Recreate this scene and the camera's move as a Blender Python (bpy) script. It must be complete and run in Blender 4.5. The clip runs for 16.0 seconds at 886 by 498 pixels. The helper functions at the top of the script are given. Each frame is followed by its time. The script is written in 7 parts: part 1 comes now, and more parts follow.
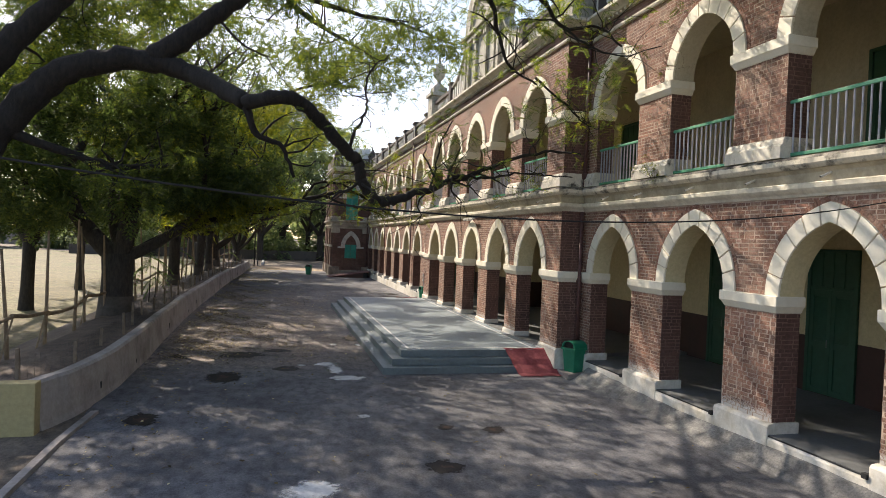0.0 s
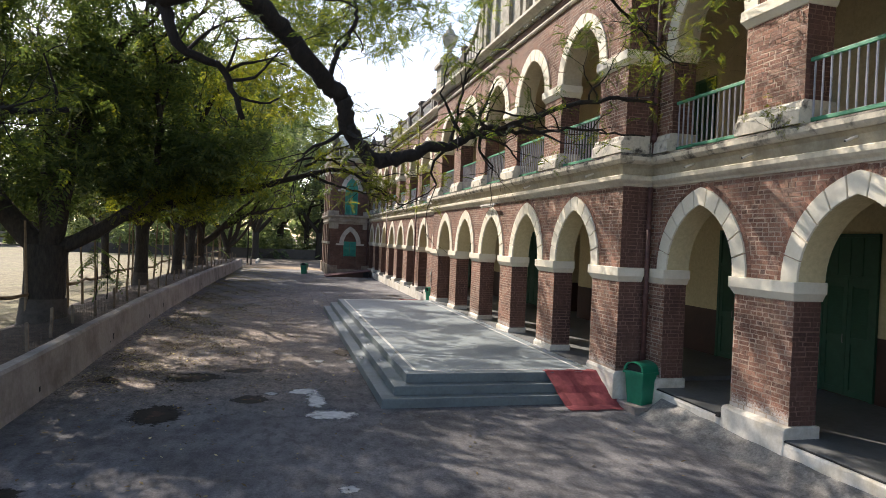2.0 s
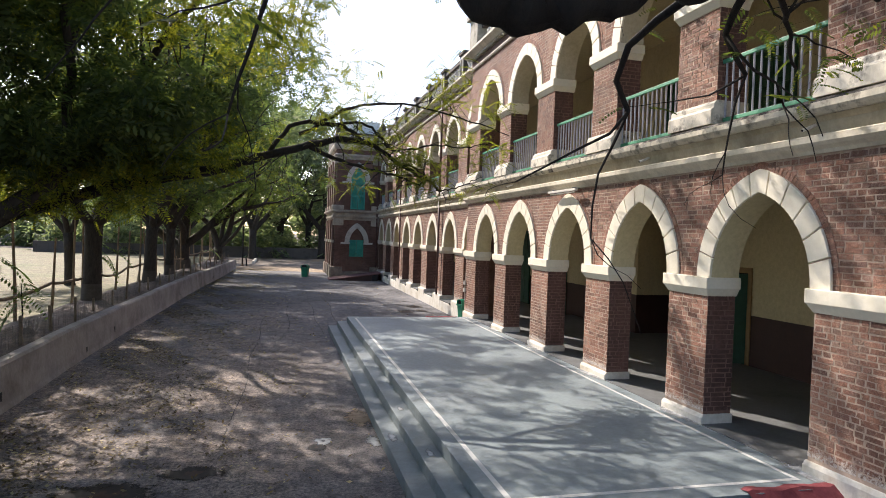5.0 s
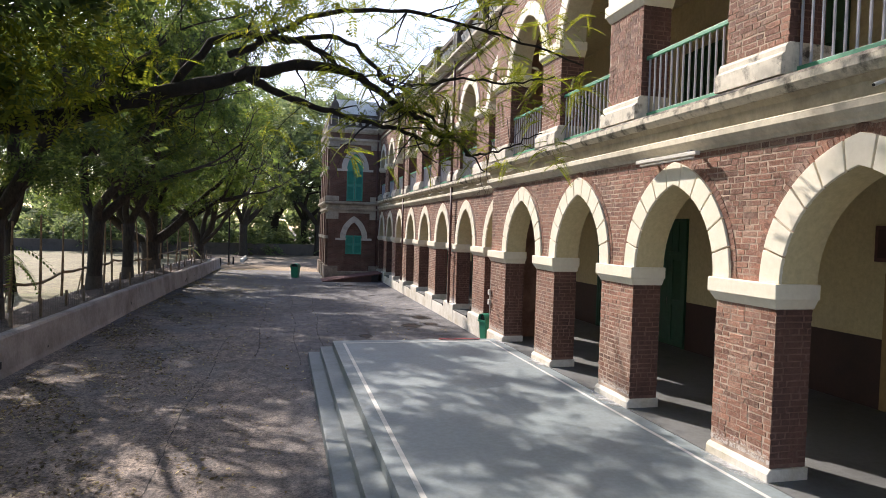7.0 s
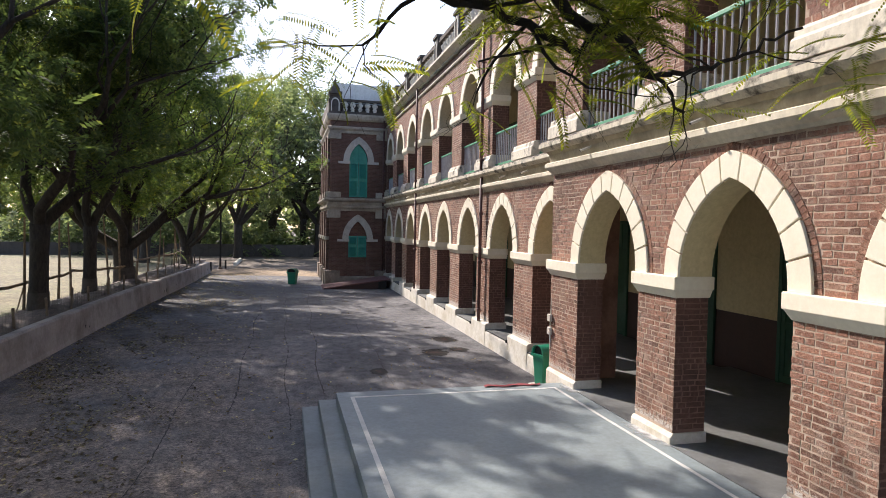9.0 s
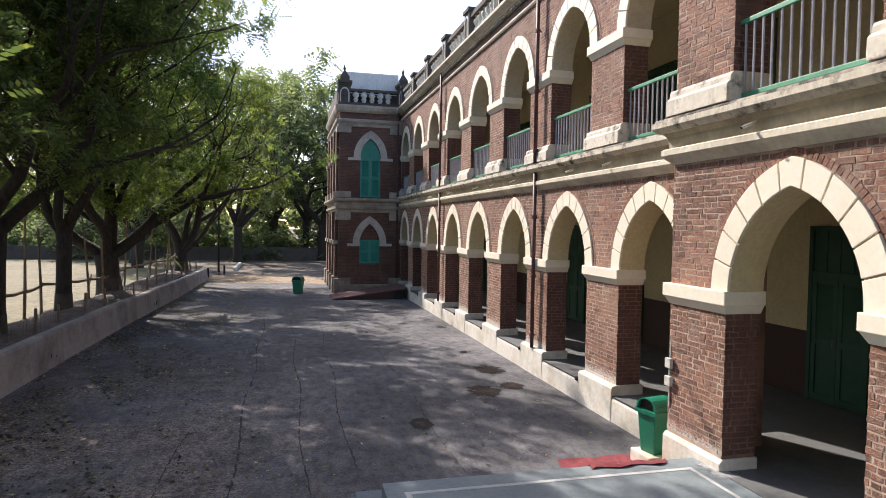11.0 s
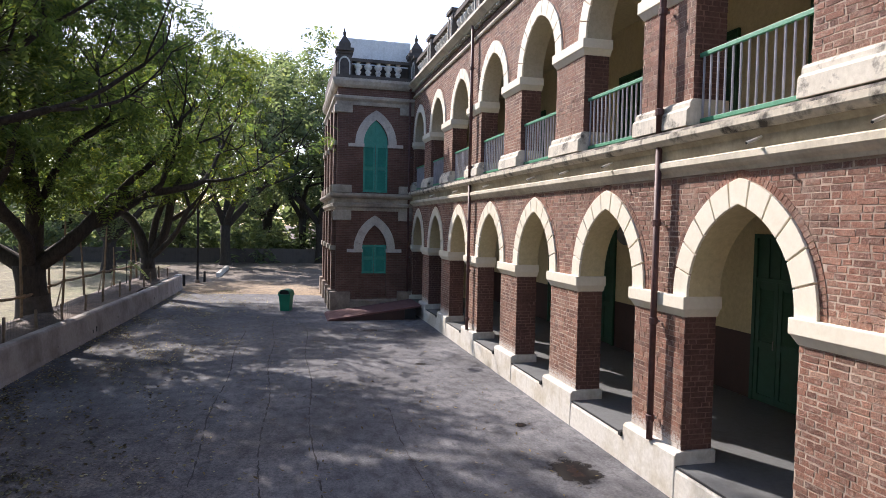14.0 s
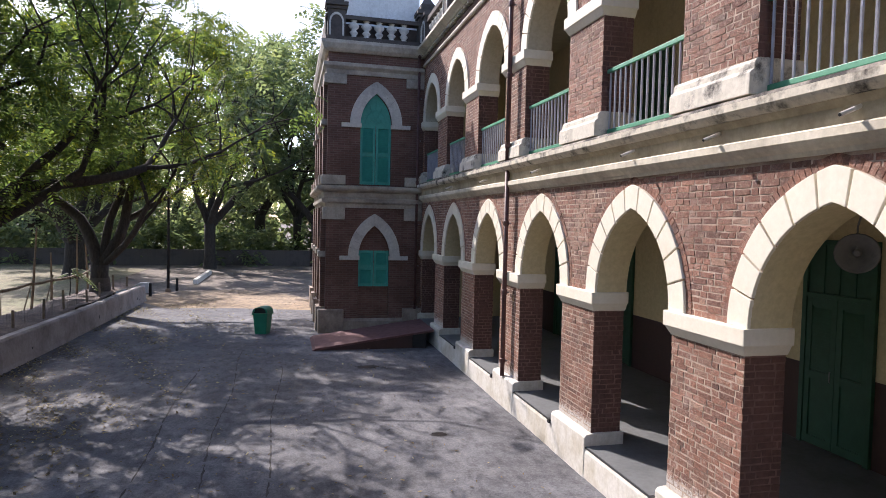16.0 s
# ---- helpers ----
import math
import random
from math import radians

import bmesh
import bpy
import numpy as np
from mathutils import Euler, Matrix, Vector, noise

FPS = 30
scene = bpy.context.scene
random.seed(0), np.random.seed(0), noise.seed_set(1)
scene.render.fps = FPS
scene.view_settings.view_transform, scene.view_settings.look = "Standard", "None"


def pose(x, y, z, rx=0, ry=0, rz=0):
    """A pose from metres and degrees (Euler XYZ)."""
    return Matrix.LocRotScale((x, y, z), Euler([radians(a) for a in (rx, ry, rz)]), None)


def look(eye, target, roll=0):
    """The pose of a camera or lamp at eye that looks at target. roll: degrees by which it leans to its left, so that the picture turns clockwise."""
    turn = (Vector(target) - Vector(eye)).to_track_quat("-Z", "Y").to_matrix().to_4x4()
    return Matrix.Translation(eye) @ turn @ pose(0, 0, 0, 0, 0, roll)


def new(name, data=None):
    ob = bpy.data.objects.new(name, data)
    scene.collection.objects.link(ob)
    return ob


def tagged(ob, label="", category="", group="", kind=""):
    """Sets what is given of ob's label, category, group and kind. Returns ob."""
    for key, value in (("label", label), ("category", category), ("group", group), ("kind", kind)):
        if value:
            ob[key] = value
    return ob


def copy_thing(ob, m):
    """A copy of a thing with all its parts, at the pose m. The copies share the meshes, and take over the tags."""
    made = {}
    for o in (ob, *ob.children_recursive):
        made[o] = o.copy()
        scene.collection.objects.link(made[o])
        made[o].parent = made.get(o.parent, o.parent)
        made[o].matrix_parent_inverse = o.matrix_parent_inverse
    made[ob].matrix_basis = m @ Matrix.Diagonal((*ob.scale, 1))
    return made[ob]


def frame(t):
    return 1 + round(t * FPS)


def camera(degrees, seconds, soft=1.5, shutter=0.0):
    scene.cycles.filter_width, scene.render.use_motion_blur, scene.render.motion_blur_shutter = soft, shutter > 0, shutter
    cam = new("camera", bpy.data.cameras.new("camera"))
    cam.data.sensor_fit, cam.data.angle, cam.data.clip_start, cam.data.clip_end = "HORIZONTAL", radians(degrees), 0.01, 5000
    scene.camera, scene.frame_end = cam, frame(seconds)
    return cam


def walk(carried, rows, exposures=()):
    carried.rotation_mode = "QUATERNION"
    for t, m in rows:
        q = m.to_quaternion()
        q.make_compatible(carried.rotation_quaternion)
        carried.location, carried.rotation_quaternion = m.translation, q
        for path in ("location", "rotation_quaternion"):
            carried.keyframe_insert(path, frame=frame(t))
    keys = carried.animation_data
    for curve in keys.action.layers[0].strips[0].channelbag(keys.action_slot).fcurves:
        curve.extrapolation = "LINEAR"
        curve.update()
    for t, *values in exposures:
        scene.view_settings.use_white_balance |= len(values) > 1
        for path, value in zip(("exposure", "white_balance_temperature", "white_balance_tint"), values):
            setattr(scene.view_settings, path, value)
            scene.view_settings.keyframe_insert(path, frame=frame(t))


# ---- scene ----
cam = camera(70.1, 16.0, soft=0.9)
PATH = [
    (0, (-0.441, 0.512, 3.332), (0.073, 2.445, 3.304), 2.3),
    (0.5, (-0.145, 1.687, 3.38), (0.37, 3.619, 3.35), 2.4),
    (1, (0.085, 2.722, 3.39), (0.591, 4.657, 3.367), 2.5),
    (1.5, (0.184, 3.684, 3.129), (0.69, 5.619, 3.105), 2.4),
    (2, (0.335, 4.651, 3.021), (0.84, 6.586, 2.994), 2.4),
    (2.5, (0.376, 5.521, 3.028), (0.879, 7.457, 3.002), 2.4),
    (3, (0.378, 6.429, 3.072), (0.881, 8.365, 3.042), 2.3),
    (3.5, (0.434, 7.438, 3.065), (0.932, 9.375, 3.036), 2.3),
    (4, (0.474, 8.422, 3.08), (0.971, 10.359, 3.046), 2.2),
    (4.5, (0.539, 9.444, 3.097), (1.037, 11.381, 3.06), 2.1),
    (7, (1.582, 15.639, 3.115), (2.074, 17.577, 3.055), 1.7),
    (7.5, (1.729, 16.831, 3.118), (2.22, 18.769, 3.057), 1.5),
    (8, (1.839, 17.965, 3.144), (2.329, 19.903, 3.079), 1.4),
    (8.5, (1.912, 19.016, 3.18), (2.4, 20.955, 3.113), 1.2),
    (9, (1.897, 19.973, 3.214), (2.385, 21.912, 3.144), 1.1),
    (11.5, (1.647, 24.166, 3.375), (2.135, 26.104, 3.304), 0.9),
    (12, (1.719, 25.008, 3.398), (2.206, 26.947, 3.323), 0.9),
    (12.5, (1.835, 25.958, 3.416), (2.322, 27.897, 3.341), 1.0),
    (13, (2.024, 26.988, 3.434), (2.509, 28.927, 3.359), 1.1),
    (13.5, (2.184, 28.096, 3.429), (2.669, 30.035, 3.358), 1.5),
    (14, (2.274, 29.16, 3.521), (2.76, 31.098, 3.442), 1.2),
    (14.5, (2.381, 30.357, 3.505), (2.87, 32.295, 3.429), 1.4),
    (15, (2.558, 31.669, 3.505), (3.046, 33.607, 3.431), 1.4),
    (15.5, (2.743, 32.934, 3.595), (3.233, 34.872, 3.51), 1.2),
    (16, (3.085, 34.28, 3.59), (3.562, 36.22, 3.505), 1.3),
]
walk(cam, [(t, look(eye, target, roll)) for t, eye, target, roll in PATH], exposures=[(0.0, 0.96, 7050, 14), (2.0, 1.04, 6800, 15), (4.5, 1.10, 6550, 16), (9.0, 1.02, 6550, 17), (12.0, 1.00, 6450, 17), (16.0, 1.09, 6150, 21)])

# ---- world, sun and exposure ----
SUN_DIR = Vector((-0.447, 0.894, 0.80)).normalized()
wd = bpy.data.worlds.new("sky")
scene.world = wd
wd.use_nodes = True
wn = wd.node_tree
sky = wn.nodes.new("ShaderNodeTexSky")
sky.sky_type, sky.sun_disc = "NISHITA", False
sky.sun_elevation = math.asin(SUN_DIR.z)
sky.sun_rotation = math.atan2(SUN_DIR.x, SUN_DIR.y)
sky.air_density, sky.dust_density, sky.ozone_density = 1.0, 1.5, 2.0
wn.links.new(sky.outputs[0], wn.nodes["Background"].inputs[0])
wn.nodes["Background"].inputs[1].default_value = 0.15
sun_data = bpy.data.lights.new("sun", "SUN")
sun_data.energy, sun_data.angle, sun_data.color = 4.0, radians(0.55), (1.0, 0.935, 0.82)
sun_ob = new("sun", sun_data)
sun_ob.matrix_world = look(SUN_DIR * 60, (0, 0, 0))


# ---- materials ----
def mat(name, rough=0.8, metal=0.0):
    m = bpy.data.materials.new(name)
    m.use_nodes = True
    b = m.node_tree.nodes["Principled BSDF"]
    b.inputs["Roughness"].default_value, b.inputs["Metallic"].default_value = rough, metal
    return m, m.node_tree, b


def world_coords(nt, scale=(1, 1, 1)):
    c, mp = nt.nodes.new("ShaderNodeNewGeometry"), nt.nodes.new("ShaderNodeMapping")
    mp.inputs["Scale"].default_value = scale
    nt.links.new(c.outputs["Position"], mp.inputs[0])
    return mp.outputs[0]


def noise_node(nt, vec, scale, detail=4.0, rough=0.6):
    n = nt.nodes.new("ShaderNodeTexNoise")
    n.inputs["Scale"].default_value, n.inputs["Detail"].default_value, n.inputs["Roughness"].default_value = scale, detail, rough
    nt.links.new(vec, n.inputs["Vector"])
    return n.outputs["Fac"]


def ramp(nt, fac, stops):
    r = nt.nodes.new("ShaderNodeValToRGB")
    while len(r.color_ramp.elements) < len(stops):
        r.color_ramp.elements.new(0.5)
    for e, (p, c) in zip(r.color_ramp.elements, stops):
        e.position, e.color = p, (*c, 1) if len(c) == 3 else c
    nt.links.new(fac, r.inputs[0])
    return r.outputs[0]


def mix(nt, fac, a, b, blend="MIX"):
    n = nt.nodes.new("ShaderNodeMix")
    n.data_type, n.blend_type = "RGBA", blend
    for i, v in ((0, fac), (6, a), (7, b)):
        if isinstance(v, (int, float)):
            n.inputs[i].default_value = v
        elif isinstance(v, tuple):
            n.inputs[i].default_value = (*v, 1)
        else:
            nt.links.new(v, n.inputs[i])
    return n.outputs[2]


def bump(nt, b, height, strength=0.3, dist=0.01):
    n = nt.nodes.new("ShaderNodeBump")
    n.inputs["Strength"].default_value, n.inputs["Distance"].default_value = strength, dist
    nt.links.new(height, n.inputs["Height"])
    nt.links.new(n.outputs[0], b.inputs["Normal"])


BW = ((0.0, 0.0, 0.0), (1.0, 1.0, 1.0))


def paint(name, col, stain, rough=0.75, amount=(0.5, 0.75), fine=14.0, coarse=1.1, grain=0.25, low=0.79):
    """A painted or plastered surface with stains at two scales."""
    m, nt, b = mat(name, rough)
    v = world_coords(nt)
    big = ramp(nt, noise_node(nt, v, coarse, 6.0, 0.65), [(amount[0], BW[0]), (amount[1], BW[1])])
    small = noise_node(nt, v, fine, 5.0, 0.7)
    streak = ramp(nt, noise_node(nt, world_coords(nt, (3.0, 3.0, 0.35)), 1.6, 5.0, 0.7), [(0.52, BW[0]), (0.75, BW[1])])
    c = mix(nt, big, col, stain)
    c = mix(nt, 0.35, c, mix(nt, streak, c, stain))
    c = mix(nt, ramp(nt, small, [(0.35, (0.78, 0.78, 0.78)), (0.7, (1.08, 1.08, 1.08))]), c, c)
    shade = ramp(nt, small, [(0.3, (low + 0.01, low, low - 0.02)), (0.65, (1.0, 1.0, 1.0))])
    c = mix(nt, 1.0, c, shade, "MULTIPLY")
    nt.links.new(c, b.inputs["Base Color"])
    bump(nt, b, noise_node(nt, v, 45.0, 6.0, 0.7), grain, 0.006)
    return m


def brick_mat(name, island, splash=True):
    m, nt, b = mat(name, 0.88)
    if island:
        g = nt.nodes.new("ShaderNodeNewGeometry")
        rnd = g.outputs["Random Per Island"]
    else:
        g = nt.nodes.new("ShaderNodeObjectInfo")
        rnd = g.outputs["Random"]
    v = world_coords(nt)
    c = ramp(nt, rnd, [(0.0, (0.140, 0.066, 0.047)), (0.2, (0.225, 0.100, 0.066)), (0.5, (0.280, 0.132, 0.088)), (0.75, (0.325, 0.158, 0.106)), (0.9, (0.190, 0.092, 0.068)), (1.0, (0.37, 0.22, 0.155))])
    grime = ramp(nt, noise_node(nt, v, 0.8, 6.0, 0.7), [(0.38, (0.60, 0.58, 0.56)), (0.60, (1.05, 1.04, 1.03))])
    c = mix(nt, 1.0, c, grime, "MULTIPLY")
    lime = ramp(nt, noise_node(nt, v, 2.6, 7.0, 0.75), [(0.55, BW[0]), (0.74, BW[1])])
    lime = mix(nt, 0.5, (0, 0, 0), lime)
    c = mix(nt, lime, c, (0.42, 0.36, 0.32))
    smear = ramp(nt, noise_node(nt, v, 19.0, 7.0, 0.75), [(0.50, BW[0]), (0.66, (0.62, 0.62, 0.62))])
    c = mix(nt, smear, c, (0.37, 0.275, 0.215))
    bloom = ramp(nt, noise_node(nt, world_coords(nt, (1.0, 1.0, 0.45)), 1.2, 8.0, 0.75), [(0.52, BW[0]), (0.70, (0.4, 0.4, 0.4))])
    c = mix(nt, bloom, c, (0.40, 0.31, 0.235))
    soot = ramp(nt, noise_node(nt, world_coords(nt, (1.0, 1.0, 0.3)), 1.9, 7.0, 0.7), [(0.58, (1.0, 1.0, 1.0)), (0.74, (0.66, 0.64, 0.63))])
    c = mix(nt, 1.0, c, soot, "MULTIPLY")
    fine = ramp(nt, noise_node(nt, v, 60.0, 5.0, 0.7), [(0.35, (0.70, 0.70, 0.70)), (0.65, (1.36, 1.36, 1.36))])
    c = mix(nt, 1.0, c, fine, "MULTIPLY")
    if splash:
        # whitewash splashed up from the foot of the wall
        sep, mr, sub = nt.nodes.new("ShaderNodeSeparateXYZ"), nt.nodes.new("ShaderNodeMapRange"), nt.nodes.new("ShaderNodeMath")
        nt.links.new(v, sep.inputs[0])
        mr.inputs["From Min"].default_value, mr.inputs["From Max"].default_value = 0.95, 0.55
        mr.inputs["To Max"].default_value = 0.55
        nt.links.new(sep.outputs["Z"], mr.inputs["Value"])
        nt.links.new(mr.outputs[0], sub.inputs[0])
        nt.links.new(noise_node(nt, v, 30.0, 6.0, 0.8), sub.inputs[1])
        sub.operation = "ADD"
        c = mix(nt, ramp(nt, sub.outputs[0], [(0.70, BW[0]), (0.84, (0.85, 0.85, 0.85))]), c, (0.60, 0.56, 0.51))
    nt.links.new(c, b.inputs["Base Color"])
    bump(nt, b, noise_node(nt, v, 34.0, 8.0, 0.8), 0.9, 0.010)
    return m


def brick_far_mat(name):
    """Brickwork of the tower, which stays far off."""
    m, nt, b = mat(name, 0.9)
    g = nt.nodes.new("ShaderNodeNewGeometry")
    sep, com, add = nt.nodes.new("ShaderNodeSeparateXYZ"), nt.nodes.new("ShaderNodeCombineXYZ"), nt.nodes.new("ShaderNodeMath")
    nt.links.new(g.outputs["Position"], sep.inputs[0])
    nt.links.new(sep.outputs["X"], add.inputs[0])
    nt.links.new(sep.outputs["Y"], add.inputs[1])
    nt.links.new(add.outputs[0], com.inputs["X"])
    nt.links.new(sep.outputs["Z"], com.inputs["Y"])
    t = nt.nodes.new("ShaderNodeTexBrick")
    t.inputs["Scale"].default_value = 1.0
    t.inputs["Brick Width"].default_value, t.inputs["Row Height"].default_value = 0.23, 0.070
    t.inputs["Mortar Size"].default_value = 0.010
    t.inputs["Color1"].default_value, t.inputs["Color2"].default_value = (0.150, 0.078, 0.060, 1), (0.215, 0.112, 0.085, 1)
    t.inputs["Mortar"].default_value = (0.22, 0.150, 0.118, 1)
    nt.links.new(com.outputs[0], t.inputs["Vector"])
    v = world_coords(nt)
    grime = ramp(nt, noise_node(nt, v, 0.7, 6.0, 0.7), [(0.4, (0.6, 0.58, 0.56)), (0.65, (1.05, 1.05, 1.05))])
    c = mix(nt, 1.0, t.outputs["Color"], grime, "MULTIPLY")
    nt.links.new(c, b.inputs["Base Color"])
    bump(nt, b, t.outputs["Fac"], -0.4, 0.006)
    return m


def ground_mat(name, c1, c2, c3, rough=0.9, litter=None):
    """Earth or worn paving; litter: (x where it is thickest, x where it ends, colour, y from which it lies) for dust and leaf crumbs along the trees."""
    m, nt, b = mat(name, rough)
    v = world_coords(nt)
    big = noise_node(nt, v, 0.22, 8.0, 0.62)
    c = ramp(nt, big, [(0.36, c1), (0.52, c2), (0.66, c3)])
    if litter:
        sep = nt.nodes.new("ShaderNodeSeparateXYZ")
        nt.links.new(v, sep.inputs[0])
        mr = nt.nodes.new("ShaderNodeMapRange")
        mr.inputs["From Min"].default_value, mr.inputs["From Max"].default_value = litter[1], litter[0]
        nt.links.new(sep.outputs["X"], mr.inputs["Value"])
        my = nt.nodes.new("ShaderNodeMapRange")
        my.inputs["From Min"].default_value, my.inputs["From Max"].default_value = litter[3], litter[3] + 2.5
        nt.links.new(sep.outputs["Y"], my.inputs["Value"])
        spread = ramp(nt, noise_node(nt, v, 0.55, 8.0, 0.7), [(0.28, BW[0]), (0.54, BW[1])])
        end = nt.nodes.new("ShaderNodeMapRange")
        end.inputs["From Min"].default_value, end.inputs["From Max"].default_value = 43.0, 34.0
        nt.links.new(sep.outputs["Y"], end.inputs["Value"])
        far = mix(nt, 1.0, mix(nt, 1.0, mr.outputs[0], my.outputs[0], "MULTIPLY"), end.outputs[0], "MULTIPLY")
        rough_ground = mix(nt, 1.0, spread, far, "MULTIPLY")
        stones = ramp(nt, noise_node(nt, v, 13.0, 6.0, 0.8), [(0.40, (0.42, 0.40, 0.39)), (0.50, (1.0, 1.0, 1.0)), (0.60, (1.55, 1.5, 1.42))])
        c = mix(nt, rough_ground, c, mix(nt, 1.0, litter[2], stones, "MULTIPLY"))
    mid = ramp(nt, noise_node(nt, v, 1.3, 8.0, 0.7), [(0.32, (0.62, 0.62, 0.64)), (0.55, (1.0, 1.0, 1.0)), (0.72, (1.28, 1.26, 1.22))])
    c = mix(nt, 1.0, c, mid, "MULTIPLY")
    blotch = ramp(nt, noise_node(nt, world_coords(nt, (1.0, 0.55, 1.0)), 5.5, 6.0, 0.7), [(0.38, (0.64, 0.63, 0.63)), (0.50, (1.0, 1.0, 1.0)), (0.62, (1.22, 1.21, 1.18))])
    c = mix(nt, 1.0, c, blotch, "MULTIPLY")
    fine = ramp(nt, noise_node(nt, v, 26.0, 8.0, 0.75), [(0.36, (0.66, 0.66, 0.66)), (0.64, (1.28, 1.27, 1.25))])
    c = mix(nt, 1.0, c, fine, "MULTIPLY")
    vo = nt.nodes.new("ShaderNodeTexVoronoi")
    vo.inputs["Scale"].default_value = 16.0
    nt.links.new(v, vo.inputs["Vector"])
    grit = ramp(nt, vo.outputs["Distance"], [(0.10, BW[1]), (0.18, BW[0])])
    pick = ramp(nt, noise_node(nt, v, 3.1, 4.0, 0.6), [(0.52, BW[0]), (0.62, (0.55, 0.55, 0.55))])
    c = mix(nt, mix(nt, 1.0, grit, pick, "MULTIPLY"), c, (0.045, 0.038, 0.032))
    nt.links.new(c, b.inputs["Base Color"])
    bump(nt, b, noise_node(nt, v, 30.0, 8.0, 0.75), 0.75, 0.016)
    return m


def blot_mat(name, c1, c2, rough, dark=None, core=0.96, soft=0.05):
    """A spill that thins out to its edge in ragged fingers; dark: the colour of its crumbly middle."""
    m, nt, b = mat(name, rough)
    v = world_coords(nt)
    co = nt.nodes.new("ShaderNodeTexCoord")
    ln = nt.nodes.new("ShaderNodeVectorMath")
    ln.operation = "LENGTH"
    nt.links.new(co.outputs["Object"], ln.inputs[0])
    n = noise_node(nt, v, 5.5, 7.0, 0.72)
    add = nt.nodes.new("ShaderNodeMath")
    add.operation = "MULTIPLY_ADD"
    nt.links.new(n, add.inputs[0])
    add.inputs[1].default_value = 1.5
    nt.links.new(ln.outputs["Value"], add.inputs[2])
    c = ramp(nt, noise_node(nt, v, 9.0, 6.0, 0.7), [(0.35, c1), (0.65, c2)])
    if dark:
        c = mix(nt, ramp(nt, add.outputs[0], [(core - 0.03, (1, 1, 1)), (core + 0.04, (0, 0, 0))]), c, dark)
    nt.links.new(c, b.inputs["Base Color"])
    half = nt.nodes.new("ShaderNodeMath")
    half.operation = "MULTIPLY"
    half.inputs[1].default_value = 0.5
    nt.links.new(add.outputs[0], half.inputs[0])
    al = ramp(nt, half.outputs[0], [(0.745 - soft, (1, 1, 1)), (0.745, (0, 0, 0))])
    nt.links.new(al, b.inputs["Alpha"])
    bump(nt, b, noise_node(nt, v, 40.0, 6.0, 0.7), 0.25, 0.006)
    return m


def leaf_mat(name, dark, mid_c, light, trans):
    m, nt, b = mat(name, 0.65)
    b.inputs["Specular IOR Level"].default_value = 0.3
    g = nt.nodes.new("ShaderNodeNewGeometry")
    c = ramp(nt, g.outputs["Random Per Island"], [(0.0, dark), (0.5, mid_c), (0.9, light), (1.0, trans)])
    tone = ramp(nt, noise_node(nt, world_coords(nt), 0.45, 3.0, 0.6), [(0.35, (0.7, 0.75, 0.7)), (0.65, (1.25, 1.2, 1.0))])
    c = mix(nt, 1.0, c, tone, "MULTIPLY")
    nt.links.new(c, b.inputs["Base Color"])
    tr = nt.nodes.new("ShaderNodeBsdfTranslucent")
    warm = mix(nt, 1.0, c, (2.05, 2.1, 1.35), "MULTIPLY")
    nt.links.new(warm, tr.inputs["Color"])
    ms = nt.nodes.new("ShaderNodeMixShader")
    ms.inputs[0].default_value = 0.52
    nt.links.new(b.outputs[0], ms.inputs[1])
    nt.links.new(tr.outputs[0], ms.inputs[2])
    nt.links.new(ms.outputs[0], nt.nodes["Material Output"].inputs["Surface"])
    return m


def bark_mat(name, c1, c2):
    m, nt, b = mat(name, 0.95)
    v = world_coords(nt, (1.0, 1.0, 0.3))
    n = noise_node(nt, v, 14.0, 8.0, 0.75)
    nt.links.new(ramp(nt, n, [(0.35, c1), (0.7, c2)]), b.inputs["Base Color"])
    bump(nt, b, n, 0.9, 0.03)
    return m


def plain(name, c1, c2, rough=0.5, metal=0.0, scale=6.0, grain=0.1):
    m, nt, b = mat(name, rough, metal)
    v = world_coords(nt)
    nt.links.new(ramp(nt, noise_node(nt, v, scale, 6.0, 0.7), [(0.35, c1), (0.65, c2)]), b.inputs["Base Color"])
    bump(nt, b, noise_node(nt, v, 70.0, 5.0, 0.7), grain, 0.003)
    return m


M_BRICK, M_BRICK1, M_BRICKFAR = brick_mat("brick_joined", True), brick_mat("brick_single", False), brick_far_mat("brick_far")
# Brick for faces turned from the sun, with their shade put into the colour.
M_JAMB = paint("shaded_maroon_joint", (0.26, 0.155, 0.120), (0.13, 0.072, 0.058), 0.95, (0.42, 0.7), coarse=2.4)
M_JAMBB = paint("shaded_maroon_brick", (0.175, 0.088, 0.068), (0.095, 0.050, 0.042), 0.9, (0.40, 0.68), coarse=2.2, fine=20.0, grain=0.5, low=0.6)
M_MORTAR = paint("mortar", (0.55, 0.42, 0.33), (0.28, 0.195, 0.155), 0.95, (0.44, 0.70), fine=24.0, coarse=2.4)
M_CREAM = paint("cream_stone_paint", (0.835, 0.775, 0.64), (0.755, 0.685, 0.545), 0.7, (0.5, 0.9), grain=0.10, low=0.90)
M_CREAM2 = paint("cream_moulding_paint", (0.74, 0.675, 0.54), (0.36, 0.31, 0.235), 0.85, (0.46, 0.78))
M_NOSE = paint("mouldy_cream", (0.68, 0.62, 0.50), (0.085, 0.075, 0.062), 0.9, (0.50, 0.66), coarse=3.4)
# Stained cream, darkened further for the shade under the cornice nose.
M_FASCIA = paint("stained_shaded_cream", (0.50, 0.435, 0.315), (0.25, 0.215, 0.155), 0.9, (0.42, 0.72), coarse=1.6)
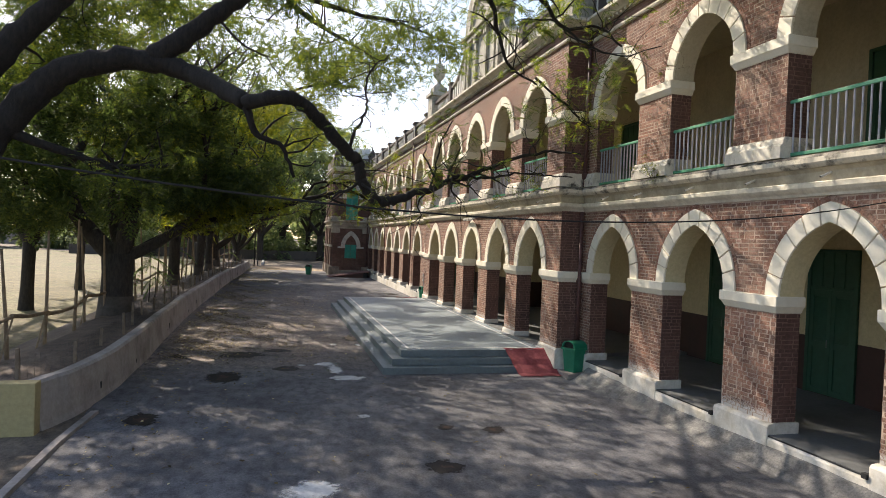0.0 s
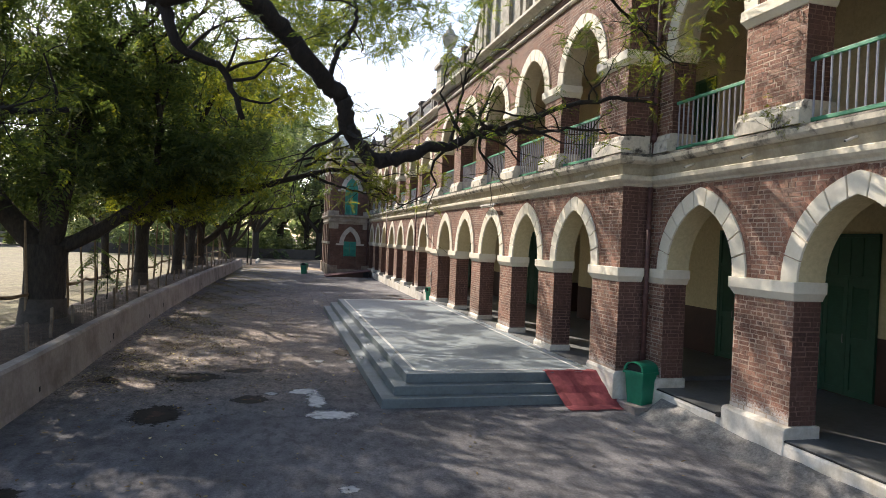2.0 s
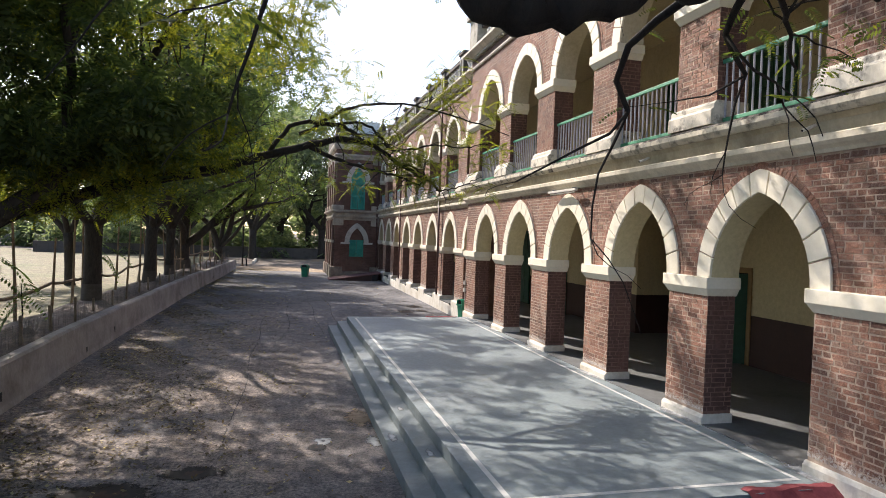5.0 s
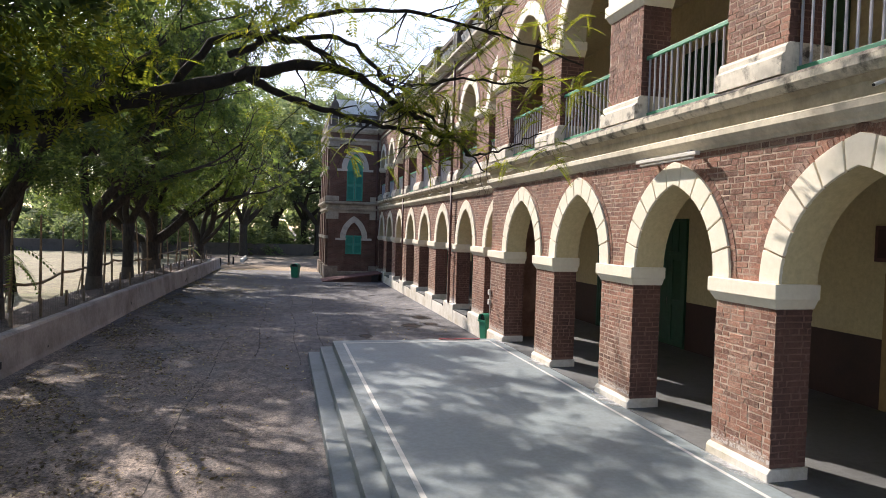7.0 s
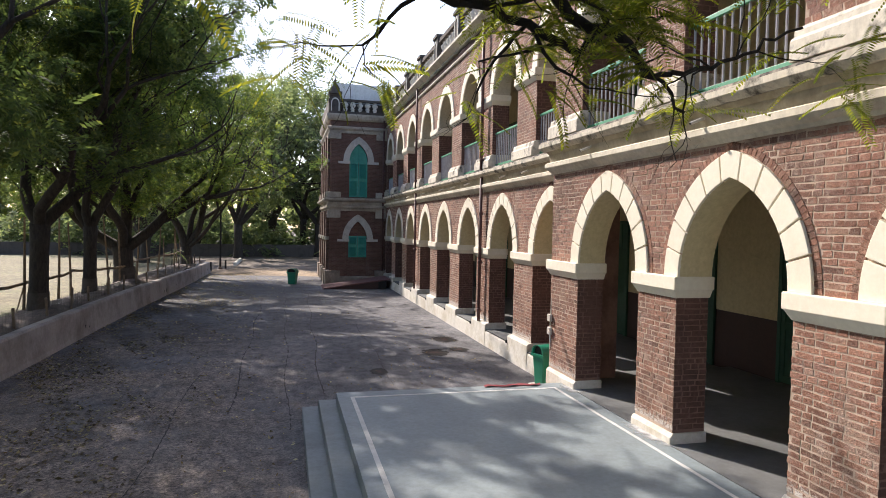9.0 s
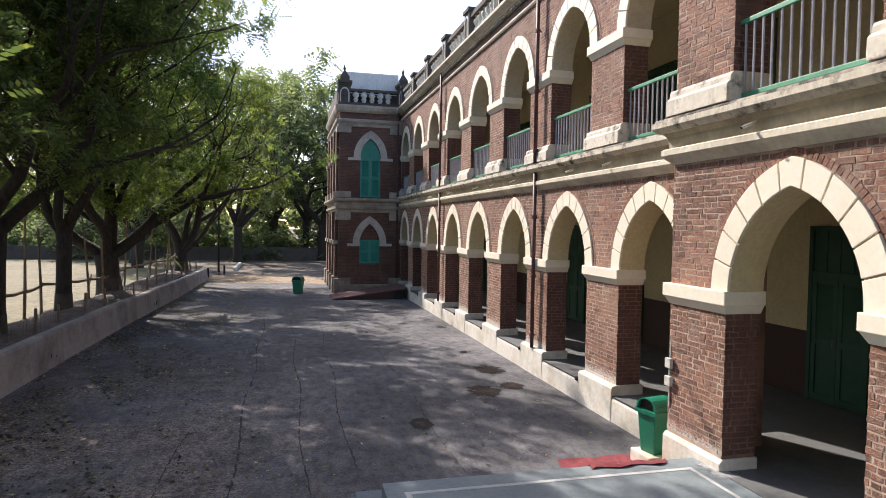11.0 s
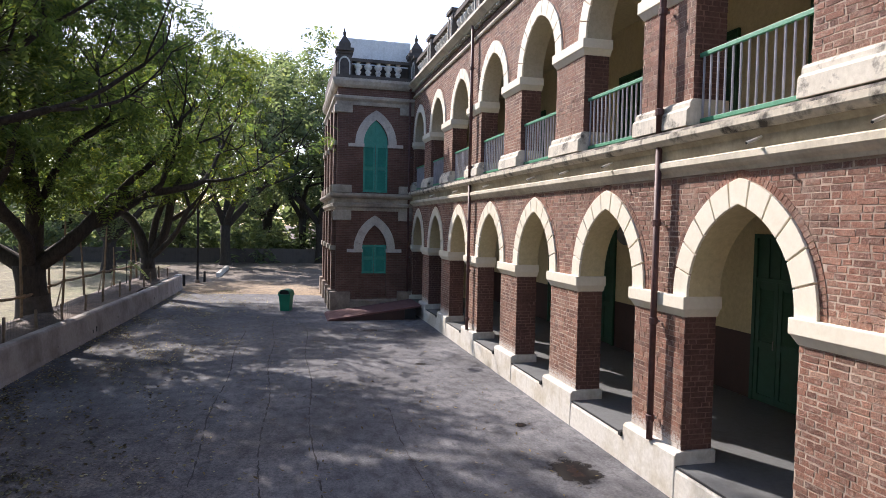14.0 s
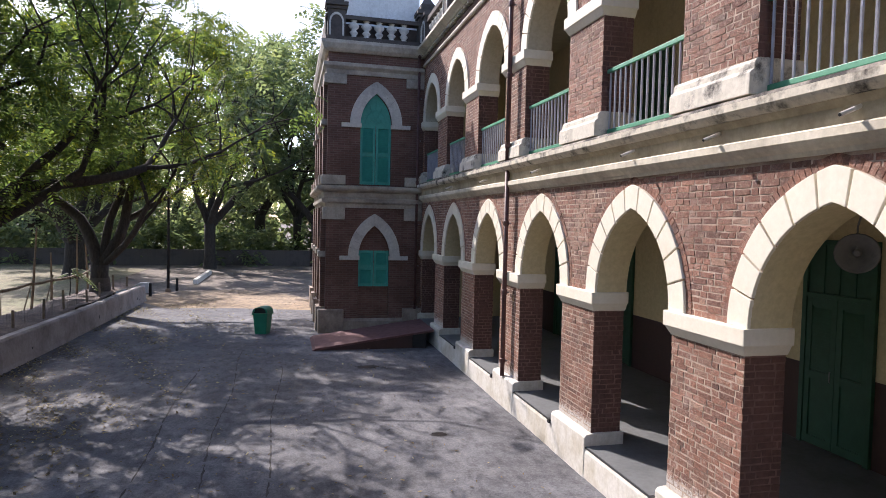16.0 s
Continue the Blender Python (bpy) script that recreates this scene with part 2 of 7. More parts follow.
M_PLAS2 = paint("greyish_cream_plaster", (0.56, 0.50, 0.37), (0.42, 0.37, 0.27), 0.85, (0.5, 0.85))
M_OCHRE = paint("ochre_door_surround", (0.42, 0.27, 0.12), (0.30, 0.19, 0.09), 0.8)
M_SOFFIT = paint("yellow_cream_plaster", (0.68, 0.58, 0.345), (0.56, 0.46, 0.27), 0.8, (0.55, 0.9))
M_DADO = paint("maroon_dado_paint", (0.062, 0.027, 0.022), (0.036, 0.018, 0.016), 0.6)
M_UPBASE = paint("mould_stained_cream", (0.70, 0.65, 0.55), (0.085, 0.077, 0.068), 0.9, (0.53, 0.68), coarse=3.8)
M_PLINTH = paint("whitewashed_plinth", (0.72, 0.68, 0.61), (0.46, 0.385, 0.255), 0.85, (0.46, 0.78), coarse=1.6)
M_SILL = paint("weathered_sill", (0.40, 0.36, 0.30), (0.045, 0.040, 0.036), 0.95, (0.40, 0.58), coarse=3.2)
M_ROOFWALL = paint("grey_roof_plaster", (0.74, 0.74, 0.73), (0.40, 0.40, 0.39), 0.9, (0.5, 0.8))
M_PARAPET = paint("blackened_parapet", (0.10, 0.085, 0.075), (0.035, 0.03, 0.03), 0.95)
M_WHITEW = paint("white_baluster", (0.66, 0.63, 0.57), (0.22, 0.20, 0.18), 0.85, (0.5, 0.8))
M_FLOOR = paint("dark_cement_floor", (0.150, 0.156, 0.158), (0.085, 0.090, 0.092), 0.6)
M_PLAT = paint("grey_green_cement", (0.225, 0.270, 0.285), (0.185, 0.213, 0.225), 0.6, (0.45, 0.75), grain=0.12)
# Platform cement, darker: the shade on the risers is put into the colour.
M_STEP = paint("shaded_step_cement", (0.165, 0.198, 0.208), (0.11, 0.128, 0.135), 0.6)
M_LINE = paint("white_line_paint", (0.62, 0.62, 0.60), (0.42, 0.42, 0.41), 0.7)
M_GREEN = plain("green_door_paint", (0.014, 0.066, 0.036), (0.022, 0.088, 0.050), 0.55)
M_TEAL = plain("teal_shutter_paint", (0.03, 0.30, 0.235), (0.045, 0.37, 0.29), 0.5)
M_RAILG = plain("green_rail_paint", (0.05, 0.24, 0.135), (0.075, 0.30, 0.175), 0.5)
M_BAR = plain("grey_bar_paint", (0.30, 0.30, 0.34), (0.44, 0.44, 0.48), 0.5)
M_PIPE = plain("rusty_maroon_pipe", (0.062, 0.025, 0.023), (0.14, 0.064, 0.054), 0.6)
M_BIN = plain("green_plastic", (0.007, 0.17, 0.095), (0.010, 0.21, 0.12), 0.4)
# Black that stands in for the unlit depth of openings and holes.
M_BLACK = plain("unlit_opening_black", (0.012, 0.012, 0.012), (0.02, 0.02, 0.02), 0.8)
M_RED = plain("red_carpet", (0.175, 0.030, 0.036), (0.27, 0.055, 0.062), 0.95, scale=9.0, grain=0.6)
M_RAMP = plain("faded_red_ramp", (0.105, 0.045, 0.044), (0.17, 0.085, 0.080), 0.9)
M_GROUND = ground_mat("dusty_earth", (0.105, 0.08, 0.06), (0.155, 0.12, 0.09), (0.225, 0.18, 0.138))
M_EARTH = ground_mat("bare_tan_earth", (0.21, 0.148, 0.090), (0.30, 0.215, 0.132), (0.37, 0.275, 0.175))
M_COURT = ground_mat("weathered_asphalt", (0.086, 0.084, 0.090), (0.130, 0.130, 0.141), (0.208, 0.204, 0.210), litter=(0.2, 3.3, (0.235, 0.192, 0.168), 15.5))
M_APRON = ground_mat("lime_streaked_cement", (0.125, 0.122, 0.120), (0.185, 0.180, 0.172), (0.30, 0.29, 0.27))
M_FIELD = ground_mat("dry_field", (0.150, 0.126, 0.062), (0.192, 0.164, 0.084), (0.140, 0.140, 0.055))
M_SOIL = ground_mat("red_soil", (0.075, 0.051, 0.040), (0.120, 0.084, 0.066), (0.185, 0.138, 0.108))
M_WET = blot_mat("wet_patch", (0.016, 0.014, 0.013), (0.026, 0.022, 0.020), 0.6, (0.055, 0.032, 0.026), soft=0.09)
M_WET.node_tree.nodes["Principled BSDF"].inputs["Specular IOR Level"].default_value = 0.12
# Lime, and also the painted reflection of sky in one puddle.
M_LIMEGLINT = blot_mat("lime_spill", (0.30, 0.30, 0.295), (0.52, 0.52, 0.51), 0.9, (0.04, 0.036, 0.034), 0.82, 0.14)
M_WALL = paint("grey_boundary_plaster", (0.40, 0.355, 0.325), (0.22, 0.19, 0.17), 0.9, (0.42, 0.68))
M_WALLY = paint("yellow_wall_end", (0.44, 0.36, 0.18), (0.27, 0.22, 0.12), 0.85)
M_BAMBOO = plain("weathered_bamboo", (0.16, 0.105, 0.062), (0.30, 0.21, 0.125), 0.8)
M_POST = plain("brown_fence_post", (0.14, 0.10, 0.07), (0.25, 0.19, 0.135), 0.9)
M_WIRE = plain("thin_wire", (0.07, 0.06, 0.05), (0.11, 0.10, 0.085), 0.8, 0.2)
M_CABLE = plain("black_cable", (0.012, 0.012, 0.012), (0.02, 0.02, 0.02), 0.92)
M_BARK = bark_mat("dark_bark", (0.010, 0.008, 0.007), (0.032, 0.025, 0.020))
M_TRUNK = bark_mat("grey_brown_bark", (0.022, 0.018, 0.014), (0.070, 0.056, 0.044))
M_LEAF = leaf_mat("neem_leaf", (0.053, 0.080, 0.034), (0.084, 0.122, 0.046), (0.122, 0.165, 0.050), (0.180, 0.190, 0.038))
M_LEAFY = leaf_mat("young_leaf", (0.045, 0.066, 0.024), (0.080, 0.108, 0.030), (0.138, 0.162, 0.032), (0.24, 0.23, 0.025))
M_FEATHER = leaf_mat("feathery_yellow_leaf", (0.070, 0.090, 0.018), (0.125, 0.145, 0.022), (0.19, 0.195, 0.026), (0.27, 0.245, 0.03))
M_CRACK = plain("dark_crack", (0.035, 0.031, 0.030), (0.06, 0.053, 0.05), 0.95)
M_BAND = paint("faded_trunk_wash", (0.10, 0.083, 0.070), (0.045, 0.038, 0.032), 0.95, (0.42, 0.7), coarse=3.0)
M_WEATH = paint("weathered_grey_cream", (0.52, 0.47, 0.39), (0.24, 0.21, 0.175), 0.9, (0.42, 0.72), coarse=1.5)
M_TBASE = paint("dirty_tan_base", (0.40, 0.325, 0.26), (0.20, 0.15, 0.12), 0.9, (0.42, 0.68), coarse=1.8)
M_STONE = paint("weathered_roof_stone", (0.44, 0.41, 0.33), (0.17, 0.155, 0.12), 0.9, (0.42, 0.68), coarse=1.8)
M_LEAFD = leaf_mat("dark_leaf", (0.042, 0.062, 0.030), (0.066, 0.094, 0.042), (0.098, 0.128, 0.048), (0.150, 0.164, 0.046))
# Far leaves: the haze of distance is put into this paler colour.
M_LEAFH = leaf_mat("hazed_far_leaf", (0.085, 0.112, 0.078), (0.125, 0.155, 0.105), (0.165, 0.195, 0.120), (0.20, 0.215, 0.125))
M_HORN = plain("dusty_grey_horn", (0.10, 0.10, 0.10), (0.17, 0.165, 0.16), 0.6)
M_STEEL = plain("grey_metal", (0.18, 0.18, 0.18), (0.30, 0.30, 0.30), 0.5, 0.6)


# ---- mesh helpers ----
class Build:
    """Collects corners and faces of one mesh."""

    def __init__(self):
        self.v, self.f, self.m = [], [], []

    def quad(self, a, b, c, d, m=0):
        n = len(self.v)
        self.v += [a, b, c, d]
        self.f.append((n, n + 1, n + 2, n + 3))
        self.m.append(m)

    def box(self, x0, x1, y0, y1, z0, z1, m=0, back=True):
        n = len(self.v)
        self.v += [(x0, y0, z0), (x1, y0, z0), (x1, y1, z0), (x0, y1, z0), (x0, y0, z1), (x1, y0, z1), (x1, y1, z1), (x0, y1, z1)]
        fs = [(0, 1, 5, 4), (2, 3, 7, 6), (3, 0, 4, 7), (4, 5, 6, 7), (3, 2, 1, 0)] + ([(1, 2, 6, 5)] if back else [])
        self.f += [tuple(n + i for i in q) for q in fs]
        self.m += [m] * len(fs)

    def prism(self, pts, axis, lo, hi, m=0):
        """A closed outline pushed along an axis. axis 'x': pts are (y, z); 'y': (x, z); 'z': (x, y)."""
        def at(p, d):
            return {"x": (d, p[0], p[1]), "y": (p[0], d, p[1]), "z": (p[0], p[1], d)}[axis]
        n, k = len(self.v), len(pts)
        self.v += [at(p, lo) for p in pts] + [at(p, hi) for p in pts]
        self.f += [tuple(range(n + k - 1, n - 1, -1)), tuple(range(n + k, n + 2 * k))]
        self.f += [(n + i, n + (i + 1) % k, n + k + (i + 1) % k, n + k + i) for i in range(k)]
        self.m += [m] * (k + 2)

    def tube(self, pts, radii, sides=8, m=0, cap=True):
        n, prev = len(self.v), None
        pts = [Vector(p) for p in pts]
        for i, p in enumerate(pts):
            d = (pts[min(i + 1, len(pts) - 1)] - pts[max(i - 1, 0)]).normalized()
            if prev is None:
                u = d.orthogonal().normalized()
            else:
                u = (prev - d * prev.dot(d)).normalized()
            prev, w = u, d.cross(u)
            for s in range(sides):
                a = 2 * math.pi * s / sides
                self.v.append(tuple(p + (u * math.cos(a) + w * math.sin(a)) * radii[i]))
        for i in range(len(pts) - 1):
            for s in range(sides):
                a, b = n + i * sides + s, n + i * sides + (s + 1) % sides
                self.f.append((a, b, b + sides, a + sides))
                self.m.append(m)
        if cap:
            self.f += [tuple(n + sides - 1 - s for s in range(sides)), tuple(n + (len(pts) - 1) * sides + s for s in range(sides))]
            self.m += [m, m]

    def lathe(self, profile, sides=12, m=0, centre=(0, 0, 0)):
        """A turned form from (radius, height) pairs."""
        n = len(self.v)
        for r, z in profile:
            for s in range(sides):
                a = 2 * math.pi * s / sides
                self.v.append((centre[0] + r * math.cos(a), centre[1] + r * math.sin(a), centre[2] + z))
        for i in range(len(profile) - 1):
            for s in range(sides):
                a, b = n + i * sides + s, n + i * sides + (s + 1) % sides
                self.f.append((a, b, b + sides, a + sides))
                self.m.append(m)
        self.f += [tuple(n + sides - 1 - s for s in range(sides)), tuple(n + (len(profile) - 1) * sides + s for s in range(sides))]
        self.m += [m, m]

    def sweep(self, profile, path, m=0):
        """A moulding: (outwards, height) pairs run along a plan path; outwards is to the left of the way."""
        k, n, P = len(profile), len(self.v), [Vector(p) for p in path]
        for i, p in enumerate(P):
            a = (P[i] - P[i - 1]).normalized() if i else None
            b = (P[i + 1] - P[i]).normalized() if i < len(P) - 1 else None
            na = Vector((-a.y, a.x)) if a else None
            nb = Vector((-b.y, b.x)) if b else None
            off = (na + nb) / (1 + na.dot(nb)) if na and nb else (na or nb)
            self.v += [(p.x + off.x * o, p.y + off.y * o, z) for o, z in profile]
        for i in range(len(P) - 1):
            for j in range(k):
                a, b = n + i * k + j, n + i * k + (j + 1) % k
                self.f.append((a, b, b + k, a + k))
                self.m.append(m)
        self.f += [tuple(range(n, n + k)), tuple(range(n + (len(P) - 1) * k + k - 1, n + (len(P) - 1) * k - 1, -1))]
        self.m += [m, m]

    def mesh(self, name, mats):
        me = bpy.data.meshes.new(name)
        me.from_pydata(self.v, [], self.f)
        for mm in mats:
            me.materials.append(mm)
        if len(mats) > 1:
            me.polygons.foreach_set("material_index", self.m)
        return me


def smooth_on(me):
    me.polygons.foreach_set("use_smooth", [True] * len(me.polygons))
    return me


def bevelled(me, width=0.01, angle=50):
    bm = bmesh.new()
    bm.from_mesh(me)
    bmesh.ops.recalc_face_normals(bm, faces=bm.faces)
    es = [e for e in bm.edges if len(e.link_faces) == 2 and e.calc_face_angle(0) > radians(angle)]
    bmesh.ops.bevel(bm, geom=es, offset=width, segments=2, affect="EDGES", profile=0.6)
    bm.to_mesh(me)
    bm.free()
    return me


def part(name, me, parent=None, label="", loc=None):
    """Links a mesh as one object, under a thing or a part if given."""
    ob = new(name, me)
    if loc is not None:
        ob.location = loc
    ob.parent = parent
    return tagged(ob, label)


def root(name, loc, label, category, group="", kind=""):
    ob = new(name)
    ob.location = loc
    ob.empty_display_size = 0.2
    return tagged(ob, label, category, group, kind)


def quads_mesh(name, verts, mats):
    """A mesh of loose four-sided leaves from an array (n, 4, 3)."""
    n = len(verts)
    me = bpy.data.meshes.new(name)
    me.vertices.add(4 * n)
    me.vertices.foreach_set("co", np.ascontiguousarray(verts, dtype=np.float32).ravel())
    me.loops.add(4 * n)
    me.loops.foreach_set("vertex_index", np.arange(4 * n, dtype=np.int32))
    me.polygons.add(n)
    me.polygons.foreach_set("loop_start", np.arange(0, 4 * n, 4, dtype=np.int32))
    me.polygons.foreach_set("loop_total", np.full(n, 4, dtype=np.int32))
    for mm in mats:
        me.materials.append(mm)
    me.update(calc_edges=True)
    return me


# ---- plan of the building ----
XM, XB, DEEP = 7.33, 6.68, 0.46            # faces of the long wall and of the bay, depth of the arcade wall
Y0, YB0, YB1, YT = -6.0, 15.5, 30.75, 54.55  # start of the wall, the bay's two sides, the tower
NEAR = [14.05 - 3.06 * i for i in range(6)]
BAY = [17.50, 20.31, 23.14, 25.98, 28.73]
FAR = [32.31, 35.37, 38.45, 41.50, 44.46, 47.45, 50.42, 53.38]
HALF, LOWHALF, RING = 0.885, 0.94, 0.29
FLOOR1, SPRING1, RISE1, TOP1 = 0.45, 2.65, 1.17, 4.26
FLOOR2, SPRING2, RISE2, TOP2 = 4.84, 6.80, 1.05, 8.58
XI = 10.6                                   # the inner wall of the verandas


def arc_of(rise, ring=0.0):
    """Radius, set-off of the centre and angle at the apex of one side of a pointed arch."""
    r = (HALF ** 2 + rise ** 2) / (2 * HALF)
    d = r - HALF
    return r + ring, d, math.acos(d / (r + ring))


def arch_z(dy, rise):
    r, d, _ = arc_of(rise)
    return math.sqrt(max(r * r - (abs(dy) + d) ** 2, 0.0))


def in_arch(y, z, centres, spring, rise, grow):
    r, d, _ = arc_of(rise)
    for c in centres:
        dy = abs(y - c)
        if z < spring - 0.26:
            if dy < LOWHALF:
                return True
        elif z < spring:
            if dy < HALF:
                return True
        elif math.hypot(dy + d, z - spring) < r + grow:
            return True
    return False


def wall_core(name, x, y0, y1, centres, floor_z, spring, rise, top, label):
    """The body of an arcade wall: piers, pointed openings that go through it, and soffits."""
    b, x1 = Build(), x + DEEP
    edges = [y0] + [e for c in centres for e in (c - LOWHALF, c + LOWHALF)] + [y1]
    for i in range(0, len(edges), 2):
        b.box(x, x1, edges[i], edges[i + 1], floor_z, spring, 0)
        # jamb faces get the joint colour that has shade worked in
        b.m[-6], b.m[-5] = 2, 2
    cuts = []
    for c in centres:
        cuts += [(c + HALF * math.sin(math.pi / 2 * k / 14), c) for k in range(-14, 15)]
    ys = [(y0, None)] + cuts + [(y1, None)]
    for (ya, ca), (yb, cb) in zip(ys, ys[1:]):
        inside = ca is not None and ca == cb
        za = spring + (arch_z(ya - ca, rise) if inside else 0)
        zb = spring + (arch_z(yb - cb, rise) if inside else 0)
        b.quad((x, yb, zb), (x, ya, za), (x, ya, top), (x, yb, top), 0)
        b.quad((x1, ya, za), (x1, yb, zb), (x1, yb, top), (x1, ya, top), 1)
        b.quad((x, ya, za), (x, yb, zb), (x1, yb, zb), (x1, ya, za), 1)
    b.quad((x, y0, top), (x, y1, top), (x1, y1, top), (x1, y0, top), 0)
    b.quad((x, y0, spring), (x, y0, top), (x1, y0, top), (x1, y0, spring), 2)
    b.quad((x, y1, spring), (x1, y1, spring), (x1, y1, top), (x, y1, top), 0)
    ob = part(name, b.mesh(name, [M_MORTAR, M_SOFFIT if floor_z < 3 else M_PLAS2, M_JAMB]))
    return tagged(ob, label, "wall", "", "structure")


COURSE, LONG, SHORT, JOINT, GAP = 0.070, 0.211, 0.098, 0.015, 0.021     # GAP: the upright joints


def brick_boxes(rects, place, rng):
    """Boxes for bricks; rects are (u0, u1, v0, v1); place turns (u, v, out) into a corner."""
    b = Build()
    for u0, u1, v0, v1 in rects:
        out = 0.0015 + rng.random() * 0.0040
        j = [rng.uniform(-0.004, 0.004) for _ in range(4)]
        e = [rng.uniform(-0.004, 0.004) if rng.random() < 0.82 else rng.choice((-0.013, 0.009)) for _ in range(8)]
        n = len(b.v)
        lo = [(u0 + j[0], v0 + j[2]), (u1 + j[1], v0 + j[2]), (u1 + j[1], v1 + j[3]), (u0 + j[0], v1 + j[3])]
        b.v += [place(u, v, -0.003) for u, v in lo] + [place(u + e[2 * i], v + e[2 * i + 1] * 0.7, out) for i, (u, v) in enumerate(lo)]
        b.f += [(n + 4, n + 5, n + 6, n + 7)] + [(n + i, n + (i + 1) % 4, n + 4 + (i + 1) % 4, n + 4 + i) for i in range(4)]
        b.m += [0] * 5
    return b


def brick_rects(u0, u1, v0, v1, keep, rng):
    out, row, v = [], 0, v0 + 0.005
    while v + COURSE * 0.6 < v1:
        vt = min(v + COURSE - JOINT, v1)
        # long and short bricks by turns in each row, with a few out of order
        turn = 0
        u = u0 - (0.0 if row % 2 else 0.165) - 0.055 * (row % 4 == 2)
        while u < u1:
            ln = (SHORT if (row + turn) % 2 else LONG) if rng.random() > 0.14 else (LONG if (row + turn) % 2 else SHORT)
            turn += 1
            a, c = max(u, u0 - 0.003), min(u + ln, u1 + 0.003)
            if c - a > 0.03 and keep((a + c) / 2, (v + vt) / 2):
                out.append((a, c, v, vt))
            u += ln + GAP
        v += COURSE
        row += 1
    return out


def rowlock(centres, spring, rise, x, b, rng):
    """The ring of bricks on edge round each arch."""
    r0, d, _ = arc_of(rise, RING + 0.008)
    ang = math.acos(d / (r0 + 0.08))
    count = int(ang * r0 / 0.064)
    for c in centres:
        for s in (-1, 1):
            for i in range(count):
                a0, a1 = ang * (i + 0.07) / count, ang * (i + 0.93) / count
                out = 0.006 + rng.random() * 0.004
                n = len(b.v)
                pts = [(c + s * (-d + rr * math.cos(a)), spring + rr * math.sin(a)) for rr, a in ((r0, a0), (r0 + 0.085, a0), (r0 + 0.085, a1), (r0, a1))]
                if s < 0:
                    pts = pts[::-1]
                b.v += [(x + 0.002, y, z) for y, z in pts] + [(x - out, y, z) for y, z in pts]
                b.f += [(n + 7, n + 6, n + 5, n + 4)] + [(n + j, n + 4 + j, n + 4 + (j + 1) % 4, n + (j + 1) % 4) for j in range(4)]
                b.m += [0] * 5


def voussoir_meshes(rise):
    """The stones of one side of an arch and its pointed crown stone, in front of the wall."""
    ri, d, pi_ = arc_of(rise)
    ro, _, po = arc_of(rise, RING)
    made, n = [], 5
    for s in (-1, 1):
        for i in range(n):
            a, c = (i + (0.0 if i == 0 else 0.035)) / (n + 0.5), (i + 0.965) / (n + 0.5)
            st = [a + (c - a) * k / 3 for k in range(4)]
            pts = [(s * (-d + ri * math.cos(t * pi_)), ri * math.sin(t * pi_)) for t in st]
            pts += [(s * (-d + ro * math.cos(t * po)), ro * math.sin(t * po)) for t in reversed(st)]
            b = Build()
            b.prism(pts, "x", -0.035, 0.01)
            made.append(bevelled(b.mesh("voussoir", [M_CREAM]), 0.006, 60))
    a = (n + 0.035) / (n + 0.5)
    st = [a + (1 - a) * k / 3 for k in range(4)]
    pts = [(-d + ri * math.cos(t * pi_), ri * math.sin(t * pi_)) for t in st] + [(d - ri * math.cos(t * pi_), ri * math.sin(t * pi_)) for t in reversed(st[:-1])]
    pts += [(d - ro * math.cos(t * po), ro * math.sin(t * po)) for t in st] + [(-d + ro * math.cos(t * po), ro * math.sin(t * po)) for t in reversed(st[:-1])]
    b = Build()
    b.prism(pts, "x", -0.035, 0.01)
    made.append(bevelled(b.mesh("voussoir", [M_CREAM]), 0.006, 60))
    return made


VOUSS1, VOUSS2 = voussoir_meshes(RISE1), voussoir_meshes(RISE2)


def impost_mesh(w0, w1, depth):
    """The capital band of a pier, from w0 to w1 along the wall: a slab over a sloped bed."""
    b = Build()
    b.box(-0.085, depth, w0 - 0.075, w1 + 0.075, -0.17, 0.0)
    n = len(b.v)
    t, q = [(-0.075, w0 - 0.065), (depth - 0.01, w0 - 0.065), (depth - 0.01, w1 + 0.065), (-0.075, w1 + 0.065)], [(-0.015, w0 - 0.01), (depth - 0.01, w0 - 0.01), (depth - 0.01, w1 + 0.01), (-0.015, w1 + 0.01)]
    b.v += [(x, y, -0.168) for x, y in t] + [(x, y, -0.275) for x, y in q]
    b.f += [(n + j, n + 4 + j, n + 4 + (j + 1) % 4, n + (j + 1) % 4) for j in range(4)] + [(n + 7, n + 6, n + 5, n + 4)]
    b.m += [0] * 5
    return bevelled(b.mesh("impost", [M_CREAM]), 0.012)


def base_mesh(w0, w1, low, high, depth, front, wider=0.05):
    """The whitewashed foot of a pier with a sloped top."""
    b = Build()
    b.prism([(-front - 0.006, low), (-front, high - 0.05), (-front + 0.03, high - 0.012), (-0.012, high), (depth, high), (depth, low)], "y", w0 - wider, w1 + wider)
    return bevelled(b.mesh("pier_base", [M_PLINTH]), 0.015)


def upper_base_mesh(w0, w1, low, depth):
    """The foot of an upper pier: a block with a chamfered offset and a roll on top."""
    b = Build()
    b.prism([(-0.125, low), (-0.12, low + 0.20), (-0.10, low + 0.225), (-0.075, low + 0.24), (-0.072, low + 0.30), (-0.05, low + 0.335), (-0.012, low + 0.35), (depth, low + 0.35), (depth, low)], "y", w0 - 0.05, w1 + 0.05)
    return bevelled(b.mesh("pier_base", [M_UPBASE]), 0.008)


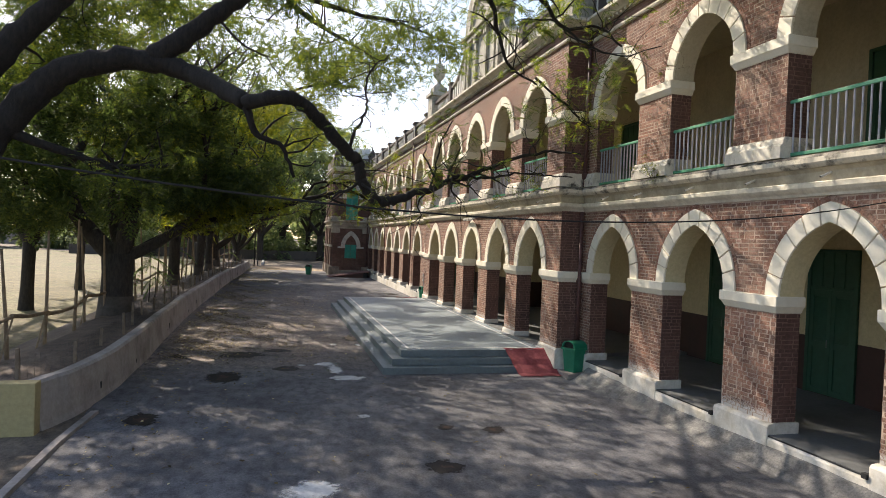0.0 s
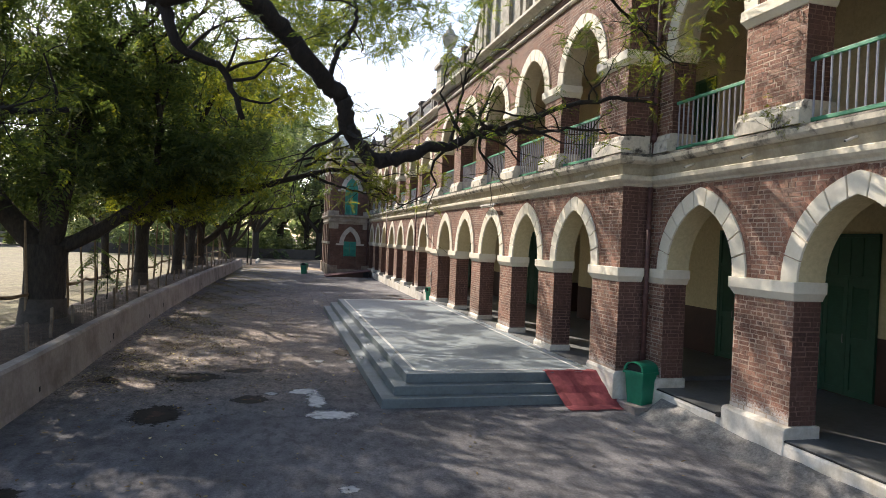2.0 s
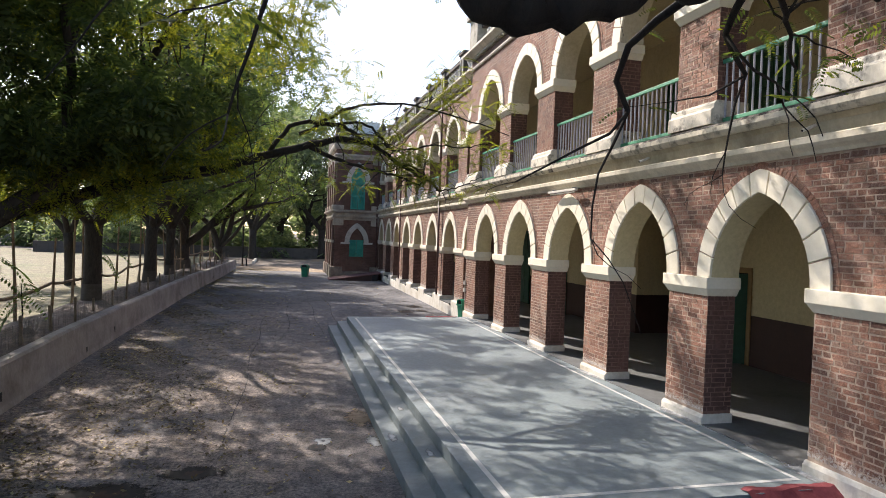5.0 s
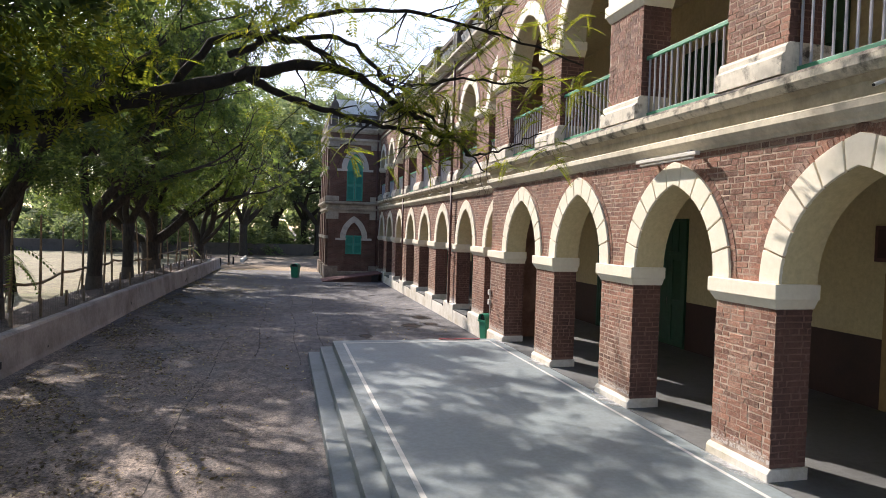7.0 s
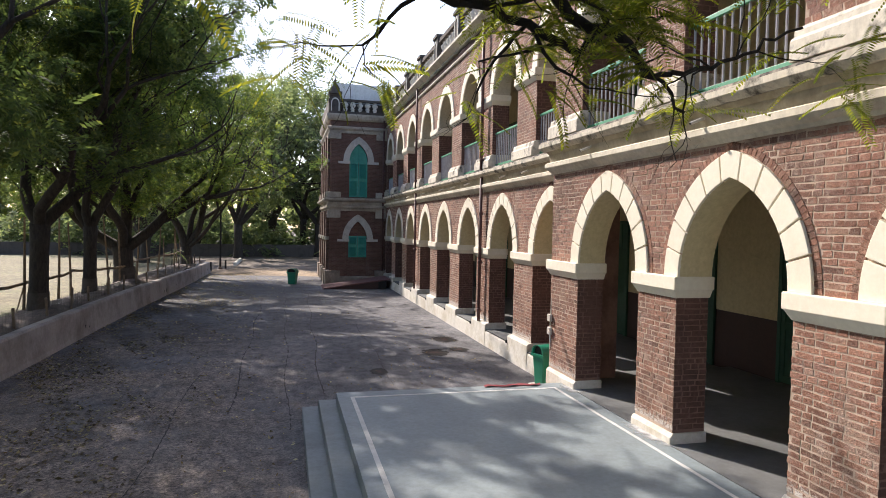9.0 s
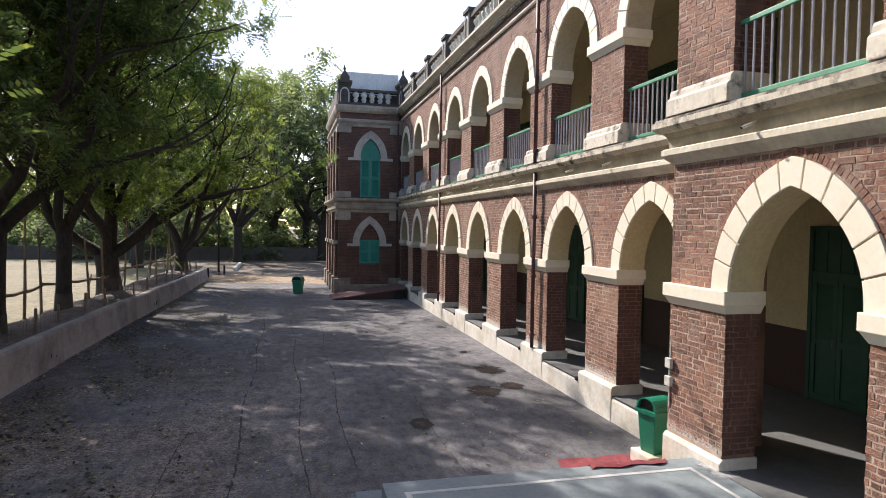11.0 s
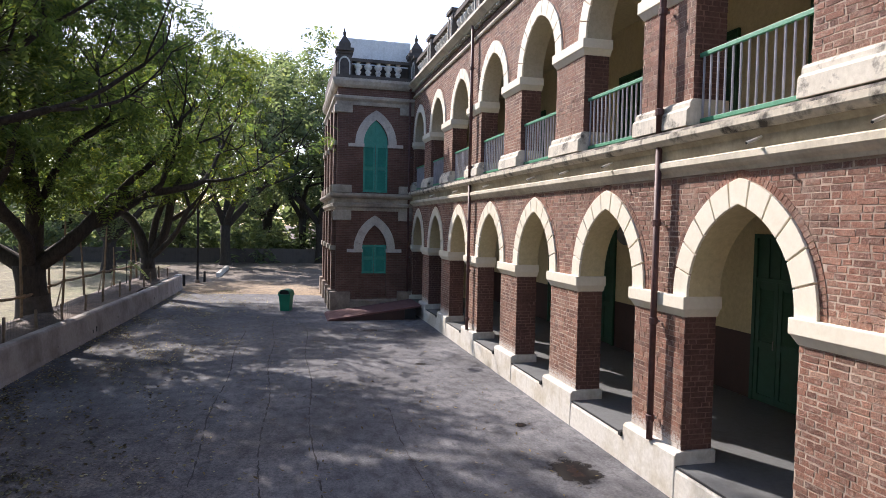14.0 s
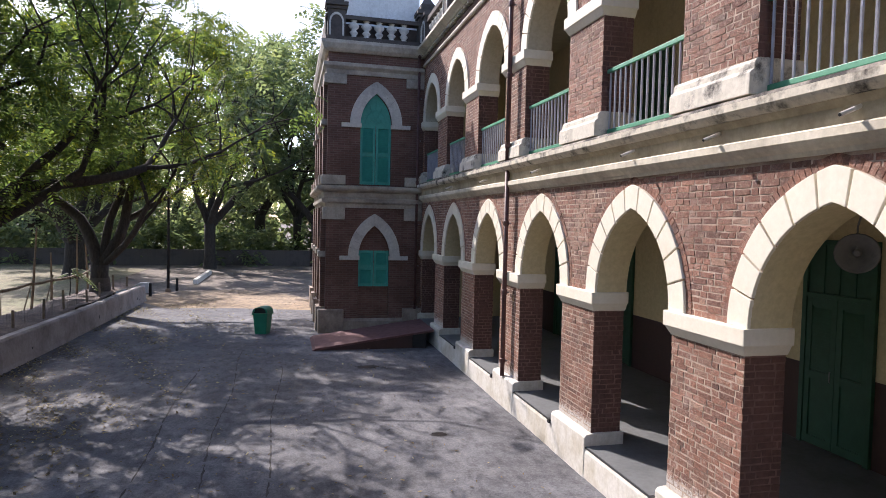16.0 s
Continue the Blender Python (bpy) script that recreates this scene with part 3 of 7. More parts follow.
def arcade(name, x, y0, y1, centres, upper, label, low):
    floor_z, spring, rise, top = (FLOOR2, SPRING2, RISE2, TOP2) if upper else (low, SPRING1, RISE1, TOP1)
    wall = wall_core(name, x, y0, y1, centres, floor_z, spring, rise, top, label)
    edges = [y0] + [e for c in centres for e in (c - LOWHALF, c + LOWHALF)] + [y1]
    foot = floor_z + (0.24 if upper else 0.0)
    for i in range(0, len(edges), 2):
        a, c = edges[i], edges[i + 1]
        part("impost", impost_mesh(a, c, DEEP + 0.03), wall, "", (x, 0, spring))
        if upper:
            part("pier_base", upper_base_mesh(a, c, floor_z, DEEP + 0.04), wall, "", (x, 0, 0))
            continue
        part("pier_base", base_mesh(a, c, -0.02, floor_z + (0.13 if x < XM else 0.17), DEEP + (0.04 if x > XB else 0.02), 0.05 if x < XM else 0.12, 0.05 if x > XB else 0.03), wall, "", (x, 0, 0))
    for c in centres:
        for me in (VOUSS2 if upper else VOUSS1):
            part("voussoir", me, wall, "", (x, c, spring))
    return wall


cs = sorted(NEAR)
W1 = arcade("wall_south_lower", XM, Y0, YB0 + 0.1, cs, False, "weathered red brick arcade wall with cream pointed arches", 0.45)
W2 = arcade("wall_bay_lower", XB, YB0, YB1, BAY, False, "projecting red brick arcade with cream pointed arches", 0.53)
W3 = arcade("wall_north_lower", XM, YB1 - 0.1, YT + 0.1, FAR, False, "sunlit red brick arcade wall with cream pointed arches", 0.45)
W4 = arcade("wall_south_upper", XM, Y0, YB0 + 0.1, cs, True, "upper red brick arcade wall with cream pointed arches", 0)
W5 = arcade("wall_bay_upper", XB, YB0, YB1, BAY, True, "upper red brick arcade of the projecting bay", 0)
W6 = arcade("wall_north_upper", XM, YB1 - 0.1, YT + 0.1, FAR, True, "upper red brick arcade wall towards the tower", 0)

# side cheeks of the bay, between its face and the long wall
for z0, z1 in ((0.0, TOP1), (FLOOR2, TOP2)):
    for ya, yb in ((YB0, YB0 + 0.45), (YB1 - 0.45, YB1)):
        b = Build()
        b.box(XB + DEEP - 0.01, XM + DEEP, ya + 0.003, yb - 0.003, z0, z1)
        tagged(part("wall_bay_side", b.mesh("wall_bay_side", [M_JAMB])), "brick side of the projecting bay", "wall", "", "structure")

# floors, ceilings, inner walls and roof of the verandas
def slab(name, x0, x1, y0, y1, z0, z1, m, label, category):
    b = Build()
    b.box(x0, x1, y0, y1, z0, z1)
    return tagged(part(name, b.mesh(name, [m])), label, category, "", "structure")


slab("floor_lower", XM - 0.085, XI, Y0, YB0 - 0.01, -0.1, 0.445, M_FLOOR, "dark grey cement veranda floor", "floor")
slab("floor_bay", XB - 0.04, XI, YB0 - 0.005, YB1 + 0.005, -0.1, 0.525, M_FLOOR, "dark grey cement floor of the bay", "floor")
slab("floor_lower_north", XM - 0.085, XI, YB1 + 0.01, YT, -0.1, 0.445, M_FLOOR, "dark grey cement veranda floor", "floor")
slab("floor_upper", XM + 0.02, XI, Y0, YT, TOP1 + 0.02, FLOOR2 - 0.01, M_SOFFIT, "upper veranda floor slab with cream underside", "floor")
slab("floor_upper_bay", XB + 0.02, XM + 0.015, YB0 + 0.02, YB1 - 0.02, TOP1 + 0.02, FLOOR2 - 0.01, M_SOFFIT, "upper floor slab of the bay", "floor")
slab("ceiling", XM + 0.02, XI, Y0, YT, TOP2 + 0.01, 9.0, M_PLAS2, "cream plastered ceiling and flat roof", "ceiling")
slab("ceiling_bay", XB + 0.02, XM + 0.015, YB0 + 0.02, YB1 - 0.02, TOP2 + 0.01, 9.0, M_PLAS2, "cream plastered ceiling of the bay", "ceiling")
PASS0, PASS1, PASSX = 24.95, 26.70, 14.5     # the passage that leads in behind the bay
for ya, yb in ((Y0, PASS0), (PASS1, YT)):
    slab("wall_inner_dado", XI, XI + 0.4, ya, yb, 0.0, 1.62, M_DADO, "maroon painted lower part of the inner wall", "wall")
    slab("wall_inner_lower", XI + 0.004, XI + 0.4, ya, yb, 1.62, TOP1 + 0.3, M_SOFFIT, "yellow cream plastered inner wall", "wall")
for ya, yb in ((PASS0 - 0.3, PASS0), (PASS1, PASS1 + 0.3)):
    slab("wall_passage_dado", XI + 0.404, PASSX, ya, yb, 0.0, 1.62, M_DADO, "maroon painted lower part of the passage wall", "wall")
    slab("wall_passage", XI + 0.404, PASSX, ya, yb, 1.624, TOP1 + 0.3, M_SOFFIT, "yellow cream plastered passage wall", "wall")
# the end wall is coloured dark to stand for the unlit depth
slab("wall_passage_end", PASSX + 0.004, PASSX + 0.3, PASS0 - 0.3, PASS1 + 0.3, 0.0, TOP1 + 0.3, M_DADO, "dark end of the passage", "wall")
slab("floor_passage", XI + 0.004, PASSX, PASS0 + 0.004, PASS1 - 0.004, -0.1, 0.523, M_FLOOR, "dark cement floor of the passage", "floor")
slab("ceiling_passage", XI + 0.41, PASSX, PASS0 + 0.004, PASS1 - 0.004, TOP1 + 0.02, TOP1 + 0.28, M_SOFFIT, "cream ceiling of the passage", "ceiling")
slab("wall_inner_upper", XI + 0.004, XI + 0.4, Y0, YT, TOP1 + 0.3, 9.0, M_PLAS2, "yellow cream plastered inner wall upstairs", "wall")
slab("wall_north_end", XM + 0.32, XI + 0.4, YT + 0.02, YT + 0.4, 0.0, 9.0, M_SOFFIT, "plastered end wall of the veranda by the tower", "wall")
slab("wall_south_end", XM, XI, Y0 - 0.4, Y0, 0.0, 9.0, M_SOFFIT, "plastered end wall of the veranda", "wall")


def plinth(y0, y1, centres):
    """The whitewashed footing under the veranda's edge, with a dark strip and a small outlet before each opening."""
    b = Build()
    b.prism([(XM - 0.118, -0.05), (XM - 0.112, 0.37), (XM - 0.095, 0.412), (XM - 0.084, 0.42), (XM - 0.05, 0.42), (XM - 0.05, -0.05)], "y", y0, y1)
    ob = tagged(part("plinth", b.mesh("plinth", [M_PLINTH])), "whitewashed footing with yellowish stains below the veranda", "plinth", "", "structure")
    for c in centres:
        b = Build()
        a, e = c - LOWHALF + 0.05, c + LOWHALF - 0.05
        b.tube([(XM - 0.093, a, 0.425), (XM - 0.092, (a + e) / 2, 0.427), (XM - 0.093, e, 0.425)], [0.013] * 3, 6)
        part("edge_strip", b.mesh("edge_strip", [M_CABLE]), ob, "black strip along the floor edge")
        b = Build()
        b.box(XM - 0.15, XM - 0.07, a, a + 0.09, 0.40, 0.475)
        part("outlet", bevelled(b.mesh("outlet", [M_CABLE]), 0.012), ob, "small black outlet")


plinth(Y0, YB0 - 0.012, NEAR)
plinth(YB1 + 0.012, YT, FAR)


def apron(y0, y1):
    """The worn cement fillet that rises from the yard to the footing."""
    rng, b, n = np.random.default_rng(91), Build(), int((y1 - y0) / 0.35)
    rows = []
    for i in range(n + 1):
        y = y0 + (y1 - y0) * i / n
        toe, top = XM - 0.50 + 0.07 * math.sin(y * 1.7) + rng.normal(0, 0.02), 0.27 + 0.035 * math.sin(y * 0.9 + 1) + rng.normal(0, 0.01)
        rows.append([(toe - 0.10, y, -0.004), (toe, y, 0.018), ((toe + XM - 0.1) / 2, y, top * 0.48), (XM - 0.15, y, top * 0.93), (XM - 0.10, y, top)])
    for p, q in zip(rows, rows[1:]):
        for j in range(4):
            b.quad(p[j], p[j + 1], q[j + 1], q[j])
    b.quad(*[rows[-1][j] for j in (0, 1, 3, 4)])
    tagged(part("apron", smooth_on(b.mesh("apron", [M_APRON]))), "worn cement fillet sloping from the yard to the veranda", "pavement", "", "structure")


apron(Y0, 14.74)

# ---- cornices along the whole front ----
FRONT = [(XM, Y0), (XM, YB0), (XB, YB0), (XB, YB1), (XM, YB1), (XM, YT)]


def trim(name, profile, path, mats, label, idx=None):
    b = Build()
    b.sweep(profile, path)
    return tagged(part(name, b.mesh(name, mats)), label, "cornice", "", "structure")


trim("cornice_band", [(-0.1, 4.21), (0.03, 4.21), (0.05, 4.25), (0.10, 4.29), (0.13, 4.33), (0.13, 4.40), (0.09, 4.42), (-0.1, 4.42)], FRONT, [M_CREAM2], "cream lower moulding of the floor cornice")
trim("cornice_fascia", [(-0.1, 4.423), (0.055, 4.423), (0.07, 4.56), (0.12, 4.62), (-0.1, 4.62)], FRONT, [M_FASCIA], "cream fascia of the floor cornice")
trim("cornice_nose", [(-0.1, 4.623), (0.16, 4.623), (0.20, 4.66), (0.22, 4.69), (0.22, 4.76), (-0.1, 4.76)], FRONT, [M_NOSE], "cream projecting nose of the floor cornice with black mould")
trim("cornice_sill", [(-0.1, 4.763), (0.20, 4.763), (0.185, 4.80), (0.03, 4.842), (-0.1, 4.842)], FRONT, [M_SILL], "mouldy weathered sill above the cornice")
trim("string_course", [(-0.1, 8.56), (0.05, 8.56), (0.07, 8.60), (0.07, 8.64), (0.02, 8.66), (-0.1, 8.66)], FRONT, [M_CREAM2], "thin pale string course")
trim("frieze", [(-0.1, 8.663), (0.02, 8.663), (0.02, 8.86), (-0.1, 8.86)], FRONT, [M_BRICKFAR], "narrow brick frieze under the roof cornice")
trim("roof_cornice", [(-0.1, 8.93), (0.14, 8.93), (0.18, 8.97), (0.26, 9.02), (0.30, 9.05), (0.30, 9.12), (-0.1, 9.12)], FRONT, [M_CREAM2], "cream roof cornice with stains")


def dentils(name, path, z0, z1, out, label):
    b = Build()
    for (xa, ya), (xb, yb) in zip(path, path[1:]):
        if abs(xb - xa) > 0.01:
            continue
        y = ya + 0.1
        while y < yb - 0.05:
            b.box(xa - out, xa, y, y + 0.09, z0, z1)
            y += 0.19
    ob = part(name, b.mesh(name, [M_CREAM2]))
    return tagged(ob, label, "cornice", "", "structure")


dentils("dentil_row", FRONT, 8.863, 8.928, 0.12, "row of small cream dentil blocks")


# ---- roof parapet: pedestals, rails and turned balusters ----
def baluster_mesh():
    b = Build()
    b.lathe([(0.075, 0.0), (0.075, 0.05), (0.05, 0.08), (0.095, 0.15), (0.10, 0.19), (0.055, 0.25), (0.115, 0.34), (0.13, 0.40), (0.085, 0.48), (0.05, 0.52), (0.085, 0.56), (0.085, 0.58)], 10)
    return smooth_on(b.mesh("baluster", [M_WHITEW]))


BALUSTER = baluster_mesh()


def pedestal_mesh(w):
    """A blackened block with a pale arched moulding on its face, towards -x."""
    b = Build()
    b.box(-0.2, 0.2, -w / 2, w / 2, 0.0, 0.92)
    b.box(-0.25, 0.25, -w / 2 - 0.05, w / 2 + 0.05, 0.92, 1.02)
    r = w * 0.32
    for k in range(10):
        a0, a1 = math.pi * k / 10, math.pi * (k + 1) / 10
        pts = [(rr * math.cos(a), 0.52 + 1.35 * rr * math.sin(a)) for rr, a in ((r, a0), (r + 0.05, a0), (r + 0.05, a1), (r, a1))]
        b.prism(pts, "x", -0.222, -0.19, 1)
    for s in (-1, 1):
        b.box(-0.222, -0.19, s * (r + 0.025) - 0.025, s * (r + 0.025) + 0.025, 0.12, 0.52, 1)
    return b.mesh("pedestal", [M_PARAPET, M_WHITEW])


PEDESTAL = pedestal_mesh(0.55)


def parapet(x, y0, y1, step, label):
    th = root("roof_balustrade", (x, (y0 + y1) / 2, 9.12), label, "balustrade", "balustrades along the roof")
    half = (y1 - y0) / 2
    b = Build()
    b.box(-0.14, 0.14, -half, half, 0.0, 0.13)
    part("bottom_rail", b.mesh("bottom_rail", [M_PARAPET]), th)
    b = Build()
    b.box(-0.16, 0.16, -half, half, 0.70, 0.84)
    part("top_rail", b.mesh("top_rail", [M_PARAPET]), th)
    n = max(1, round((y1 - y0) / step))
    for i in range(n + 1):
        py = -half + (y1 - y0) * i / n
        part("pedestal", PEDESTAL, th, "", (0, py, 0.004))
        if i < n:
            gap = (y1 - y0) / n - 0.6
            k = int(gap / 0.33)
            for j in range(k):
                part("baluster", BALUSTER, th, "", (0, py + 0.3 + gap * (j + 0.5) / k, 0.135))
    return th


parapet(XM + 0.05, YB1 + 0.3, YT - 0.35, 3.02, "blackened roof balustrade with white turned balusters")
parapet(XM + 0.05, Y0, YB0 - 0.3, 3.06, "blackened roof balustrade with white turned balusters")


def gable():
    """The gable over the bay: a pilastered middle with a round head, two hollow-curved wings and balustrades."""
    yc = (YB0 + YB1) / 2
    th = root("roof_gable", (XB + 0.1, yc, 9.12), "tall weathered plaster gable with pilasters and curved wings", "gable")
    b = Build()
    b.box(0.0, 0.4, -2.15, 2.15, 0.0, 2.0)
    part("gable_wall", b.mesh("gable_wall", [M_STONE]), th)
    b = Build()
    for z0, z1, o in ((2.0, 2.1, 0.16), (2.1, 2.24, 0.10), (2.24, 2.36, 0.22)):
        b.box(-o, 0.4, -2.15 - o, 2.15 + o, z0, z1)
    part("entablature", bevelled(b.mesh("entablature", [M_STONE]), 0.02), th)
    for ro, x0, x1 in ((1.95, -0.12, 0.36), (1.55, -0.14, -0.10)):
        b, ri = Build(), ro - 0.28
        arc = [(math.cos(math.pi * k / 20), math.sin(math.pi * k / 20)) for k in range(21)]
        for (ca, sa), (cb, sb) in zip(arc, arc[1:]):
            b.prism([(ri * ca, 2.36 + ri * sa), (ro * ca, 2.36 + ro * sa), (ro * cb, 2.36 + ro * sb), (ri * cb, 2.36 + ri * sb)], "x", x0, x1)
        part("round_moulding", b.mesh("round_moulding", [M_STONE]), th)
    b = Build()
    b.prism([(1.68 * math.cos(math.pi * k / 20), 2.355 + 1.68 * math.sin(math.pi * k / 20)) for k in range(21)], "x", -0.02, 0.34)
    part("head_panel", b.mesh("head_panel", [M_STONE]), th)
    for dy in (-1.95, -1.5, -0.62, 0.62, 1.5, 1.95):
        b = Build()
        b.box(-0.10, 0.0, dy - 0.12, dy + 0.12, 0.14, 1.80)
        b.box(-0.14, 0.0, dy - 0.16, dy + 0.16, 0.0, 0.14)
        b.box(-0.14, 0.0, dy - 0.16, dy + 0.16, 1.80, 2.0)
        part("pilaster", bevelled(b.mesh("pilaster", [M_STONE]), 0.012), th)
    for s in (-1, 1):
        wing = [(2.1 + 2.0 * k / 10, 0.82 + 1.15 * (1 - k / 10) ** 2.3) for k in range(11)]
        b = Build()
        b.prism([(s * y, z) for y, z in [(2.1, 0.0)] + wing + [(4.1, 0.0)]], "x", 0.05, 0.30)
        part("wing", b.mesh("wing", [M_STONE]), th)
        b = Build()
        for (ya, za), (yb, zb) in zip(wing, wing[1:]):
            b.prism([(s * ya, za), (s * yb, zb), (s * yb, zb + 0.11), (s * ya, za + 0.11)], "x", -0.06, 0.36)
        part("coping", b.mesh("coping", [M_STONE]), th)
        for k in range(5):
            y = 2.45 + 0.34 * k
            h = 0.70 + 1.15 * (1 - (y - 2.1) / 2.0) ** 2.3
            b = Build()
            b.box(-0.02, 0.05, s * y - 0.07, s * y + 0.07, 0.1, h)
            part("wing_strip", b.mesh("wing_strip", [M_WHITEW]), th)
        b = Build()
        lo, hi = sorted((s * 4.1, s * 7.0))
        b.box(-0.02, 0.30, lo, hi, 0.0, 0.14)
        b.box(-0.04, 0.32, lo, hi, 0.72, 0.86)
        part("balustrade_rail", b.mesh("balustrade_rail", [M_PARAPET]), th)
        for k in range(8):
            part("baluster", BALUSTER, th, "", (0.14, s * (4.45 + 0.31 * k), 0.145))
        b = Build()
        b.box(-0.1, 0.38, s * 4.15 - 0.16, s * 4.15 + 0.16, 0.0, 1.0)
        b.box(-0.13, 0.41, s * 4.15 - 0.2, s * 4.15 + 0.2, 1.0, 1.1)
        part("post", bevelled(b.mesh("post", [M_PARAPET]), 0.015), th)
    return th


gable()


def urn(x, y):
    th = root("roof_urn", (x, y, 9.12), "weathered stone urn on a tall roof pedestal", "urn", "roof urns")
    b = Build()
    b.box(-0.42, 0.42, -0.42, 0.42, 0.0, 1.15)
    b.box(-0.52, 0.52, -0.52, 0.52, 1.15, 1.32)
    b.box(-0.34, 0.34, -0.34, 0.34, 1.32, 1.62)
    part("pedestal", bevelled(b.mesh("pedestal", [M_STONE]), 0.02), th)
    b = Build()
    b.lathe([(0.30, 1.62), (0.26, 1.72), (0.11, 1.84), (0.09, 1.95), (0.25, 2.15), (0.33, 2.42), (0.36, 2.52), (0.22, 2.60), (0.16, 2.78), (0.05, 2.86), (0.045, 3.0), (0.01, 3.12)], 14)
    part("urn", smooth_on(b.mesh("urn", [M_STONE])), th)


urn(XB + 0.35, YB1 - 0.15)
urn(XB + 0.35, YB0 + 0.15)

# ---- tower at the far end ----
TX0, TX1, TY1 = 4.25, XM + 0.3, 61.5


def tower():
    th = root("corner_tower", (TX0, YT, 0), "two-storey red brick corner tower with cream bands", "tower")
    th.location = (0, 0, 0)
    cx = 5.78
    # front wall with two pointed recesses
    def front(z0, z1, spring, rise, half, sill):
        b = Build()
        r = (half ** 2 + rise ** 2) / (2 * half)
        d = r - half
        ys = [half * math.sin(math.pi / 2 * k / 8) for k in range(-8, 9)]
        b.box(TX0, cx - half, YT, YT + 0.5, z0, z1)
        b.box(cx + half, TX1, YT, YT + 0.5, z0, z1)
        b.box(cx - half, cx + half, YT, YT + 0.5, z0, sill)
        for a, c in zip(ys, ys[1:]):
            za, zc = (spring + math.sqrt(max(r * r - (abs(q) + d) ** 2, 0)) for q in (a, c))
            b.quad((cx + a, YT, za), (cx + c, YT, zc), (cx + c, YT, z1), (cx + a, YT, z1))
            b.quad((cx + a, YT, za), (cx + a, YT + 0.5, za), (cx + c, YT + 0.5, zc), (cx + c, YT, zc))
        b.quad((cx - half, YT + 0.16, sill), (cx + half, YT + 0.16, sill), (cx + half, YT + 0.16, z1), (cx - half, YT + 0.16, z1))
        part("front_wall", b.mesh("front_wall", [M_BRICKFAR]), th)
    front(0, 4.3, 2.45, 0.97, 0.5, 0.5)
    front(4.3, 8.6, 6.66, 0.96, 0.5, 4.72)
    for name, dims in (("side_wall", (TX0, TX0 + 0.5, YT + 0.5, TY1, 0, 8.6)), ("back_wall", (TX0 + 0.5, TX1, TY1 - 0.5, TY1, 0, 8.6)), ("roof", (TX0, TX1, YT, TY1, 8.6, 9.0))):
        q = Build()
        q.box(*dims)
        part(name, q.mesh(name, [M_BRICKFAR]), th)
    # the way runs so that outwards is on the left
    ring_path = [(TX0, TY1), (TX0, YT), (TX1 - 0.32, YT)]

    def band(name, prof, m):
        q = Build()
        q.sweep([(-o, z) for o, z in prof], ring_path)
        part(name, q.mesh(name, [m]), th)
    band("base_course", [(-0.1, -0.02), (0.10, -0.02), (0.10, 0.36), (0.02, 0.44), (-0.1, 0.44)], M_TBASE)
    band("floor_cornice", [(-0.1, 3.98), (0.04, 3.98), (0.06, 4.1), (0.14, 4.16), (0.16, 4.26), (0.10, 4.3), (0.10, 4.46), (0.26, 4.52), (0.30, 4.58), (0.30, 4.66), (-0.1, 4.70)], M_WEATH)
    band("frieze_band", [(-0.1, 8.16), (0.06, 8.16), (0.07, 8.3), (0.15, 8.40), (0.16, 8.50), (0.02, 8.54), (-0.1, 8.54)], M_WEATH)
    band("top_cornice", [(-0.1, 8.84), (0.08, 8.84), (0.16, 8.93), (0.18, 8.98), (0.22, 9.08), (0.22, 9.18), (-0.1, 9.2)], M_WEATH)
    # corner and end blocks
    for xa, xb in ((TX0 - 0.07, TX0 + 0.58), (XM - 0.6, XM - 0.01)):
        for z0, z1, m, o in ((3.6, 3.98, M_WEATH, 0.06), (7.86, 8.16, M_WEATH, 0.06), (4.70, 5.0, M_WEATH, 0.12), (0.0, 0.74, M_TBASE, 0.16)):
            q = Build()
            q.box(xa - (o if xa < 5 else 0), xb, YT - o, YT + 0.3, z0, z1)
            part("corner_block", bevelled(q.mesh("corner_block", [m]), 0.02), th)
    # side pilasters with feet, seen along the flank
    for k in range(4):
        y = YT + 0.3 + 1.9 * k
        for z0, z1, m, o in ((0.5, 4.0, M_BRICKFAR, 0.16), (4.7, 8.2, M_BRICKFAR, 0.12)):
            q = Build()
            q.box(TX0 - o, TX0 + 0.02, y, y + 0.5, z0, z1, 0)
            q.box(TX0 - o - 0.07, TX0 + 0.02, y - 0.06, y + 0.56, z0 + 1.9, z0 + 2.08, 1)
            q.box(TX0 - o - 0.12, TX0 + 0.02, y - 0.1, y + 0.6, z0 - 0.5 if z0 < 1 else z0, z0 + 0.3, 2)
            part("pilaster", q.mesh("pilaster", [m, M_WEATH, M_TBASE]), th)
    # arch rings
    for spring, rise in ((2.45, 0.97), (6.66, 0.96)):
        half = 0.5
        r = (half ** 2 + rise ** 2) / (2 * half)
        d, ro = r - half, r + 0.33
        pi_, po = math.acos(d / r), math.acos(d / ro)
        for s in (-1, 1):
            for i in range(6):
                a, c = (i + 0.01) / 6, (i + 0.99) / 6
                st = [a + (c - a) * k / 3 for k in range(4)]
                pts = [(cx + s * (-d + r * math.cos(t * pi_)), spring + r * math.sin(t * pi_)) for t in st]
                pts += [(cx + s * (-d + ro * math.cos(t * po)), spring + ro * math.sin(t * po)) for t in reversed(st)]
                q = Build()
                q.prism(pts, "y", YT - 0.05, YT + 0.02)
                part("voussoir", q.mesh("voussoir", [M_WHITEW]), th)
            q = Build()
            xa, xb = sorted((cx + s * 0.47, cx + s * 1.1))
            q.box(xa, xb, YT - 0.07, YT + 0.03, spring - 0.13, spring + 0.0)
            part("impost", q.mesh("impost", [M_WHITEW]), th)
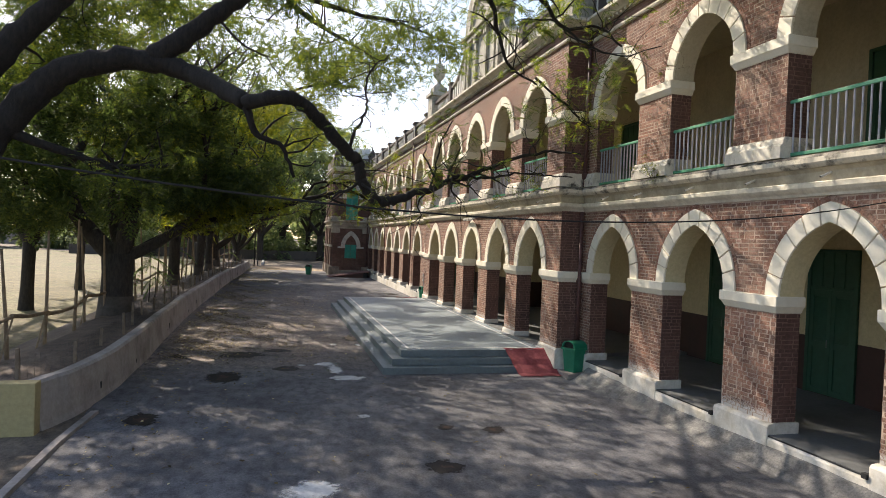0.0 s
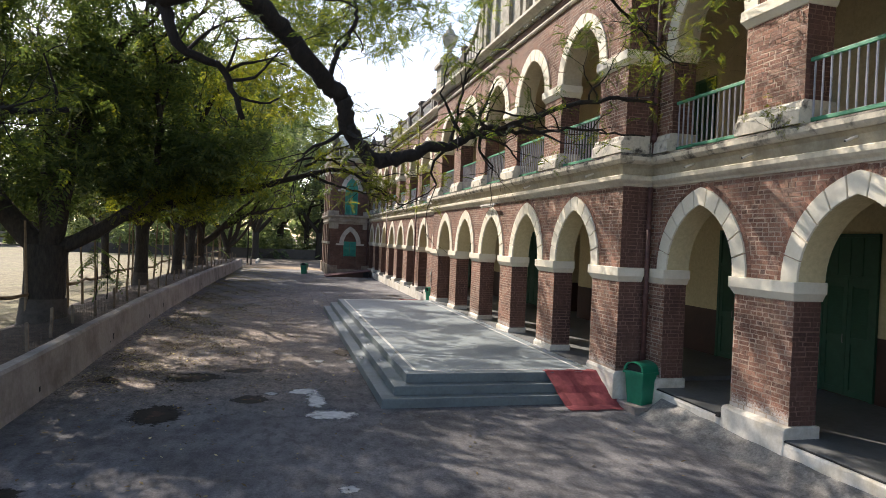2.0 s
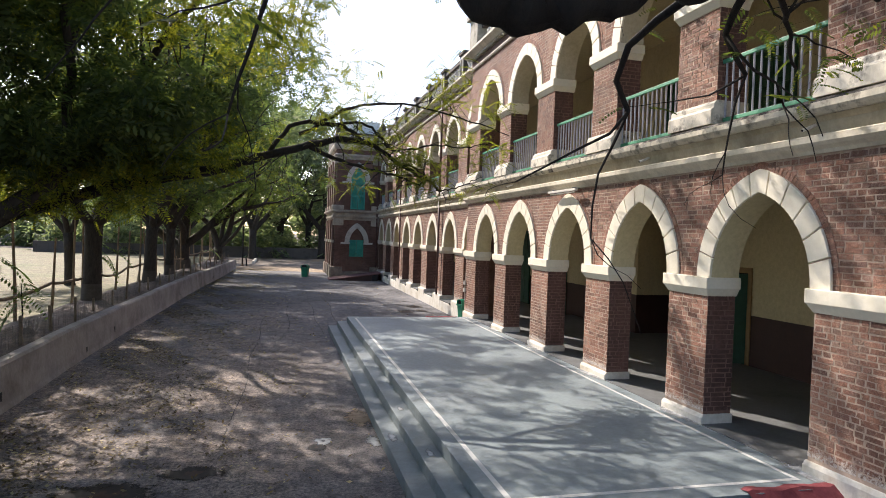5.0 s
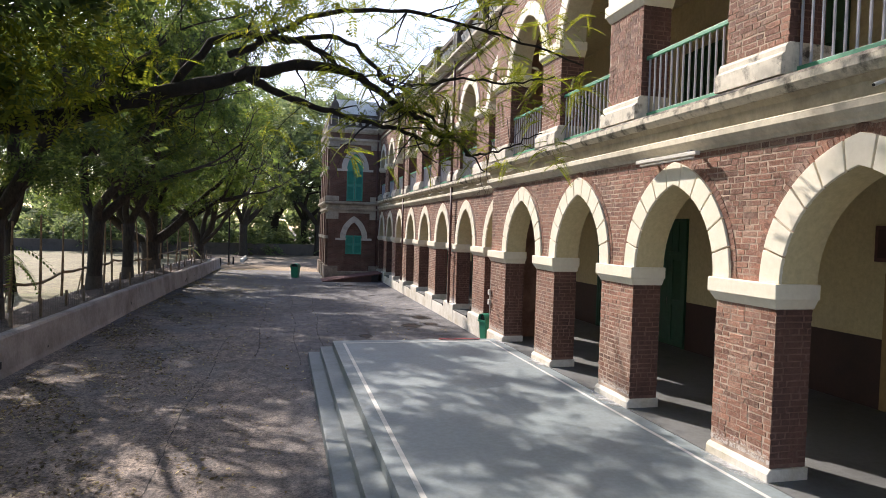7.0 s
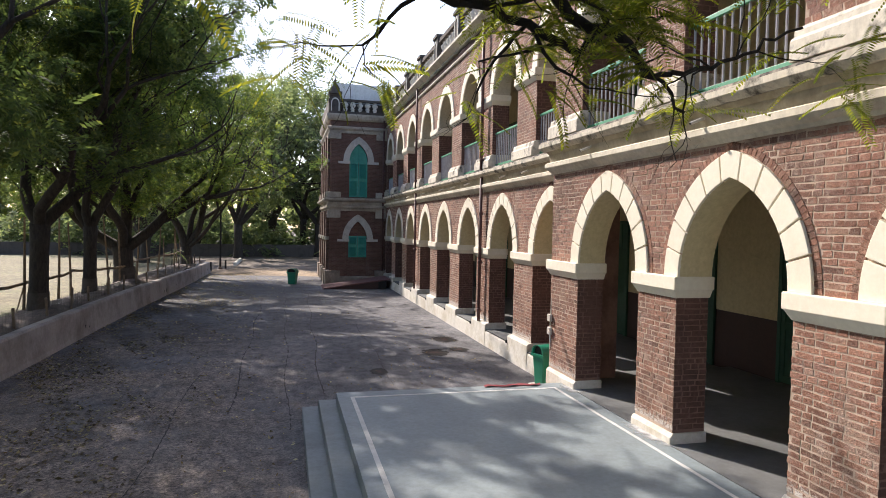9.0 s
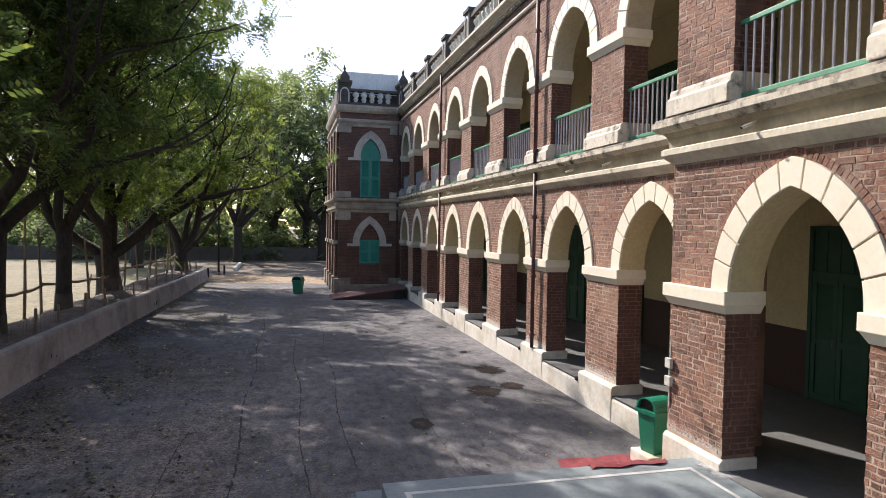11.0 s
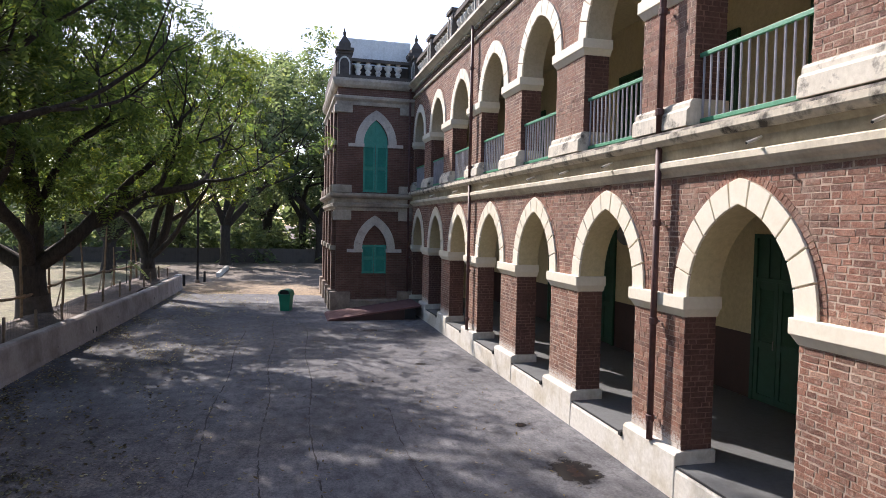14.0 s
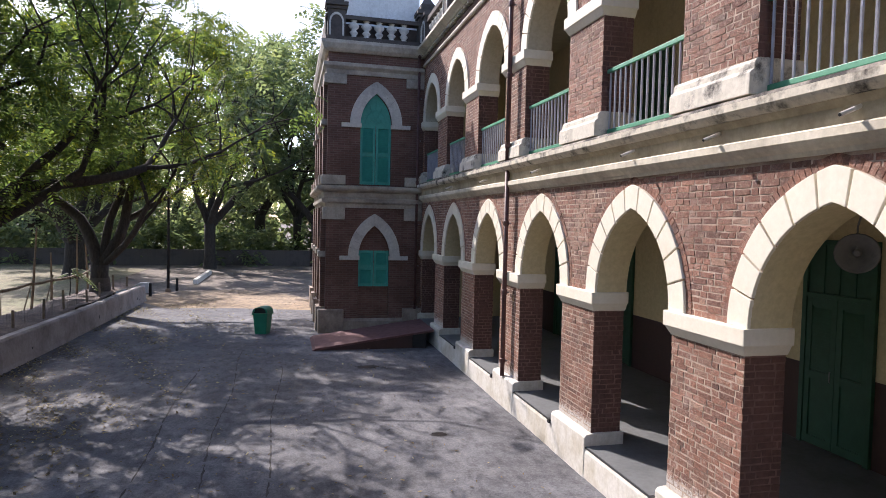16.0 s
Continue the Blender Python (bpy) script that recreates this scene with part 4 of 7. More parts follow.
    # shutters
    def shutter(z0, z1, arched):
        sh = part("shutter", shutter_mesh(cx, 0.49, z0, z1, arched), th, "teal green wooden louvred shutter")
        return sh
    shutter(1.46, 2.62, False)
    shutter(4.74, 6.62, True)
    # roof parapet of the tower
    q = Build()
    q.box(TX0 - 0.1, XM + 0.2, YT - 0.1, YT + 0.2, 9.2, 9.33)
    q.box(TX0 - 0.12, XM + 0.2, YT - 0.12, YT + 0.22, 9.86, 9.98)
    q.box(TX0 - 0.1, TX0 + 0.2, YT + 0.2, TY1, 9.2, 9.98)
    q.box(TX0 - 0.1, XM - 0.1, YT + 0.42, YT + 0.48, 9.2, 9.86)
    part("parapet", q.mesh("parapet", [M_PARAPET]), th)
    for x in (TX0 + 0.22, XM + 0.02):
        ped = part("pedestal", PEDESTAL, th, "", (x, YT + 0.02, 9.19))
        ped.rotation_euler = (0, 0, radians(90))
        q = Build()
        q.box(-0.28, 0.28, -0.26, 0.26, 1.02, 1.10)
        q.box(-0.18, 0.18, -0.18, 0.18, 1.10, 1.24)
        n = len(q.v)
        q.v += [(-0.17, -0.17, 1.24), (0.17, -0.17, 1.24), (0.17, 0.17, 1.24), (-0.17, 0.17, 1.24), (0, 0, 1.50)]
        q.f += [(n, n + 1, n + 4), (n + 1, n + 2, n + 4), (n + 2, n + 3, n + 4), (n + 3, n, n + 4)]
        q.m += [0] * 4
        q.lathe([(0.04, 1.46), (0.06, 1.52), (0.03, 1.57), (0.01, 1.65)], 8)
        pin = part("pinnacle", q.mesh("pinnacle", [M_PARAPET]), th, "", (x, YT + 0.02, 8.70))
        pin.scale = (1.25, 1.25, 1.48)
    for i in range(5):
        bal = part("baluster", BALUSTER, th, "", (5.02 + 0.40 * i, YT + 0.02, 9.31))
        bal.scale = (1.32, 1.0, 0.98)
    q = Build()
    q.box(TX0 + 0.30, XM - 0.1, YT + 0.62, TY1 - 0.5, 9.0, 10.95)
    part("roof_room", q.mesh("roof_room", [M_ROOFWALL]), th, "pale grey plastered roof room")
    return th


def shutter_mesh(cx, half, z0, z1, arched):
    b, y = Build(), YT + 0.11
    for s in (-1, 1):
        xa, xb = (cx - half, cx - 0.01) if s < 0 else (cx + 0.01, cx + half)
        b.box(xa, xa + 0.07, y - 0.03, y + 0.02, z0, z1)
        b.box(xb - 0.07, xb, y - 0.03, y + 0.02, z0, z1)
        for z in (z0, (z0 + z1) / 2 - 0.04, z1 - 0.08):
            b.box(xa + 0.07, xb - 0.07, y - 0.028, y + 0.02, z, z + 0.08)
        z = z0 + 0.10
        while z < z1 - 0.12:
            if abs(z - (z0 + z1) / 2) > 0.08:
                n = len(b.v)
                b.v += [(xa + 0.07, y - 0.025, z), (xb - 0.07, y - 0.025, z), (xb - 0.07, y + 0.015, z + 0.05), (xa + 0.07, y + 0.015, z + 0.05)]
                b.f.append((n, n + 1, n + 2, n + 3))
                b.m.append(0)
            z += 0.055
        b.box(xa + 0.06, xb - 0.06, y + 0.016, y + 0.02, z0, z1)
    if arched:
        spring, rise = 6.66, 0.96
        r = (half ** 2 + rise ** 2) / (2 * half)
        d = r - half
        pts = [(cx - half, z1)] + [(cx + half * math.sin(math.pi / 2 * k / 8), spring + math.sqrt(max(r * r - (abs(half * math.sin(math.pi / 2 * k / 8)) + d) ** 2, 0))) for k in range(-8, 9)] + [(cx + half, z1)]
        b.prism(pts, "y", y + 0.0, y + 0.03)
        for k in range(1, 6):
            a = math.pi * k / 6
            b.tube([(cx, y - 0.01, z1 + 0.05), (cx + 0.42 * math.cos(a), y - 0.01, z1 + 0.05 + (0.42 + 0.38 * math.sin(a) ** 2) * math.sin(a))], [0.012, 0.012], 5)
        for rr in (0.2, 0.34):
            b.tube([(cx + rr * math.cos(math.pi * k / 12), y - 0.012, z1 + 0.05 + rr * 1.25 * math.sin(math.pi * k / 12)) for k in range(13)], [0.012] * 13, 5)
    return b.mesh("shutter", [M_TEAL])


tower()

# ---- ground ----
def sheet(name, pts, z, m, label, category, cells=1):
    b = Build()
    b.v += [(x, y, z) for x, y in pts]
    b.f.append(tuple(range(len(pts))))
    b.m.append(0)
    return tagged(part(name, b.mesh(name, [m])), label, category, "", "structure")


def lwx(y):
    """The line of the low boundary wall's face, which bends out at its near end."""
    return float(np.interp(y, (12.0, 12.6, 13.5, 15.0, 17.5, 20.0, 25.0, 30.0, 36.0, 41.0, 46.0, 50.0, 55.0, 63.0), (-4.02, -3.82, -3.64, -3.54, -3.52, -3.58, -3.64, -3.62, -3.50, -3.40, -3.25, -3.05, -2.85, -2.70)))


def lwh(y):
    """The height of the boundary wall."""
    return float(np.interp(y, (12.0, 20.0, 45.0, 63.0), (0.80, 0.80, 0.78, 0.66)))


sheet("ground", [(-400, -120), (400, -120), (400, 500), (-400, 500)], -0.02, M_GROUND, "dusty brown earth with fallen leaves", "ground")
sheet("court_pavement", [(XM + 0.3, -8), (XM + 0.3, 59), (4.0, 59.6), (1.0, 60.4), (-1.6, 60.6), (-2.6, 62.2), (-2.85, 63.0), (-3.15, 55.0), (-3.6, 45.0), (-3.8, 32.0), (-3.8, 20.0), (-3.6, 12.9), (-3.46, 12.3), (-3.46, 9.4), (-3.42, 4.0), (-3.3, -8)], 0.0, M_COURT, "worn grey asphalt yard with dusty stains", "pavement")
sheet("bare_earth", [(4.2, 59.0), (4.4, 62.0), (3.4, 64.6), (2.2, 66.4), (0.4, 67.2), (-1.4, 67.0), (-2.6, 66.0), (-3.3, 64.6), (-2.9, 63.0), (-2.4, 60.0)], -0.009, M_EARTH, "bare tan earth past the end of the paving", "ground")
sheet("field", [(-60, 0), (-6.6, 0), (-6.0, 80), (-60, 110)], 0.012, M_FIELD, "dry pale playing field", "ground")


def seam(court, pts, width, seed):
    """A ragged dark seam in the paving."""
    rng = random.Random(seed)
    (xa, ya), (xb, yb) = pts
    n = int(abs(yb - ya) / 0.12)
    b, last = Build(), None
    for i in range(n + 1):
        t = i / n
        x = xa + (xb - xa) * t + 0.05 * math.sin(t * n * 0.13 + seed) + rng.uniform(-0.012, 0.012)
        y, w = ya + (yb - ya) * t, width * (0.25 + 0.75 * rng.random() ** 1.5)
        if last and rng.random() > 0.12:
            b.quad((last[0] - last[2], last[1], 0.0), (last[0] + last[2], last[1], 0.0), (x + w, y, 0.0), (x - w, y, 0.0))
        last = (x, y, w)
    part("seam", b.mesh("seam", [M_CRACK]), court, "dark ragged seam", (0, 0, 0.0035))


court = bpy.data.objects["court_pavement"]
for i, (pts, w) in enumerate(((((1.0, 31.0), (1.05, 50.0)), 0.022), (((1.98, 30.0), (1.95, 52.0)), 0.018), (((2.62, 32.0), (2.95, 50.0)), 0.020), (((4.1, 31.5), (4.2, 41.0)), 0.012), (((0.0, 20.0), (0.2, 34.0)), 0.014))):
    seam(court, pts, w, i)

b = Build()
b.sweep([(-0.07, -0.02), (0.07, -0.02), (0.06, 0.05), (-0.06, 0.055)], [(-3.35, -4.0), (-3.46, 4.0), (-3.54, 9.4), (-3.54, 11.2), (-3.50, 12.0), (-3.44, 12.9)])
tagged(part("kerb_edge", b.mesh("kerb_edge", [M_WALL])), "low pale concrete edging beside the bare earth", "kerb", "", "structure")


def boundary_wall():
    b = Build()
    ys = [12.0, 12.2, 12.4, 12.7, 13.0, 13.7, 14.5] + [15.0 + 1.5 * i for i in range(32)] + [63.0]
    rng = random.Random(21)
    rings = []
    for y in ys:
        x, h = lwx(y) + rng.uniform(-0.012, 0.012), lwh(y) + rng.uniform(-0.012, 0.012)
        rings.append([(x + 0.05, y, -0.03), (x + 0.015, y, 0.10), (x - 0.01, y, h * 0.55), (x - 0.03, y, h - 0.05), (x - 0.07, y, h), (x - 0.27, y, h - 0.01), (x - 0.30, y, h - 0.05), (x - 0.30, y, -0.03)])
    for p, q in zip(rings, rings[1:]):
        for k in range(7):
            b.quad(p[k], p[k + 1], q[k + 1], q[k])
    for ring, flip in ((rings[0], False), (rings[-1], True)):
        k = len(b.v)
        b.v += ring
        b.f.append(tuple(range(k + 7, k - 1, -1)) if flip else tuple(range(k, k + 8)))
        b.m.append(0)
    ob = tagged(part("wall_boundary", b.mesh("wall_boundary", [M_WALL])), "low grey plastered boundary wall with drain holes", "wall", "", "structure")
    q = Build()
    q.box(-6.6, lwx(12) + 0.01, 11.72, 11.985, -0.03, 0.82)
    tagged(part("wall_boundary_end", bevelled(q.mesh("wall_boundary_end", [M_WALLY]), 0.02)), "short yellow washed end of the boundary wall", "wall", "", "structure")
    y, q = 14.0, Build()
    q.box(-0.012, 0.012, -0.03, 0.03, -0.075, 0.075)
    slot = q.mesh("drain_slot", [M_BLACK])
    while y < 63:
        for dy in (0.0, 0.31)[:1 + int(y * 7.3) % 2]:
            hole = part("drain_slot", slot, ob, "", (lwx(y + dy) - 0.006, y + dy, 0.20 + 0.06 * math.sin(y * 3.7 + dy * 9)))
            hole.scale = (1.0, 0.7 + 0.5 * abs(math.sin(y * 5.1 + dy)), 0.5 + 0.5 * abs(math.sin(y * 2.3 + dy * 5)))
        y += 1.7 + 1.1 * abs(math.sin(y * 1.9))
    return ob


boundary_wall()
b = Build()
for i in range(26):
    ya, yb = 12 + 2 * i, 14 + 2 * i
    xs = [0, -0.7, -1.4, -2.1, -3.2]
    hs = lambda y, k: (0.70, 0.75, 0.68, 0.44, 0.0)[k] + 0.05 * math.sin(y * 1.7 + k * 2.1) * (k < 4)
    for k in range(4):
        b.quad((lwx(ya) - 0.33 + xs[k], ya, hs(ya, k)), (lwx(yb) - 0.33 + xs[k], yb, hs(yb, k)), (lwx(yb) - 0.33 + xs[k + 1], yb, hs(yb, k + 1)), (lwx(ya) - 0.33 + xs[k + 1], ya, hs(ya, k + 1)))
tagged(part("planting_bank", smooth_on(b.mesh("planting_bank", [M_SOIL]))), "raised bank of reddish soil and dry litter", "ground", "", "structure")


# ---- the stepped platform before the bay ----
def platform():
    th = root("stepped_platform", (0, 0, 0), "grey-green cement platform with three steps and a white line", "platform")
    for i, (x0, ya, yb, z0, z1, m) in enumerate(((2.21, 15.66, 30.66, -0.02, 0.17, M_STEP), (2.465, 15.89, 30.41, 0.17, 0.34, M_STEP), (2.73, 16.12, 30.15, 0.34, 0.51, M_STEP))):
        b = Build()
        b.box(x0, XB - 0.045, ya, yb, z0, z1)
        part("step", bevelled(b.mesh("step", [m]), 0.012), th)
    b = Build()
    b.box(2.732, XB - 0.046, 16.122, 30.148, 0.50, 0.514)
    part("top", b.mesh("top", [M_PLAT]), th)
    for x0, x1, ya, yb in ((2.93, 2.99, 16.37, 29.86), (6.36, 6.41, 16.37, 29.86), (2.99, 6.36, 16.37, 16.43), (2.99, 6.36, 29.80, 29.86)):
        b = Build()
        b.box(x0, x1, ya, yb, 0.512, 0.518)
        part("painted_line", b.mesh("painted_line", [M_LINE]), th)


platform()

# ---- trees ----
def spray_template(pairs, length, leaf, width, droop, rng):
    """A feathered leaf: leaflets in two rows along a bending stalk."""
    out = []
    for i in range(pairs):
        t = (i + 1) / (pairs + 0.3)
        base = np.array([length * t, 0, -droop * length * t * t])
        ln = leaf * (1.0 - 0.45 * abs(t - 0.45))
        for s in (-1, 1):
            d = np.array([0.45, s * 0.87, -0.28])
            d = d / np.linalg.norm(d)
            side = np.cross(d, [0, 0.25 * s, 1.0])
            side /= np.linalg.norm(side)
            out.append([base, base + d * ln * 0.5 + side * width / 2, base + d * ln, base + d * ln * 0.5 - side * width / 2])
    return np.array(out)


def rotations(n, rng, tilt=0.6):
    """Random turns about z with some tilt, as an array (n, 3, 3)."""
    a, p, r = rng.uniform(0, 2 * np.pi, n), rng.normal(0.15, tilt, n), rng.normal(0, tilt, n)
    ca, sa, cp, sp, cr, sr = np.cos(a), np.sin(a), np.cos(p), np.sin(p), np.cos(r), np.sin(r)
    one, zero = np.ones(n), np.zeros(n)
    rz = np.stack([ca, -sa, zero, sa, ca, zero, zero, zero, one], 1).reshape(n, 3, 3)
    ry = np.stack([cp, zero, sp, zero, one, zero, -sp, zero, cp], 1).reshape(n, 3, 3)
    rx = np.stack([one, zero, zero, zero, cr, -sr, zero, sr, cr], 1).reshape(n, 3, 3)
    return rz @ ry @ rx


def leaves_at(points, rng, pairs, length, leaf, width, tilt=0.6, droop=0.35):
    n = len(points)
    tpl = spray_template(pairs, length, leaf, width, droop, rng)
    rot = rotations(n, rng, tilt)
    sc = rng.uniform(0.65, 1.25, n)
    q = np.einsum("nij,klj->nkli", rot, tpl) * sc[:, None, None, None] + points[:, None, None, :]
    return q.reshape(-1, 4, 3)


def grow(b, rng, start, way, length, radius, depth, tips, bend=0.28, sides=7, up=0.10, kids=(2, 3), thin=0.68):
    """A limb with bends that splits; the ends are gathered in tips."""
    n = 5 if depth > 1 else 4
    p, d = Vector(start), Vector(way).normalized()
    pts, rad = [p.copy()], [radius]
    for i in range(n):
        d = (d + Vector((rng.normal(0, bend), rng.normal(0, bend), rng.normal(up, bend * 0.6))) * 0.5).normalized()
        p = p + d * (length / n)
        pts.append(p.copy())
        rad.append(radius * (1 - (1 - thin) * (i + 1) / n))
        if depth <= 1:
            tips.append((p.copy(), d.copy()))
    b.tube(pts, rad, max(4, sides), 0, cap=depth <= 1)
    if depth > 0:
        for k in range(int(rng.integers(kids[0], kids[1] + 1))):
            side = Vector((rng.normal(), rng.normal(), rng.normal(0.15, 0.5))).normalized()
            grow(b, rng, pts[-1] if k < 2 else pts[3], (d + side * 0.85).normalized(), length * rng.uniform(0.62, 0.85), rad[-1] * rng.uniform(0.62, 0.85), depth - 1, tips, bend, sides - 1, up, kids, thin)


def clusters(rng, blobs, size=1.0):
    """Sprays gathered in clumps inside leafy masses (centre, half sizes, number of clumps), denser near the outside."""
    out = []
    for (cx, cy, cz), (rx, ry, rz), k in blobs:
        d = rng.normal(0, 1, (k, 3))
        d /= np.linalg.norm(d, axis=1)[:, None]
        r = rng.uniform(0.25, 1.0, k) ** 0.55
        c = np.array([cx, cy, cz]) + d * r[:, None] * np.array([rx, ry, rz])
        for p in c:
            m = int(rng.integers(14, 28))
            out.append(p + np.clip(rng.normal(0, 1, (m, 3)), -1.7, 1.7) * np.array([0.29, 0.29, 0.18]) * size * rng.uniform(0.6, 1.15))
    return np.concatenate(out) if out else np.zeros((0, 3))


def tree(base, radius, fork, limbs, seed, label, blobs=(), leaf=M_LEAF, sprays=1500, spread=0.5, spray=(5, 0.40, 0.165, 0.056), depth=4, flare=1.35, group="trees along the boundary wall", low=2.2):
    """limbs: (direction, length, share of the trunk's radius); blobs: leafy masses about the foot."""
    rng = np.random.default_rng(seed)
    th = root("tree", base, label, "tree", group)
    b, tips = Build(), []
    lean = Vector((rng.normal(0, 0.05), rng.normal(0, 0.05), 0))
    pts = [Vector((0, 0, -0.35)), Vector((0, 0, 0.15)), Vector((0, 0, fork * 0.35)) + lean * 0.5, Vector((0, 0, fork * 0.7)) + lean, Vector((0, 0, fork)) + lean * 1.5]
    b.tube(pts, [radius * flare, radius * 1.12, radius * 0.95, radius * 0.92, radius * 1.0], 14)
    if group == "trees along the boundary wall":
        q = Build()
        q.tube([Vector((0, 0, 0.0)), Vector((0, 0, 0.15)), Vector((0, 0, 0.45)) + lean * 0.25, Vector((0, 0, 0.72)) + lean * 0.4], [radius * 1.2 + 0.006, radius * 1.125 + 0.006, radius * 1.05 + 0.008, radius * 1.0 + 0.008], 14, cap=False)
        part("painted_band", smooth_on(q.mesh("painted_band", [M_BAND])), th, "faded pale wash round the foot")
    for way, length, share in limbs:
        grow(b, rng, pts[-1] - Vector((0, 0, radius * 0.4)), way, length, radius * share, depth, tips, sides=9)
    part("trunk", smooth_on(b.mesh("trunk", [M_TRUNK])), th)
    tp = np.array([list(p) for p, _ in tips])
    pos = tp[rng.integers(0, len(tp), sprays)] + np.clip(rng.normal(0, spread, (sprays, 3)), -1.5 * spread, 1.5 * spread) * np.array([1, 1, 0.7])
    pos = np.concatenate([pos, clusters(rng, blobs)])
    pos = pos[pos[:, 2] > low + 0.9 * rng.random(len(pos))]
    part("crown", quads_mesh("crown", leaves_at(pos, rng, *spray), [leaf]), th)
    return th


DARK = "dark-trunked tree with dense feathery foliage on the bank"
old_tree = tree((-5.1, 21.8, 0.5), 0.48, 2.0, [((0.9, 0.1, 0.5), 3.0, 0.40), ((-0.9, 0.1, 0.6), 3.2, 0.6), ((0.2, 0.9, 0.9), 3.2, 0.5), ((0.3, -0.3, 1.2), 3.4, 0.6)], 11, "old tree with a thick dark trunk and limbs over the platform",
     [((-0.2, -0.6, 6.8), (3.0, 1.8, 1.5), 70), ((2.4, 0.9, 4.1), (1.8, 1.0, 0.8), 26), ((-0.4, -1.2, 3.7), (2.2, 1.2, 1.0), 14), ((-2.6, -1.6, 4.0), (2.4, 1.6, 1.8), 60), ((-1.5, 2.5, 3.0), (2.4, 1.8, 0.8), 52), ((-3.2, 1.2, 5.0), (2.6, 2.6, 2.4), 34), ((2.4, -0.6, 4.3), (2.2, 1.1, 0.9), 32), ((1.2, -0.8, 5.6), (2.0, 1.1, 1.2), 28), ((3.6, 0.6, 4.8), (1.3, 1.4, 0.9), 16), ((2.0, 0.6, 6.8), (1.8, 1.3, 1.2), 22), ((0.0, 1.0, 8.2), (3.8, 3.4, 2.4), 14), ((-4.5, 0.5, 3.6), (2.4, 2.6, 1.8), 56), ((3.4, 3.5, 7.6), (2.0, 2.6, 1.8), 10), ((-5.5, 4.0, 7.0), (3.4, 3.0, 3.0), 40), ((-1.0, 4.5, 10.6), (4.0, 2.6, 1.8), 7)], leaf=M_LEAFD, low=2.5, sprays=110)
tree((-5.0, 32.4, 0.5), 0.27, 2.6, [((0.7, -0.2, 0.9), 3.0, 0.7), ((-0.6, -0.4, 0.9), 2.8, 0.62), ((0.1, 0.7, 1.0), 3.0, 0.65)], 12, "slender " + DARK,
     [((0.6, 0, 4.9), (3.2, 3.0, 2.0), 54), ((0.3, 0.5, 7.8), (3.6, 3.4, 2.4), 40), ((-2.6, -0.5, 5.2), (2.4, 2.6, 2.2), 50), ((3.6, 0, 8.6), (2.2, 2.4, 1.5), 17), ((5.3, 1.2, 8.8), (2.2, 2.4, 1.3), 30), ((0.5, -4.9, 8.5), (2.6, 2.4, 1.6), 20), ((-0.5, 0, 10.8), (4.0, 3.0, 1.6), 29)], leaf=M_LEAFD, sprays=350)
tree((-4.7, 39.6, 0.5), 0.25, 2.6, [((0.8, 0.1, 0.9), 3.0, 0.7), ((-0.6, 0.4, 1.0), 2.8, 0.65), ((0.1, -0.6, 1.0), 2.8, 0.65)], 13, "slender " + DARK,
     [((3.0, -0.5, 7.8), (1.8, 2.0, 1.2), 36), ((0.4, 0, 7.2), (2.6, 2.2, 1.3), 44), ((2.8, 0, 9.6), (2.6, 2.5, 1.9), 60), ((0.0, -0.5, 8.4), (2.6, 2.2, 1.8), 40), ((0.6, 0, 5.2), (3.0, 2.8, 1.8), 38), ((0.6, 0.5, 8.4), (3.6, 3.2, 2.6), 52), ((-2.4, -0.5, 5.4), (2.2, 2.6, 2.2), 47), ((-0.5, 0, 11.2), (4.0, 3.0, 1.8), 30)], leaf=M_LEAFD, sprays=400)
tree((-4.6, 44.0, 0.5), 0.22, 2.5, [((0.7, 0.3, 0.9), 2.8, 0.7), ((-0.6, 0.1, 1.0), 2.8, 0.65), ((0.0, -0.4, 1.1), 3.0, 0.65)], 14, "slender " + DARK,
     [((0.4, 0, 5.4), (2.6, 2.6, 1.8), 30), ((0.8, 0.5, 8.8), (3.4, 3.0, 2.6), 62), ((-2.8, 0, 7.6), (2.6, 2.6, 3.2), 80), ((4.4, 1.0, 8.4), (2.2, 2.4, 1.4), 16)], sprays=420)
tree((-4.75, 49.7, 0.5), 0.42, 1.6, [((0.9, 0.1, 0.6), 3.2, 0.6), ((-0.9, 0.2, 0.6), 3.0, 0.6), ((0.2, 0.2, 1.2), 3.2, 0.65), ((0.2, -0.8, 0.9), 3.0, 0.5)], 15, "stout tree on the bank that forks low into spreading limbs",
     [((1.4, 0, 5.2), (3.2, 3.0, 2.0), 110), ((0.6, 0.5, 8.6), (4.0, 3.4, 2.8), 155), ((-2.6, -0.5, 5.0), (2.6, 2.8, 2.2), 90), ((-2.2, 0.5, 9.2), (3.6, 3.2, 2.4), 115), ((0.8, 1.5, 11.2), (4.2, 3.2, 1.5), 70), ((2.6, -2.6, 11.2), (3.4, 3.0, 1.6), 36)])
